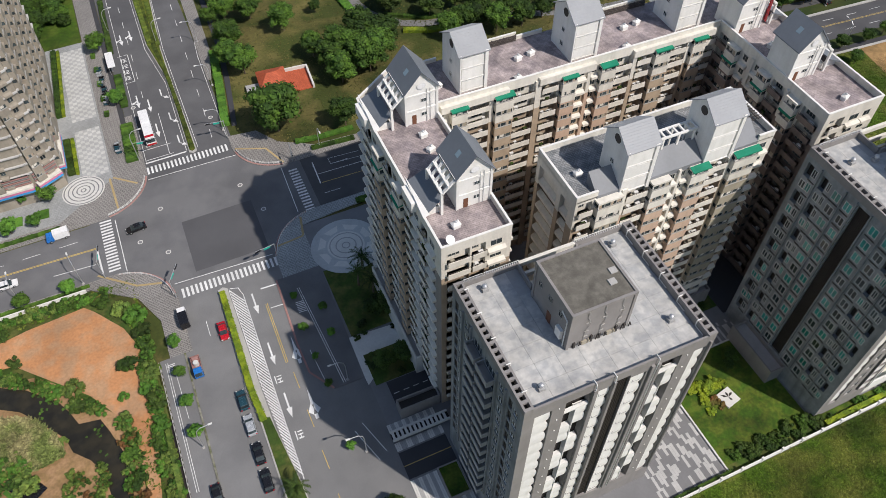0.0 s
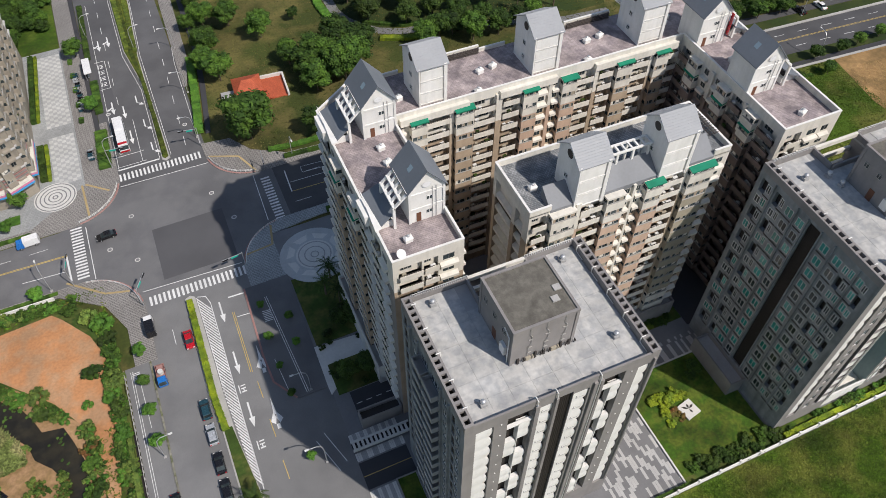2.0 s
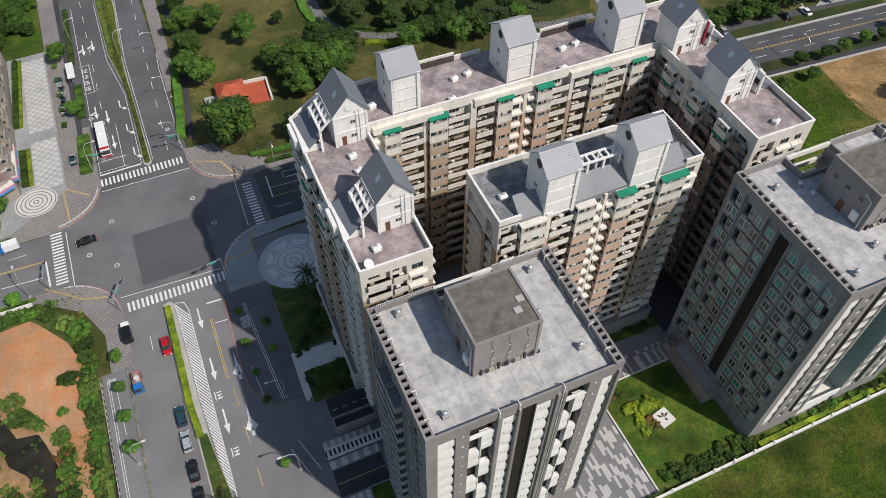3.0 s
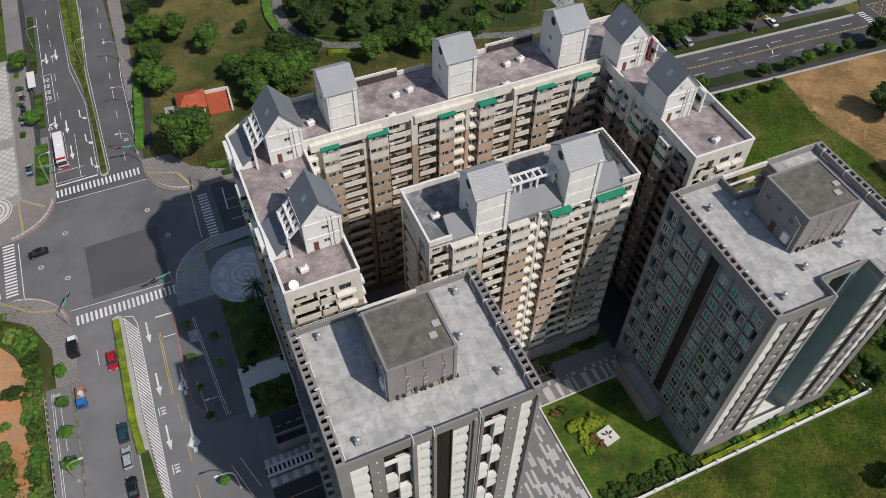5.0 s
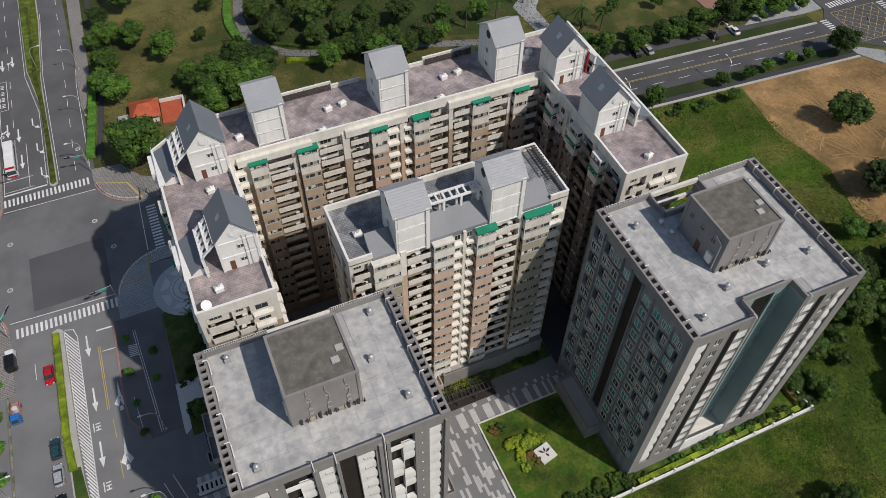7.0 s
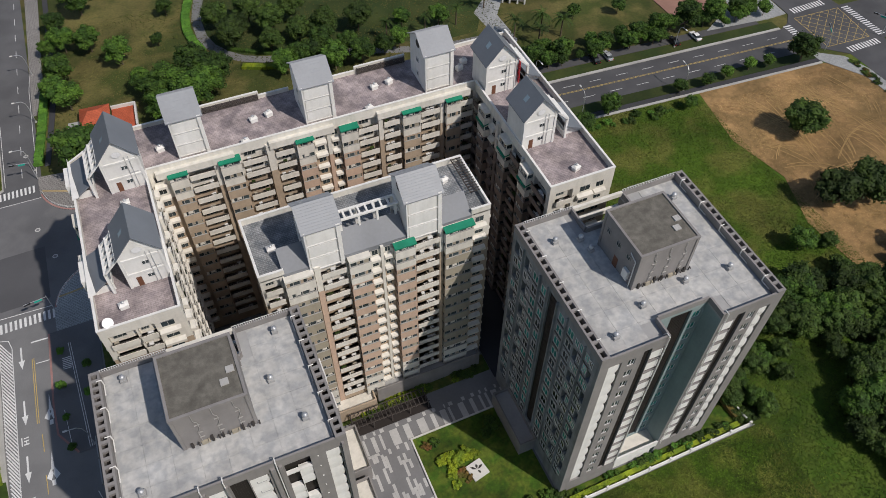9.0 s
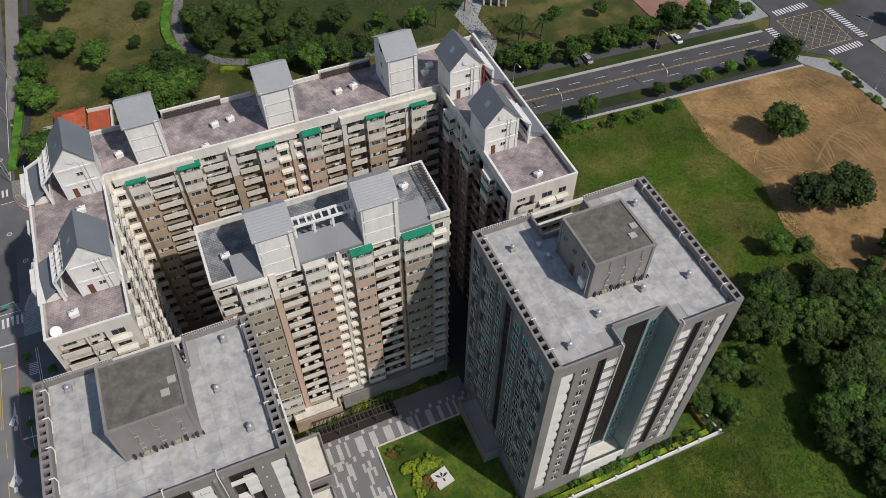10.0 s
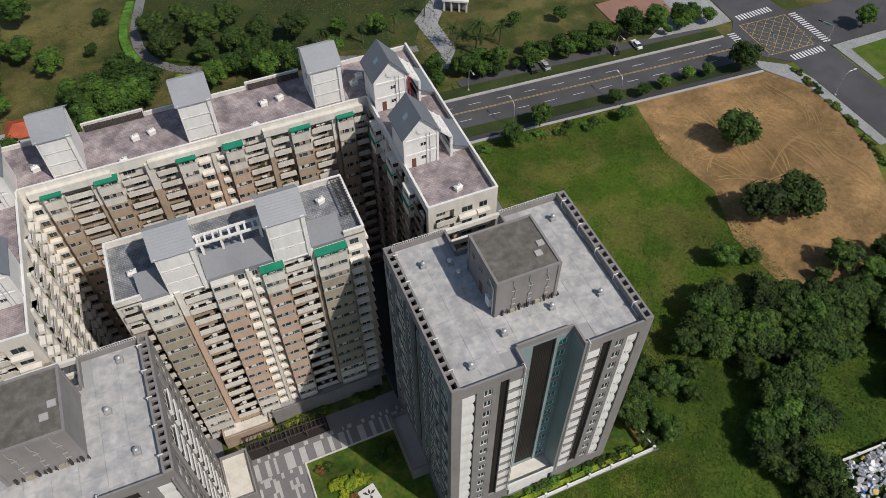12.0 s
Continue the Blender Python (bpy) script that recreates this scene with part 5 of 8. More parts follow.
def tower(name, label, x0, x1, y0, y1, zg, south, west, east, notch):
    e = tagged(new(name), label, "building")
    w, d = x1 - x0, y1 - y0
    zf = [TH0 - TH * (i + 1) for i in range(TF)]
    zlow = zf[-1]

    def face(ox, oy, rz, width, cols, base):
        fm = pose(ox, oy, 0, 0, 0, rz)
        holes = []
        for kind, u0, u1 in cols:
            uw = u1 - u0
            if kind == "S":
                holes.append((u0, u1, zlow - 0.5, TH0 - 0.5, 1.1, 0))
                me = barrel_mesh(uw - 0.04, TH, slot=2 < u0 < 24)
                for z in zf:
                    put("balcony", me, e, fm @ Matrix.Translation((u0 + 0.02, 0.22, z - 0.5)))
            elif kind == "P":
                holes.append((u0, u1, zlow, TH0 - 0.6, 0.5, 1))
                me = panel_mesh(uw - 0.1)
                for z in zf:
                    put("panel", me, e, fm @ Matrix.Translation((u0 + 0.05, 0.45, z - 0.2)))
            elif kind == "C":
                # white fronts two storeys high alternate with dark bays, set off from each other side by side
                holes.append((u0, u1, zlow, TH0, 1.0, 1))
                h = uw / 2
                me = barrel_mesh(h - 0.06, TH * 0.75, False, 0.13)
                for side, first in ((1, 1.0), (0, 2.5)):
                    z = TH0 - first * TH
                    while z > zlow + 1.5 * TH:
                        for k in (1, 2):
                            put("balcony", me, e, fm @ Matrix.Translation((u0 + h * side + 0.03, 0.1, z - k * 0.75 * TH)))
                        z -= 3.0 * TH
                b = MB()
                b.box(u0 + h - 0.05, u0 + h + 0.05, 0.02, 0.9, zlow, TH0 - TH)
                b.box(u0, u1, 0.02, 0.5, TH0 - TH - 0.1, TH0 - TH + 0.25)
                put("divider", b.mesh("divider", WHITE), e, fm)
            elif kind == "D":
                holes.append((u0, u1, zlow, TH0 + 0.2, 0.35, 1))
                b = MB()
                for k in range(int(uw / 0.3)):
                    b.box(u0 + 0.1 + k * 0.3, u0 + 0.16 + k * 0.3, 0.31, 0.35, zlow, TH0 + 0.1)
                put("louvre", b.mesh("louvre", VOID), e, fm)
            elif kind == "x":
                pick = random.Random(int(u0 * 31 + ox))
                me = [window_mesh(uw, 1.75, 2, gl, FRAME, 0.07) for gl in (GLASS, GLASS_TEAL)]
                # dark strip at each floor in place of the slab line's shadow
                shadow_bar = MB()
                shadow_bar.box(-0.25, uw + 0.25, -0.06, 0, -0.1, 0.12)
                cm = shadow_bar.mesh("sill_course", GREYDK)
                for i, z in enumerate(zf):
                    lift = 0.55 + (0.0 if uw > 1.2 else 0.3)
                    holes.append((u0, u1, z + lift, z + lift + 1.75, 0.12, 1))
                    put_window(me[pick.random() < 0.42], e, fm @ Matrix.Translation((u0, 0.02, z + lift)))
                    put("sill_course", cm, e, fm @ Matrix.Translation((u0, 0, z)))
            elif kind == "k":
                # dark bay and window storey by storey
                pick = random.Random(int(u0 * 17 + ox))
                me = [window_mesh(uw * 0.9, 1.6, 2, gl, FRAME, 0.1) for gl in (GLASS, GLASS_TEAL)]
                for i, z in enumerate(zf):
                    if i % 2 == int(u0) % 2:
                        holes.append((u0, u1, z + 0.05, z + 2.75, 0.8, 1))
                    else:
                        holes.append((u0 + uw * 0.05, u1 - uw * 0.05, z + 0.7, z + 2.3, 0.12, 1))
                        put_window(me[pick.random() < 0.45], e, fm @ Matrix.Translation((u0 + uw * 0.05, 0.02, z + 0.7)))
            elif kind in ("w", "v", "t"):
                gl = {"w": GLASS, "v": DARK, "t": GLASS_TEAL}[kind]
                hh = 2.35 if kind == "v" else 1.75
                me = window_mesh(uw, hh, 2 if uw > 0.9 else 1, gl, FRAME if kind != "v" else RAIL, 0.13)
                for i, z in enumerate(zf):
                    holes.append((u0, u1, z + 0.55, z + 0.55 + hh, 0.3, 1))
                    put_window(me, e, fm @ Matrix.Translation((u0, 0.2, z + 0.55)))
            elif kind == "r":
                b = MB()
                b.box(u0, u1, -0.35, 0, zlow, TH0 + 0.6)
                put("rib", b.mesh("rib", base), e, fm)
            elif kind == "o":
                b = MB()
                for z in zf:
                    b.box(u0, u1, -0.1, 0, z + 2.2, z + 2.36)
                put("vent_cap", b.mesh("vent_cap", WHITE), e, fm)
            elif kind == "b":
                rail = MB()
                dp = 0.45 if rz == 90 else 1.3
                rail.box(0, uw, -dp, 0, -0.25, 0.0)
                rail.box(0, uw, -dp, 0.1 - dp, 0, 1.05)
                rail.box(0, 0.1, 0.1 - dp, 0, 0, 1.05)
                rail.box(uw - 0.1, uw, 0.1 - dp, 0, 0, 1.05)
                rail.box(0, uw, -dp - 0.03, 0.13 - dp, 1.05, 1.12)
                # white balconies; on the west side grey puts the shade into the colour
                me = rail.mesh("balcony", MID if rz == -90 else WHITE)
                wm = window_mesh(uw - 0.6, 2.1, 3, GLASS, FRAME, 0.08)
                for i, z in enumerate(zf):
                    holes.append((u0 + 0.3, u1 - 0.3, z + 0.02, z + 2.2, 0.3, 1))
                    put("balcony", me, e, fm @ Matrix.Translation((u0, 0, z)))
                    put_window(wm, e, fm @ Matrix.Translation((u0 + 0.3, 0.2, z + 0.05)))
        # openings get a near-black back, their inner shade put into the colour
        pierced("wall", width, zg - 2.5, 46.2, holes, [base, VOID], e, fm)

    if notch:
        a, c, dep = notch
        sl = [k for k in south if k[2] <= a]
        sr = [(k, u - c, v - c) for k, u, v in south if u >= c]
        face(x0, y0, 0, a, sl, GREYTILE)
        face(x0 + c, y0, 0, w - c, sr, GREYTILE)
        teal = mat("teal_grey_tile", (0.26, 0.325, 0.325), 0.5, 0.1, 0.2, 2.0, stain=0.1)
        # grey side walls: paler teal colour carries the light reflected in the recess
        face(x0 + a, y0, 90, dep, [], teal)
        face(x0 + c, y0 + dep, -90, dep, [], teal)
        face(x0 + a, y0 + dep, 0, c - a, [("D", 2.6, 6.2), ("t", 6.7, 8.1)], teal)
        b = MB()
        b.box(x0 + a - 0.1, x0 + c + 0.1, y0 + 0.1, y0 + dep, zlow - 0.6, zlow - 0.3, 0)
        b.box(x0 + a - 0.1, x0 + c + 0.1, y0 - 0.1, y0 + 0.2, zlow - 0.9, zlow + 0.9, 1)
        b.box(x0 + a + 0.5, x0 + c - 0.5, y0 + 0.3, y0 + 0.5, zg, zlow - 0.6, 1)
        b.obj("entrance_deck", [CREAM, WHITE], e, "cream entrance deck with a white beam")
    else:
        face(x0, y0, 0, w, south, GREYTILE)
    face(x0, y1, -90, d, west, TOWERGREY)
    face(x1, y0, 90, d, east, GREYTILE)
    # north side with its recess
    nx0, nx1, nd = x0 + 9.9, x0 + 18.7, 4.4
    face(x1, y1, 180, x1 - nx1, [], GREYTILE)
    face(nx0, y1, 180, nx0 - x0, [], GREYTILE)
    face(nx1, y1, -90, nd, [], GREYTILE)
    face(nx0, y1 - nd, 90, nd, [], GREYTILE)
    face(nx1, y1 - nd, 180, nx1 - nx0, [("w", 1, 2.4), ("w", 5, 6.4)], GREYTILE)
    b = MB()
    for z in (46.6, 43.6, 40.6):
        b.box(nx0, nx1, y1 - 0.5, y1, z, z + 0.8)
    b.obj("tie_beam", CREAM, e, "cream tie beams across the recess")
    # roof slab
    plan = [(x0, y0), (x0 + notch[0], y0), (x0 + notch[0], y0 + notch[2]), (x0 + notch[1], y0 + notch[2]), (x0 + notch[1], y0)] if notch else [(x0, y0)]
    plan += [(x1, y0), (x1, y1), (nx1, y1), (nx1, y1 - nd), (nx0, y1 - nd), (nx0, y1), (x0, y1)]
    b = MB()
    cx, cy = (x0 + x1) / 2, (y0 + y1) / 2
    b.prism([(cx + (px - cx) * 0.996, cy + (py - cy) * 0.996) for px, py in plan], 45.9, 46.25)
    b.obj("roof_slab", MID, e)
    # concrete roof panels with open joints
    gx, gy = 8, 7
    for i in range(gx):
        for j in range(gy):
            px, py = x0 + 1.5 + (w - 3.0) * i / gx, y0 + 0.4 + (d - 0.8) * j / gy
            qx, qy = x0 + 1.5 + (w - 3.0) * (i + 1) / gx, y0 + 0.4 + (d - 0.8) * (j + 1) / gy
            if px < nx1 and qx > nx0 and qy > y1 - nd:
                qy = min(qy, y1 - nd - 0.3)
            if notch and px < x0 + notch[1] and qx > x0 + notch[0] and py < y0 + notch[2]:
                py = max(py, y0 + notch[2] + 0.3)
            if qy - py < 0.3:
                continue
            b = MB()
            b.box(px + 0.012, qx - 0.012, py + 0.012, qy - 0.012, 46.25, 46.31)
            b.obj("roof_panel", ROOFCONC, e)
    # parapets south and north, crowns with square holes east and west
    edges = [[(x0, y0), (x0 + notch[0], y0), (x0 + notch[0], y0 + notch[2]), (x0 + notch[1], y0 + notch[2]), (x0 + notch[1], y0), (x1, y0)]] if notch else [[(x0, y0), (x1, y0)]]
    edges += [[(x1, y1), (nx1, y1), (nx1, y1 - nd), (nx0, y1 - nd), (nx0, y1), (x0, y1)]]
    for line in edges:
        parapet(e, line, 46.2, 47.2, 0.3, GREYTILE)
    for sx, ex in ((x0, x0 + 1.35), (x1 - 1.35, x1)):
        b = MB()
        b.box(sx, sx + 0.3, y0 - 0.006, y1 + 0.006, 46.2, 47.6)
        b.box(ex - 0.3, ex, y0 - 0.006, y1 + 0.006, 46.2, 47.6)
        n = 18
        for i in range(n + 1):
            y = y0 + 0.006 + (d - 0.432) * i / n
            b.box(sx + 0.3, ex - 0.3, y, y + 0.42, 47.1, 47.598)
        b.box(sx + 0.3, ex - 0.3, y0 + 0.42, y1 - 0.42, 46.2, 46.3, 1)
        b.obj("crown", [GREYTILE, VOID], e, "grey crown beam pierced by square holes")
    for xa, xb in ((x0 + 1.4, nx0), (nx1, x1 - 1.4)):
        b = MB()
        b.box(xa, xb, y1 - 0.2, y1 - 0.14, 47.78, 47.84)
        for k in range(int((xb - xa) / 0.3) + 1):
            b.box(xa + k * 0.3, xa + k * 0.3 + 0.07, y1 - 0.2, y1 - 0.14, 47.2, 47.78)
        b.obj("roof_railing", FRAME, e, "white bar railing on the parapet")
    # white drain pipes that hook over the parapets
    def hook(pts):
        b = MB()
        for p, q in zip(pts, pts[1:]):
            b.beam(p, q, 0.08)
        b.obj("drain_pipe", WHITE, e)
    for i in range(5):
        y = y0 + d * (i + 0.6) / 5
        for xi, s in ((x0 + 1.35, 1), (x1 - 1.35, -1)):
            hook([(xi + s * 0.15, y - 1.7, 46.6), (xi + s * 0.15, y, 46.6), (xi + s * 0.15, y, 47.75), (xi - s * 0.5, y, 47.75)])
    for u in ((9.9, 12.7, 19.0) if not notch else (notch[0] - 0.4, notch[1] + 0.6)):
        hook([(x0 + u, y0 + 0.9, 46.5), (x0 + u, y0 + 0.45, 47.45), (x0 + u, y0 - 0.25, 47.45), (x0 + u, y0 - 0.25, zlow)])
    # lift house
    bx0, bx1, by0, by1 = x0 + (10.4 if notch else 9.3), x0 + (19.75 if notch else 18.4), y0 + (9.2 if notch else 6.3), y0 + (18.3 if notch else 15.4)
    b = MB()
    b.box(bx0, bx1, by0, by1, 46.3, 53.7)
    house = b.obj("lift_house", GREYTILE, e, "grey tiled lift house with a weathered flat roof")
    for xx in (bx0 - 0.12, bx1 - 0.3):
        for yy in (by0 - 0.12, by1 - 0.3):
            b = MB()
            b.box(xx, xx + 0.42, yy, yy + 0.42, 46.3, 53.7)
            b.obj("pier", GREYTILE, house)
    b = MB()
    b.box(bx0 + 0.2, bx1 - 0.2, by0 + 0.2, by1 - 0.2, 53.7, 53.78)
    b.obj("flat_roof", ROOFDARK, house, "dark weathered flat roof")
    b = MB()
    for q in ((bx0 - 0.15, bx1 + 0.15, by0 - 0.15, by0 + 0.2), (bx0 - 0.15, bx1 + 0.15, by1 - 0.2, by1 + 0.15), (bx0 - 0.15, bx0 + 0.2, by0 + 0.2, by1 - 0.2), (bx1 - 0.2, bx1 + 0.15, by0 + 0.2, by1 - 0.2)):
        b.box(*q, 53.6, 53.98)
    b.obj("roof_edge", GREYTILE, house)
    for hx, hy in ((bx1 - 2.0, by0 + 2.6), (bx1 - 1.0, by0 + 4.1)):
        b = MB()
        b.box(hx - 0.5, hx + 0.5, hy - 0.45, hy + 0.45, 53.78, 53.98)
        b.obj("hatch", CONC, house)
    for u in (0.26, 0.52, 0.8):
        x = bx0 + (bx1 - bx0) * u
        b = MB()
        z = 46.4
        for k, (dx, z1) in enumerate(((0, 49.4), (0.35, 50.2), (0.35, 51.6), (0, 52.2), (0.0, 53.8))):
            b.beam((x + (0 if k == 0 else last), by0 - 0.12, z), (x + dx, by0 - 0.12, z1), 0.045)
            last, z = dx, z1
        for zz in (48.0, 49.2, 51.0):
            b.box(x - 0.12, x + 0.5, by0 - 0.16, by0 - 0.02, zz, zz + 0.07)
        b.obj("pipe", ALU, house)
    for i in range(7):
        x = bx0 + 0.9 + i * (bx1 - bx0 - 1.6) / 6
        b = MB()
        b.box(x, x + (0.3, 0.75, 0.3)[i % 3], by0 - 0.28, by0, 46.3, (47.3, 47.0, 47.6)[i % 3])
        b.beam((x + 0.95, by0 - 0.2, 46.3), (x + 0.95, by0 - 0.2, 47.25), 0.09)
        b.beam((x + 0.95, by0 - 0.2, 47.25), (x + 0.95, by0 - 0.55, 47.0), 0.09)
        b.obj("meter_cabinet", (GREYDK, BUFF, GREYDK)[i % 3], house)
    b = MB()
    b.box(bx0 - 0.45, bx0, by0 + 1.2, by0 + 2.4, 47.2, 49.0)
    b.obj("air_conditioner", WHITE, house)
    b = MB()
    b.beam((bx0 - 0.2, by0 + 0.6, 46.3), (bx0 - 0.2, by0 + 0.6, 52.0), 0.09)
    b.beam((bx0 - 0.2, by0 + 0.6, 52.0), (bx0 - 0.2, by0 + 2.0, 52.6), 0.09)
    b.obj("pipe", WHITE, house)
    b = MB()
    b.box(bx0 - 0.06, bx0, by0 + 4.2, by0 + 5.2, 46.3, 48.4)
    b.obj("door", mat_door, house)
    for k in range(3):
        put_window(window_mesh(0.9, 0.9, 2, GLASS, ALU), house, pose(bx0 - 0.03, by0 + 8.0 - k * 2.6, 50.6, 0, 0, -90))
    return e


F_SOUTH = [("S", 1.6, 4.1), ("o", 5.0, 5.16), ("C", 6.0, 9.6), ("r", 9.7, 10.3), ("S", 10.4, 12.6), ("r", 12.62, 13.0), ("D", 13.1, 15.3), ("S", 15.4, 17.8), ("r", 18.2, 18.7), ("r", 19.2, 19.6),
           ("C", 19.8, 23.1), ("o", 24.0, 24.16), ("S", 25.1, 27.0), ("r", 27.2, 27.5)]
F_WEST = [("v", 0.9, 2.0), ("w", 2.3, 3.2), ("r", 3.5, 3.8), ("w", 4.1, 5.0), ("v", 5.2, 6.0), ("r", 6.2, 6.4), ("b", 6.6, 9.6), ("b", 10.0, 13.4), ("r", 13.7, 14.0), ("w", 14.4, 15.6), ("r", 16.2, 16.5), ("v", 17.0, 18.0), ("w", 18.3, 19.5)]
F_EAST = [("w", 1.0, 2.4), ("v", 2.8, 3.6), ("r", 4.2, 4.5), ("b", 5.0, 8.4), ("w", 9.0, 10.2), ("b", 10.6, 14.0), ("r", 14.5, 14.8), ("w", 15.4, 16.6), ("v", 17.0, 18.0), ("w", 18.4, 19.6)]
R_SOUTH = [("S", 1.5, 3.6), ("w", 4.7, 5.9), ("D", 7.0, 8.3), ("P", 8.4, 10.5), ("P", 20.1, 22.3), ("D", 22.4, 23.8), ("w", 24.6, 25.8), ("S", 26.4, 28.3)]
R_WEST = [("k", 0.9, 2.2), ("x", 2.3, 3.2), ("r", 3.7, 3.85), ("k", 4.2, 5.4), ("x", 5.6, 6.3), ("x", 7.0, 8.5), ("r", 8.9, 9.05), ("x", 9.5, 10.9), ("r", 11.2, 11.4), ("D", 11.6, 13.9), ("r", 14.1, 14.3), ("x", 14.9, 16.4),
          ("r", 17.0, 17.15), ("x", 17.6, 19.1), ("k", 19.6, 20.6), ("x", 20.8, 21.6), ("r", 22.0, 22.12), ("x", 22.4, 23.4), ("k", 23.5, 24.4)]
R_EAST = [("w", 1.0, 2.4), ("v", 3, 4), ("b", 6, 9.4), ("b", 13, 16.4), ("w", 19, 20.4), ("v", 22, 23.4)]
tower("residential_tower", "grey tiled tower with white bellied balconies and flat concrete roof", 0.5, 28.5, 0, 20.8, 0.0, F_SOUTH, F_WEST, F_EAST, None)
tower("residential_tower", "grey tiled tower with a deep teal recess and flat concrete roof", 62.7, 92.7, -3.5, 22.2, 1.4, R_SOUTH, R_WEST, R_EAST, (10.8, 19.4, 3.2))

# ---- vegetation ----


def crown_mesh(seed, clumps, leaves, leaf, flat_z, m, spread=0.62):
    """Many leaf blades over a handful of uneven clumps; unit radius."""
    rnd = random.Random(seed)
    b = MB()
    for c in range(clumps):
        a, rr = rnd.uniform(0, 2 * math.pi), spread * math.sqrt(rnd.random()) * rnd.uniform(0.75, 1.2)
        cr = rnd.uniform(0.24, 0.42) * (1.15 - 0.45 * rr) * (34 / max(clumps, 34)) ** 0.4
        o = Vector((rr * math.cos(a), rr * math.sin(a), flat_z * (rnd.uniform(-0.35, 0.75) * math.sqrt(max(0.05, 1 - (rr / 1.05) ** 2)))))
        # rough inner mass
        n = 7
        k = len(b.v)
        rows = []
        for i, th in enumerate((0.25, 1.0, 1.8, 2.6)):
            rows.append([])
            for j in range(n):
                ph = 2 * math.pi * j / n + i * 0.4
                q = cr * rnd.uniform(0.62, 0.9)
                b.v.append(tuple(o + Vector((q * math.sin(th) * math.cos(ph), q * math.sin(th) * math.sin(ph), q * 0.85 * math.cos(th)))))
                rows[-1].append(len(b.v) - 1)
        for i in range(3):
            for j in range(n):
                b.f.append((rows[i][j], rows[i + 1][j], rows[i + 1][(j + 1) % n], rows[i][(j + 1) % n]))
                b.m.append(0)
        b.f.append(tuple(rows[0]))
        b.m.append(0)
        for q in range(leaves):
            d = Vector((rnd.gauss(0, 1), rnd.gauss(0, 1), rnd.gauss(0.25, 1))).normalized()
            p = o + Vector((d.x, d.y, d.z * 0.85)) * cr * rnd.uniform(0.75, 1.18)
            nrm = (d + Vector((rnd.uniform(-1, 1), rnd.uniform(-1, 1), rnd.uniform(-0.4, 1.0))) * 0.75).normalized()
            t = nrm.orthogonal().normalized()
            t.rotate(Matrix.Rotation(rnd.uniform(0, 6.28), 3, nrm))
            u = nrm.cross(t)
            s = leaf * rnd.uniform(0.6, 1.35)
            b.poly([p - t * s, p - u * s * 0.55, p + t * s, p + u * s * 0.55])
    return b.mesh("crown", m)


def trunk_mesh(seed, h, r=0.05):
    rnd = random.Random(seed)
    b = MB()
    b.beam((0, 0, -0.1), (0, 0, h * 0.6), r, 0, 7, r * 0.7)
    b.beam((0, 0, h * 0.6), (rnd.uniform(-0.06, 0.06), rnd.uniform(-0.06, 0.06), h), r * 0.7, 0, 6, r * 0.3)
    for i in range(4):
        a = rnd.uniform(0, 6.28)
        b.beam((0, 0, h * (0.5 + 0.1 * i)), (0.35 * math.cos(a), 0.35 * math.sin(a), h * (0.8 + 0.12 * i)), r * 0.45, 0, 5, r * 0.2)
    return b.mesh("trunk", BARK)


BIG = [crown_mesh(11 + i, 50, 66, 0.062, 0.8, LEAF) for i in range(4)]
BIGD = [crown_mesh(31 + i, 50, 66, 0.062, 0.8, LEAF_DARK) for i in range(3)]
SMALL = [crown_mesh(51 + i, 24, 80, 0.095, 0.8, (LEAF, LEAF_BRIGHT, LEAF_BRIGHT)[i]) for i in range(3)]
BUSH = {m.name: [crown_mesh(71 + i, 14, 50, 0.12, 0.6, m, 0.75) for i in range(2)] for m in (LEAF_DARK, LEAF_LIME, LEAF_BRIGHT, LEAF_RUST, LEAF, REED)}
TRUNKS = [trunk_mesh(3 + i, 1.0) for i in range(3)]
count = [0]


def tree(x, y, r, kinds=None, label="broad leafy green tree with a rounded crown", tall=0.95, group="trees"):
    count[0] += 1
    k = count[0]
    kinds = kinds or (BIG if r > 2.6 else SMALL)
    e = thing("tree", x, y, gz(x, y), label, "tree", group, (k * 77) % 360)
    h = r * tall + 0.5
    put("trunk", TRUNKS[k % 3], e, Matrix.LocRotScale((0, 0, 0), None, (min(r, 4), min(r, 4), h)))
    put("crown", kinds[k % len(kinds)], e, Matrix.LocRotScale((0, 0, h), None, (r * 1.08, r * 1.0, r * 0.9)))


def bush(x, y, r, m, label, z=0.0, tall=0.8):
    count[0] += 1
    k = count[0]
    ob = put("shrub", BUSH[m.name][k % 2], None, pose(x, y, gz(x, y) + z + r * 0.3, 0, 0, k * 61 % 360) @ Matrix.Diagonal((r, r, r * tall, 1)))
    tagged(ob, label, "shrub", "shrubs")


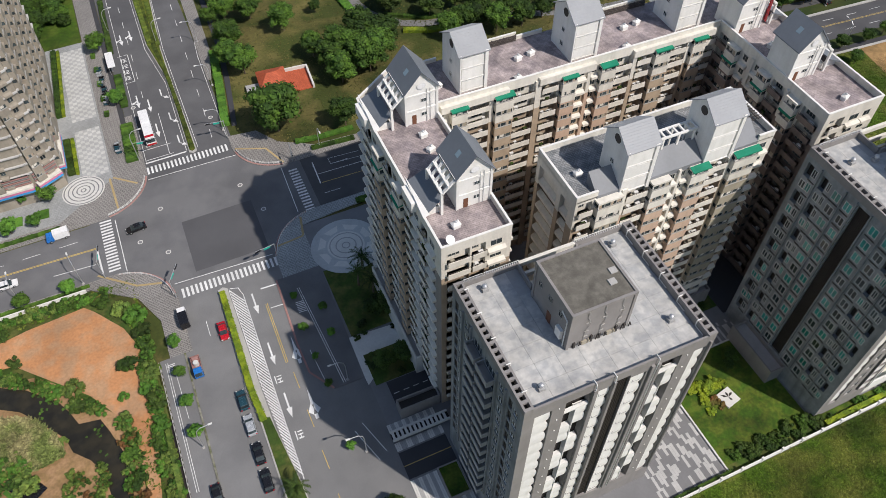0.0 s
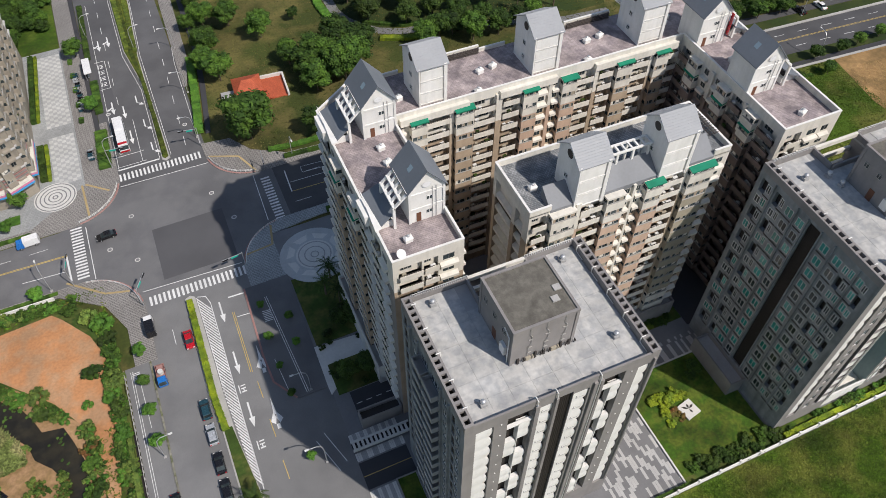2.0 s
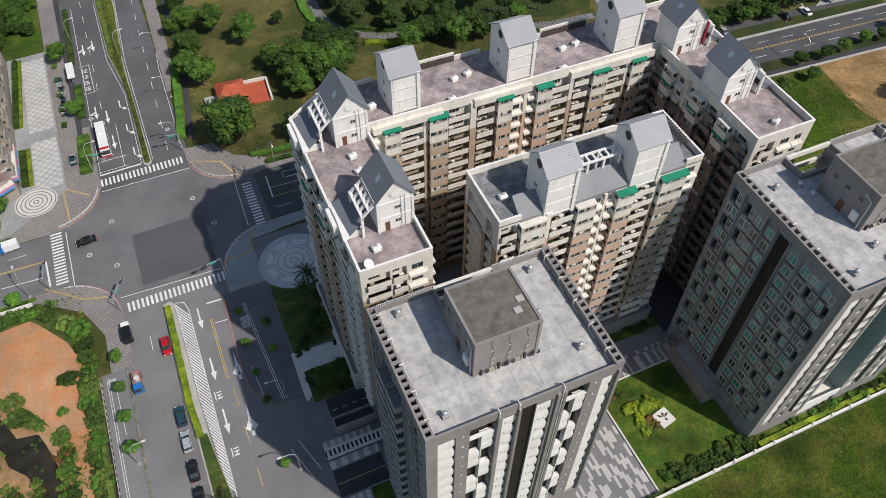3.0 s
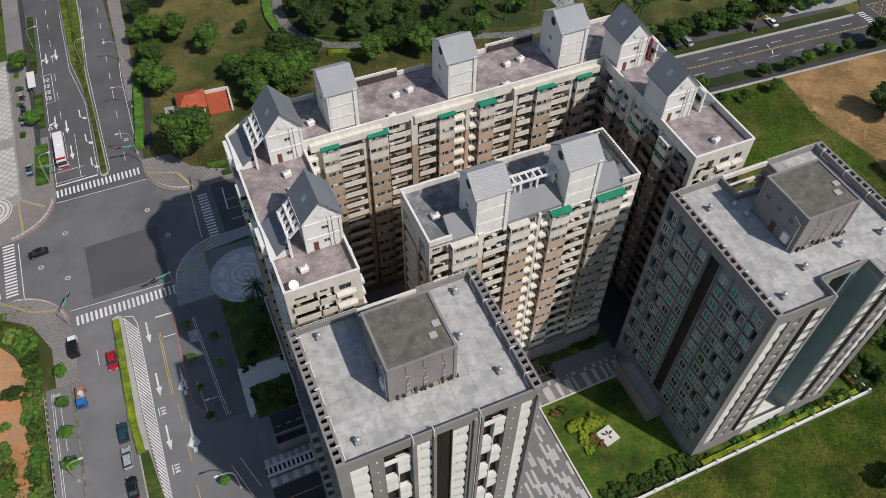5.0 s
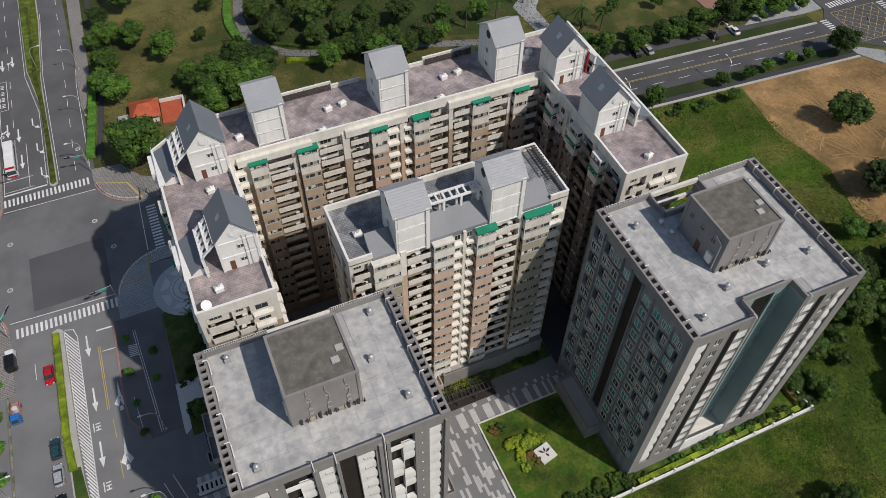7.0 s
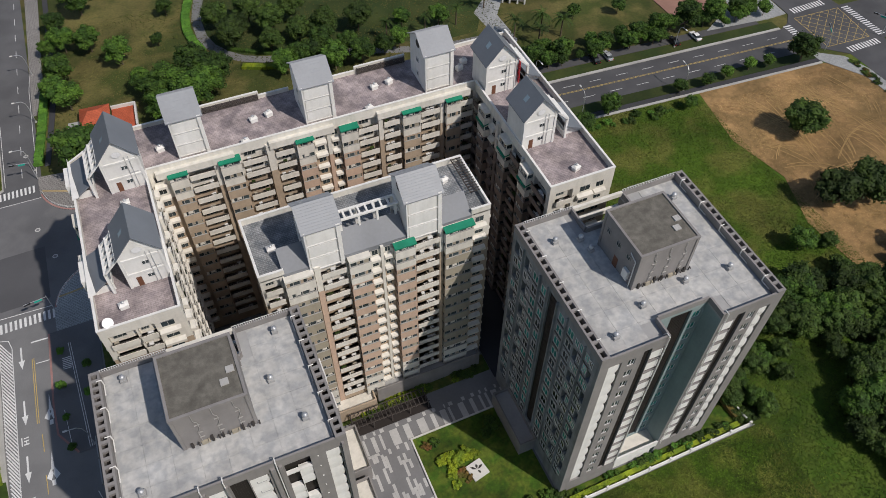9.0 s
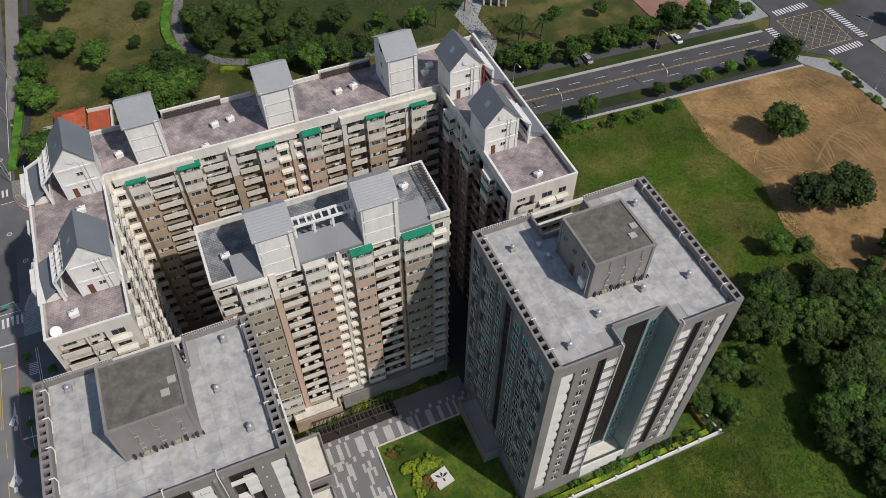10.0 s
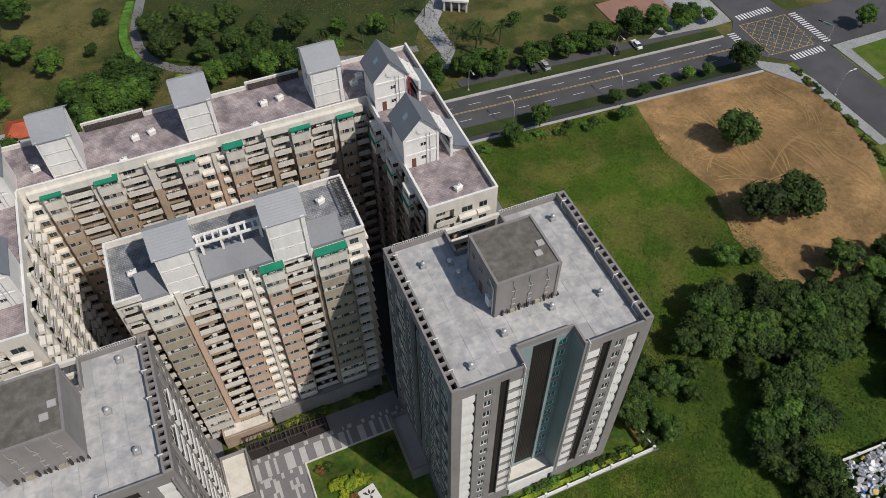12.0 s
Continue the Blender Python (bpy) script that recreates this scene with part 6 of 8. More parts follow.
def palm(x, y, r, h):
    e = thing("palm", x, y, gz(x, y), "palm tree with arching feathery fronds", "palm", "palms")
    b = MB()
    b.beam((0, 0, -0.2), (0.1, 0.1, h), 0.24, 0, 8, 0.17)
    b.obj("trunk", BARK, e)
    rnd = random.Random(int(x * 10))
    b = MB()
    for i in range(22):
        a, el = rnd.uniform(0, 6.28), rnd.uniform(-0.2, 1.0)
        p = Vector((0.1, 0.1, h))
        d = Vector((math.cos(a) * math.cos(el), math.sin(a) * math.cos(el), math.sin(el)))
        side = Vector((-math.sin(a), math.cos(a), 0))
        for s in range(7):
            q = p + d * r / 6.2
            d = (d + Vector((0, 0, -0.24))).normalized()
            for sg in (-1, 1):
                w = side * sg * r * (0.22 - 0.022 * s)
                for f in (0.0, 0.5):
                    m0 = p.lerp(q, f)
                    b.poly([m0, m0 + w + (q - p) * 0.55 + Vector((0, 0, -0.1)), m0 + (q - p) * 0.38])
            p = q
    b.obj("fronds", LEAF_DARK, e)


PARK_1 = [(-4.6, 116.8, 8.0), (11.8, 111.6, 4.7), (9.2, 159.4, 4.7), (13.2, 143.1, 4.2), (19.9, 139.7, 5.4), (27.7, 142.7, 6.4), (33.0, 138.6, 5.4), (25.5, 129.8, 6.7), (16.9, 128.5, 5.1), 
          (-6.5, 144.2, 5.0), (-7.2, 157.6, 4.9), (-5.3, 172.5, 4.6), (1.7, 169.6, 4.5), (-10.0, 171.8, 2.9), (40.4, 152.9, 5.3), (50.3, 146.3, 4.4), (56.8, 136.6, 4.3), (64.9, 131.0, 4.8), (72.7, 130.2, 4.3), (63.7, 139.6, 4.9), (79.9, 131.5, 3.5)]
PARK_2 = [(44.0, 158.1, 4.5), (53.1, 155.7, 5.0), (59.3, 147.9, 4.4), (66.5, 147.7, 5.3), (76.8, 146.1, 5.0), (51.1, 134.8, 4.2), (99.7, 138.6, 3.6), (-6.8, 183.4, 3.9), (21.9, 136.6, 5.9), (16.6, 136.0, 5.0), (1.1, 190.8, 6.2),
          (38.1, 165.3, 4.6), (89.2, 142.0, 3.5), (25.2, 179.2, 2.9), (20.3, 164.1, 2.2), (60.6, 136.1, 4.2), (70.7, 137.1, 3.7), (48.0, 165.0, 5.0), (60.0, 160.0, 5.0), (-9.6, 150.5, 4.2), (30, 134, 5.4), (85, 133, 3.6)]
for x, y, r in PARK_1 + PARK_2:
    tree(x, y, r, BIGD if y > 145 and x > 35 else BIG)
rnd0 = random.Random(21)
NE_TREES = [(146.3, 81.5, 2.3), (154.5, 80.8, 2.3), (161.1, 81.6, 2.1), (169.0, 81.7, 2.1), (174.8, 80.9, 2.1), (184.5, 79.0, 4.8), (124.2, 81.6, 3.6), (114.4, 78.0, 3.4), (144.7, 74.7, 2.1), (107.8, 113.1, 3.5), (124.4, 108.0, 3.9), (132.9, 104.6, 3.2), (144.3, 108.8, 2.5),
            (148.6, 106.7, 3.4), (155.7, 106.4, 4.1), (164.8, 106.0, 4.9), (173.5, 104.9, 4.4), (181.3, 105.0, 3.6), (189.6, 101.6, 2.6), (116.3, 109.1, 3.5), (227.8, 81.0, 3.8), (151.0, 121.2, 2.5), (137.7, 124.4, 2.4), (138, 107, 3.0)]
for i in range(34):
    xx = rnd0.uniform(104, 186)
    NE_TREES.append((xx, 110.4 - 0.09 * (xx - 104) + rnd0.uniform(-3.4, 3.5), rnd0.uniform(1.5, 3.2)))
for x, y, r in NE_TREES:
    tree(x, y, r, BIG if r > 2.6 else SMALL[:1], "leafy green street tree beside the road", group="street trees")
for x, y, r in ((164.0, 55.1, 6.0), (155.5, 33.3, 6.3), (162.6, 30.8, 6.4)):
    tree(x, y, r, BIGD, "dark dense tree standing in the mown field", 0.8)
rnd = random.Random(9)
spots = []
CLEAR = ([(115.8, -0.1), (123, -1.9), (121, -9.6), (110, -25), (99, -15), (107, -4.2)], [(139, -4.5), (155, -8), (145, -20.5), (130, -19)],
         [(127, 40), (142, 19), (131, 19.5), (120.5, 13), (114, 9), (106, 16)])


def inside(x, y, poly):
    hit = False
    for (xa, ya), (xb, yb) in zip(poly, poly[1:] + poly[:1]):
        if (ya > y) != (yb > y) and x < xa + (y - ya) * (xb - xa) / (yb - ya):
            hit = not hit
    return hit


for (xa, ya), (xb, yb), wd, n in (((123, 22), (176, -4), 7.5, 90), ((131, 8), (141, -32), 7, 62), ((105, 8), (117, -2), 3.8, 30), ((117, 16), (131, 8), 5, 34), ((150, -8), (185, -30), 12, 70), ((101, 6), (106, -4), 3, 14), ((92, -20), (97, -27), 3, 8), ((124.5, -9), (121, -30), 4.2, 34), ((166, 10), (200, 0), 8, 18), ((118, -28), (160, -44), 8, 18)):
    for i in range(n):
        f = rnd.random()
        x, y = xa + (xb - xa) * f + rnd.uniform(-wd, wd), ya + (yb - ya) * f + rnd.uniform(-wd, wd)
        r = rnd.uniform(2.0, 4.6)
        if x < 90 or any(inside(x, y, c) for c in CLEAR) or (126.5 < x < 150 and -36 < y < -18) or any((x - p) ** 2 + (y - q) ** 2 < 3.2 for p, q in spots):
            continue
        spots.append((x, y))
        tree(x, y, r if wd > 4 else 0.75 * r, (BIG if i % 6 == 0 else BIGD), "dense dark green tree of the scrub wood", 0.75, "wood")
SW_TREES = [(-41.9, 62.5, 1.6), (-42.1, 55.0, 1.5), (-42.0, 48.0, 1.6), (-41.8, 40.9, 1.7), (-69.5, 86.0, 2.0), (-59.9, 85.7, 2.0), (-41.0, 146.2, 2.3), (-42.5, 173.5, 3.4), (-65.0, 109.5, 2.0), (-70.6, 109.3, 2.5), (-61.2, 116.7, 2.8), (-66.8, 118.3, 2.0),
            (-16.9, 54.9, 1.2), (-11.8, 58.2, 1.1), (-16.5, 63.5, 1.0), (-12.2, 51.4, 1.0), (-16.3, 40.6, 1.0), (-16.7, 26.6, 1.1), (-16.8, 47.5, 0.9)]
for x, y, r in SW_TREES:
    tree(x, y, r, SMALL, "small clipped street tree in a square bed", 0.9, "street trees")
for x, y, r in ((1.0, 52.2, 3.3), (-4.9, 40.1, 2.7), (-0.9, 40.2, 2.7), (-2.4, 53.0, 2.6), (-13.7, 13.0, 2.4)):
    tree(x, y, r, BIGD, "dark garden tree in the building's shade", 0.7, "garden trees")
for x, y, r in ((-0.6, 64.9, 2.9), (-2.8, 61.2, 2.5), (-0.6, 58.1, 2.5), (-28.3, 22.5, 2.9)):
    palm(x, y, r, 4.5 if x > -10 else 3.2)
for x, y, r in ((125.9, 122.8, 3.6), (130.1, 118.2, 3.4), (117.5, 123.5, 3.4), (115.9, 141.2, 3.2), (94.4, 136.4, 2.4), (83.1, 138.7, 2.4), (104.5, 136.6, 2.4), (122, 117, 3.0)):
    palm(x, y, r, 6.0)
for i in range(40):
    tree(rnd.uniform(-66, -47.5), rnd.uniform(182, 212), rnd.uniform(2.0, 3.8), BIG, "dense dark shrubby tree on wild land", 0.5, "wild land trees")
CLAY_SIDE = [(-47.9, 73.3, 2.6), (-51.3, 61.9, 2.3), (-47.6, 58.7, 2.3), (-47.6, 51.4, 2.3), (-48.0, 46.0, 2.0), (-54.1, 79.6, 2.0), (-61.9, 60.6, 2.3), (-61.6, 56.1, 1.8), (-65.2, 61.7, 1.7), (-47.4, 64.8, 2.2), (-68.0, 82.7, 2.2), (-49.2, 42.4, 1.5), (-53.3, 54.9, 1.2), (-53.9, 42.1, 1.9),
             (-72.3, 44.1, 2.6), (-72.6, 71.8, 1.7), (-49.1, 37.5, 1.5), (-53.8, 36.2, 2.1), (-50.5, 76.2, 2.2), (-47.4, 68.9, 2.2), (-58, 82, 1.7), (-62, 82.3, 1.6), (-65.3, 50.2, 1.0), (-74, 79.5, 1.7), (-48.5, 55, 2.0)]
for i, (x, y, r) in enumerate(CLAY_SIDE):
    bush(x, y, r, (LEAF_BRIGHT, LEAF, REED, LEAF_DARK)[i % 4], "wild green shrub at the edge of the clay lot")
wild = []
for i in range(260):
    k = i % 4
    if k < 2:
        x, y = rnd.uniform(-49.2, -46.8), rnd.uniform(24, 74)
    elif k == 2:
        x, y = rnd.uniform(-76, -53), rnd.uniform(81.5, 83.6)
    else:
        f = rnd.random()
        x, y = -76 + 18 * f + rnd.uniform(-0.6, 0.6), 69.6 - 16 * f + rnd.uniform(-0.8, 1.8)
    wild.append((x, y, rnd.uniform(0.6, 1.5), rnd.randrange(3)))
for i in range(70):
    f = rnd.random()
    x, y = -54.2 + rnd.uniform(-0.8, 1.8), 51 - 30 * f
    wild.append((x, y, rnd.uniform(0.6, 1.6), rnd.randrange(4)))
for i in range(60):
    wild.append((rnd.uniform(-66, -58.5), rnd.uniform(33, 43), rnd.uniform(0.5, 1.3), rnd.choice((0, 0, 2, 3))))
for i in range(34):
    wild.append((rnd.uniform(-78, -71), rnd.uniform(44, 52), rnd.uniform(0.8, 1.7), rnd.choice((0, 1, 2))))
light = [crown_mesh(91 + i, 7, 34, 0.16, 0.7, LEAF, 0.7) for i in range(3)]
b = MB()
for i, (x, y, r, k) in enumerate(wild):
    me = light[i % 3]
    n, ca, sa = len(b.v), math.cos(i * 1.3) * r, math.sin(i * 1.3) * r
    z = gz(x, y) + 0.3 * r
    b.v += [(x + ca * v.co.x - sa * v.co.y, y + sa * v.co.x + ca * v.co.y, z + r * v.co.z) for v in me.vertices]
    b.f += [tuple(n + q for q in p.vertices) for p in me.polygons]
    b.m += [k] * len(me.polygons)
tagged(b.obj("wild_growth", [REED, LEAF_BRIGHT, LEAF, LEAF_RUST]), "tall wild green shrubs and reeds by the pond", "plants", kind="stuff")
b = MB()
for i in range(46):
    f = rnd.random()
    x, y = -57.8 - 4.5 * f * rnd.random(), 51 - 12 * rnd.random()
    if f < 0.4:
        x, y = rnd.uniform(-69, -63), rnd.uniform(57, 63)
    b.poly([(x + rnd.uniform(0.12, 0.5) * math.cos(a), y + rnd.uniform(0.12, 0.5) * math.sin(a), gz(x, y) + 0.08) for a in (0, 1, 2, 3, 4, 5)])
tagged(b.obj("pond_weed", LEAF), "floating green pond weed", "plants", kind="stuff")


def hedge(name, line, w, h, m, label, z=0.15):
    """A clipped hedge: leafy blades over a boxy core."""
    r = random.Random(len(name) + int(line[0][1]))
    b = MB()
    for (x0, y0), (x1, y1) in zip(line, line[1:]):
        d = Vector((x1 - x0, y1 - y0))
        ln = d.length
        d.normalize()
        n = Vector((-d.y, d.x))
        segs = max(2, int(ln / 0.8))
        for i in range(segs):
            f0, f1 = ln * i / segs, ln * (i + 1) / segs
            ww, hh = w / 2 * r.uniform(0.82, 1.0), h * r.uniform(0.82, 1.0)
            q = [(x0 + d.x * f + n.x * s, y0 + d.y * f + n.y * s) for f, s in ((f0, -ww), (f1, -ww), (f1, ww), (f0, ww))]
            b.prism(q, z, z + hh, 0, True, False)
        for i in range(int(ln * (w + 2 * h) * 7)):
            f, s = r.uniform(0, ln), r.uniform(-1, 1)
            side = r.random() < 0.3
            px = Vector((x0, y0)) + d * f + n * (s * w / 2 if not side else math.copysign(w / 2, s))
            pz = gz(px.x, px.y) + z + (h if not side else r.uniform(0.1, h))
            t = Vector((r.uniform(-1, 1), r.uniform(-1, 1), r.uniform(-0.5, 0.5))).normalized() * r.uniform(0.1, 0.24)
            u = Vector((r.uniform(-1, 1), r.uniform(-1, 1), r.uniform(-0.3, 0.9))).normalized() * r.uniform(0.07, 0.15)
            c = Vector((px.x, px.y, pz))
            b.poly([c - t, c - u, c + t, c + u])
    return tagged(b.obj(name, m), label, "hedge", "hedges")


MOSSY = mat("median_foliage", (0.10, 0.128, 0.018), 0.85, 0.3, 0.25, 1.2, 0.0, (0.068, 0.10, 0.016), isl=0.35)
LIME = "clipped lime-green hedge"
hedge("hedge", [(-30.1, 71.6), (-30.4, 46), (-29.9, 38.6)], 1.35, 0.8, LEAF_LIME, LIME + " on the road median")
hedge("hedge", [(-26.4, 120), (-26.3, 137), (-26.5, 152), (-27.4, 168), (-27.2, 205)], 1.1, 0.5, MOSSY, "low shaggy grass and shrub planting on the road median")
hedge("hedge", [(-28.3, 170), (-28.4, 205)], 1.5, 0.45, MOSSY, "low shaggy green shrub planting on the road median", 0.3)
hedge("hedge", [(-26.2, 168), (-25.2, 205)], 1.2, 0.45, MOSSY, "olive-green shrub planting on the road median", 0.3)
hedge("hedge", [(-16.6, 124.5), (-16.2, 128), (-14.1, 143), (-12.5, 158)], 2.3, 0.8, LEAF_BRIGHT, "clipped bright green hedge beside the cycle track")
hedge("hedge", [(1, 106.5), (12, 105.6)], 1.2, 0.8, LEAF, "clipped green hedge at the street corner")
hedge("hedge", [(-2, 110.6), (4, 109.6), (13, 109.4)], 1.5, 0.7, LEAF_BRIGHT, "clipped green hedge along the park")
hedge("hedge", [(5, 84.6), (14, 84.2)], 1.6, 0.7, LEAF, "clipped green hedge at the street corner")
hedge("hedge", [(-40.9, 121.5), (-40.2, 136.5)], 3.2, 0.7, LEAF, "clipped green hedge bed beside the avenue")
hedge("hedge", [(-39.5, 144), (-39.2, 159)], 2.2, 0.5, LEAF, "green shrub bed beside the avenue")
hedge("hedge", [(-39.4, 170), (-38.6, 200)], 1.6, 0.5, LEAF_DARK, "green shrub bed beside the avenue")
for y in (142, 149, 156, 163, 170):
    hedge("hedge", [(-44.4, y), (-44.2, y + 2)], 1.2, 0.7, LEAF, "short clipped hedge in a paved bed")
hedge("hedge", [(-54.1, 122.7), (-53.9, 136.8)], 0.9, 0.7, LEAF_LIME, LIME + " edging the shop beds")
hedge("hedge", [(-55.4, 123), (-55.2, 136.5)], 1.6, 1.2, LEAF_DARK, "dark green shrubs in the shop beds")
hedge("hedge", [(-54.9, 147), (-53.4, 178)], 0.8, 0.7, LEAF_LIME, LIME + " edging the shop beds")
hedge("hedge", [(-56.0, 147), (-54.6, 178)], 1.4, 1.2, LEAF, "green shrubs in the shop beds")
for xx in (-62, -68, -74):
    hedge("hedge", [(xx - 3.4, 112.5), (xx, 112.3)], 3.0, 0.4, LEAF_BRIGHT, "low green planting bed in front of the shops")
hedge("hedge", [(-82, 106.2), (-60, 106.0)], 1.0, 0.6, LEAF, "clipped green hedge along the side street")
hedge("hedge", [(-75, 85.8), (-56, 85.8)], 0.8, 0.4, LEAF, "low green planting strip along the side street")
hedge("hedge", [(-46.9, 44), (-47.0, 20)], 1.0, 0.9, REED, "tall reeds along the drain channel")
hedge("hedge", [(64, -5.4), (100, -5.2)], 1.0, 0.6, LEAF_LIME, LIME + " inside the white fence")
hedge("hedge", [(30, -6.0), (43, -5.9)], 0.9, 0.7, LEAF, "green hedge inside the white fence")
hedge("hedge", [(100.4, -4), (100.0, 6)], 1.1, 1.0, LEAF_RUST, "rust-coloured hedge at the lawn's end")
for x, y, r, m in ((46.4, 10.6, 1.5, LEAF_LIME), (48.2, 9.8, 1.9, LEAF_LIME), (50.4, 9.9, 1.7, LEAF_LIME), (52.0, 9.2, 1.2, LEAF_LIME), (47.0, 7.4, 1.3, LEAF_LIME), (46.8, 5.2, 1.0, LEAF_LIME), (48.6, 7.0, 1.2, LEAF_RUST), (49.2, 5.6, 1.0, LEAF_RUST),
                   (44.4, 14.2, 1.1, LEAF_RUST), (46.2, 14.3, 1.1, LEAF), (57.5, 13.5, 1.8, LEAF), (56.0, 12.2, 1.2, LEAF)):
    bush(x, y, r, m, {"foliage_lime": "bright lime-green garden shrub", "foliage_rust": "rust-brown shrub in the garden"}.get(m.name, "dark green garden shrub"), 0.1, 0.55)
for i in range(34):
    bush(rnd.uniform(44, 64), rnd.uniform(-5.6, -2.6), rnd.uniform(0.7, 1.4), rnd.choice((LEAF_DARK, LEAF, LEAF_DARK)), "dark green shrub inside the fence", 0.1)
for i in range(30):
    bush(rnd.uniform(65, 100), rnd.uniform(-5.6, -3.6), rnd.uniform(0.6, 1.3), rnd.choice((LEAF_DARK, LEAF, LEAF_BRIGHT)), "dark green shrub inside the fence", 0.1)
for i in range(20):
    bush(rnd.uniform(34, 60), rnd.uniform(24.8, 26.4), rnd.uniform(0.6, 1.2), rnd.choice((LEAF_DARK, LEAF, LEAF_LIME)), "green shrub in the court bed", 0.1)
for x, y, r in ((36.2, 25.6, 1.3), (38.4, 26.0, 1.1), (41.6, 25.8, 1.2), (44.0, 26.1, 1.5), (46.2, 25.8, 1.2), (48.4, 26.2, 0.9)):
    bush(x, y, r, LEAF_LIME, "bright lime-green shrub in the court bed", 0.1, 0.6)
for i in range(16):
    bush(rnd.uniform(101, 106), rnd.uniform(-6, 8), rnd.uniform(0.8, 2.0), LEAF_DARK, "dark wild shrub in the meadow")
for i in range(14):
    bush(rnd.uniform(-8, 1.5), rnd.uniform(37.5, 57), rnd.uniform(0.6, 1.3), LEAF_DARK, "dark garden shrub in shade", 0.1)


def tufts(name, n, area, m, size, label, keep=None, base=-0.06):
    r = random.Random(n)
    b = MB()
    x0, x1, y0, y1 = area
    for i in range(n):
        x, y = r.uniform(x0, x1), r.uniform(y0, y1)
        if keep and not keep(x, y):
            continue
        z = gz(x, y) + base
        s = size * r.uniform(0.5, 1.3)
        for k in range(2):
            a = r.uniform(0, 6.28)
            c, d = math.cos(a) * s * 0.5, math.sin(a) * s * 0.5
            lx, ly = r.uniform(-s, s), r.uniform(-s, s)
            b.poly([(x - c, y - d, z), (x + c, y + d, z), (x + c * 0.4 + lx, y + d * 0.4 + ly, z + s * 0.5)])
    tagged(b.obj(name, m), label, "grass", kind="stuff")


TUFT = mat("long_grass", (0.062, 0.112, 0.009), 0.9, 0.42, 0.07, 0.8, 0.0, (0.135, 0.152, 0.028), isl=0.4)
TUFT_DRY = mat("long_dry_grass", (0.088, 0.152, 0.014), 0.9, 0.25, 0.05, 0.8, 0.0, (0.165, 0.18, 0.04), isl=0.28)
tufts("long_grass", 62000, (28, 105, -34, -6.9), TUFT, 0.33, "long green and yellow grass blades")
tufts("long_grass", 50000, (103.5, 150, 8, 82), TUFT_DRY, 0.38, "long green and yellow grass blades")
tufts("long_grass", 36000, (93, 158, -34, 15), mat("deep_grass", (0.052, 0.105, 0.008), 0.9, 0.38, 0.08, 0.8, 0.0, (0.09, 0.132, 0.016), isl=0.4), 0.33, "long lush green grass blades", lambda x, y: x > 103.5 or y < -7)
tufts("lawn_grass", 7000, (43, 62, -4.4, 16.4), mat("lawn_blades", (0.06, 0.12, 0.010), 0.9, 0.35, 0.2, 1.0, 0.0, (0.10, 0.145, 0.018), isl=0.4), 0.28, "short lawn grass blades", lambda x, y: (x - 51.3) ** 2 + (y - 6.3) ** 2 > 5)
tufts("park_grass_blades", 22000, (-12, 120, 110, 185), mat("park_blades", (0.068, 0.085, 0.017), 0.9, 0.3, 0.06, 1.0, 0.0, (0.12, 0.108, 0.036), isl=0.25), 0.34, "park grass blades")
MOUND = [(-80, 62.1), (-70.2, 57.6), (-66.2, 51.5), (-65.3, 47.2), (-70.3, 46.4), (-80, 51)]
tufts("mound_grass", 9000, (-80, -65.5, 46, 62), mat("mound_blades", (0.13, 0.165, 0.045), 0.9, 0.35, 0.1, 1.0, 0.0, (0.24, 0.22, 0.10), isl=0.5), 0.8, "pale grass of the mound", lambda x, y: inside(x, y, MOUND), 0.28)
tufts("bank_grass", 6000, (-82, -46.8, 15, 84), TUFT, 0.7, "long grass of the banks", lambda x, y: (x > -53 and y < 48) or y > 80.5 or (x > -49.3))
STUBBLE = [(150.6, 74), (148.4, 60), (151.5, 44), (147, 30), (148, 17), (158, 10), (172, 10), (186, 27), (193, 40), (197, 66), (196, 74)]
tufts("straw_stubble", 42000, (147, 197, 9, 75), mat("straw_blades", (0.38, 0.25, 0.115), 0.95, 0.32, 0.055, 0.9, 0.0, (0.25, 0.168, 0.073), isl=0.22), 0.34, "rough straw stubble of the mown field", lambda x, y: inside(x, y, STUBBLE))
for i in range(46):
    f = rnd.random()
    bush(197.6 - 8.0 * max(0, 0.55 - f) + rnd.uniform(-0.8, 0.8), 30 + 43 * f, rnd.uniform(0.5, 1.3), rnd.choice((REED, LEAF_DARK, LEAF_RUST, REED)), "weedy shrub at the edge of the mown field")
for i in range(22):
    f = rnd.random()
    bush(104 + 44 * f, 81 - 4.2 * f + rnd.uniform(-2.5, 0.4), rnd.uniform(0.6, 1.5), rnd.choice((LEAF_BRIGHT, LEAF, LEAF_DARK)), "green shrub along the meadow's edge")
hedge("park_hedge", [(34.2, 188), (30.4, 176), (29.4, 168), (30.0, 161.5), (31.6, 155.5)], 2.6, 1.0, LEAF_BRIGHT, "clipped green hedge beside the park path", -0.1)
hedge("park_hedge", [(40.6, 143.2), (47, 140), (54, 138.6)], 1.9, 1.0, LEAF_LIME, "clipped lime-green hedge beside the park path", -0.1)
hedge("park_hedge", [(38.6, 153.4), (48.7, 146.4), (61.5, 143.4)], 1.2, 0.9, LEAF, "clipped green hedge beside the park path", -0.1)
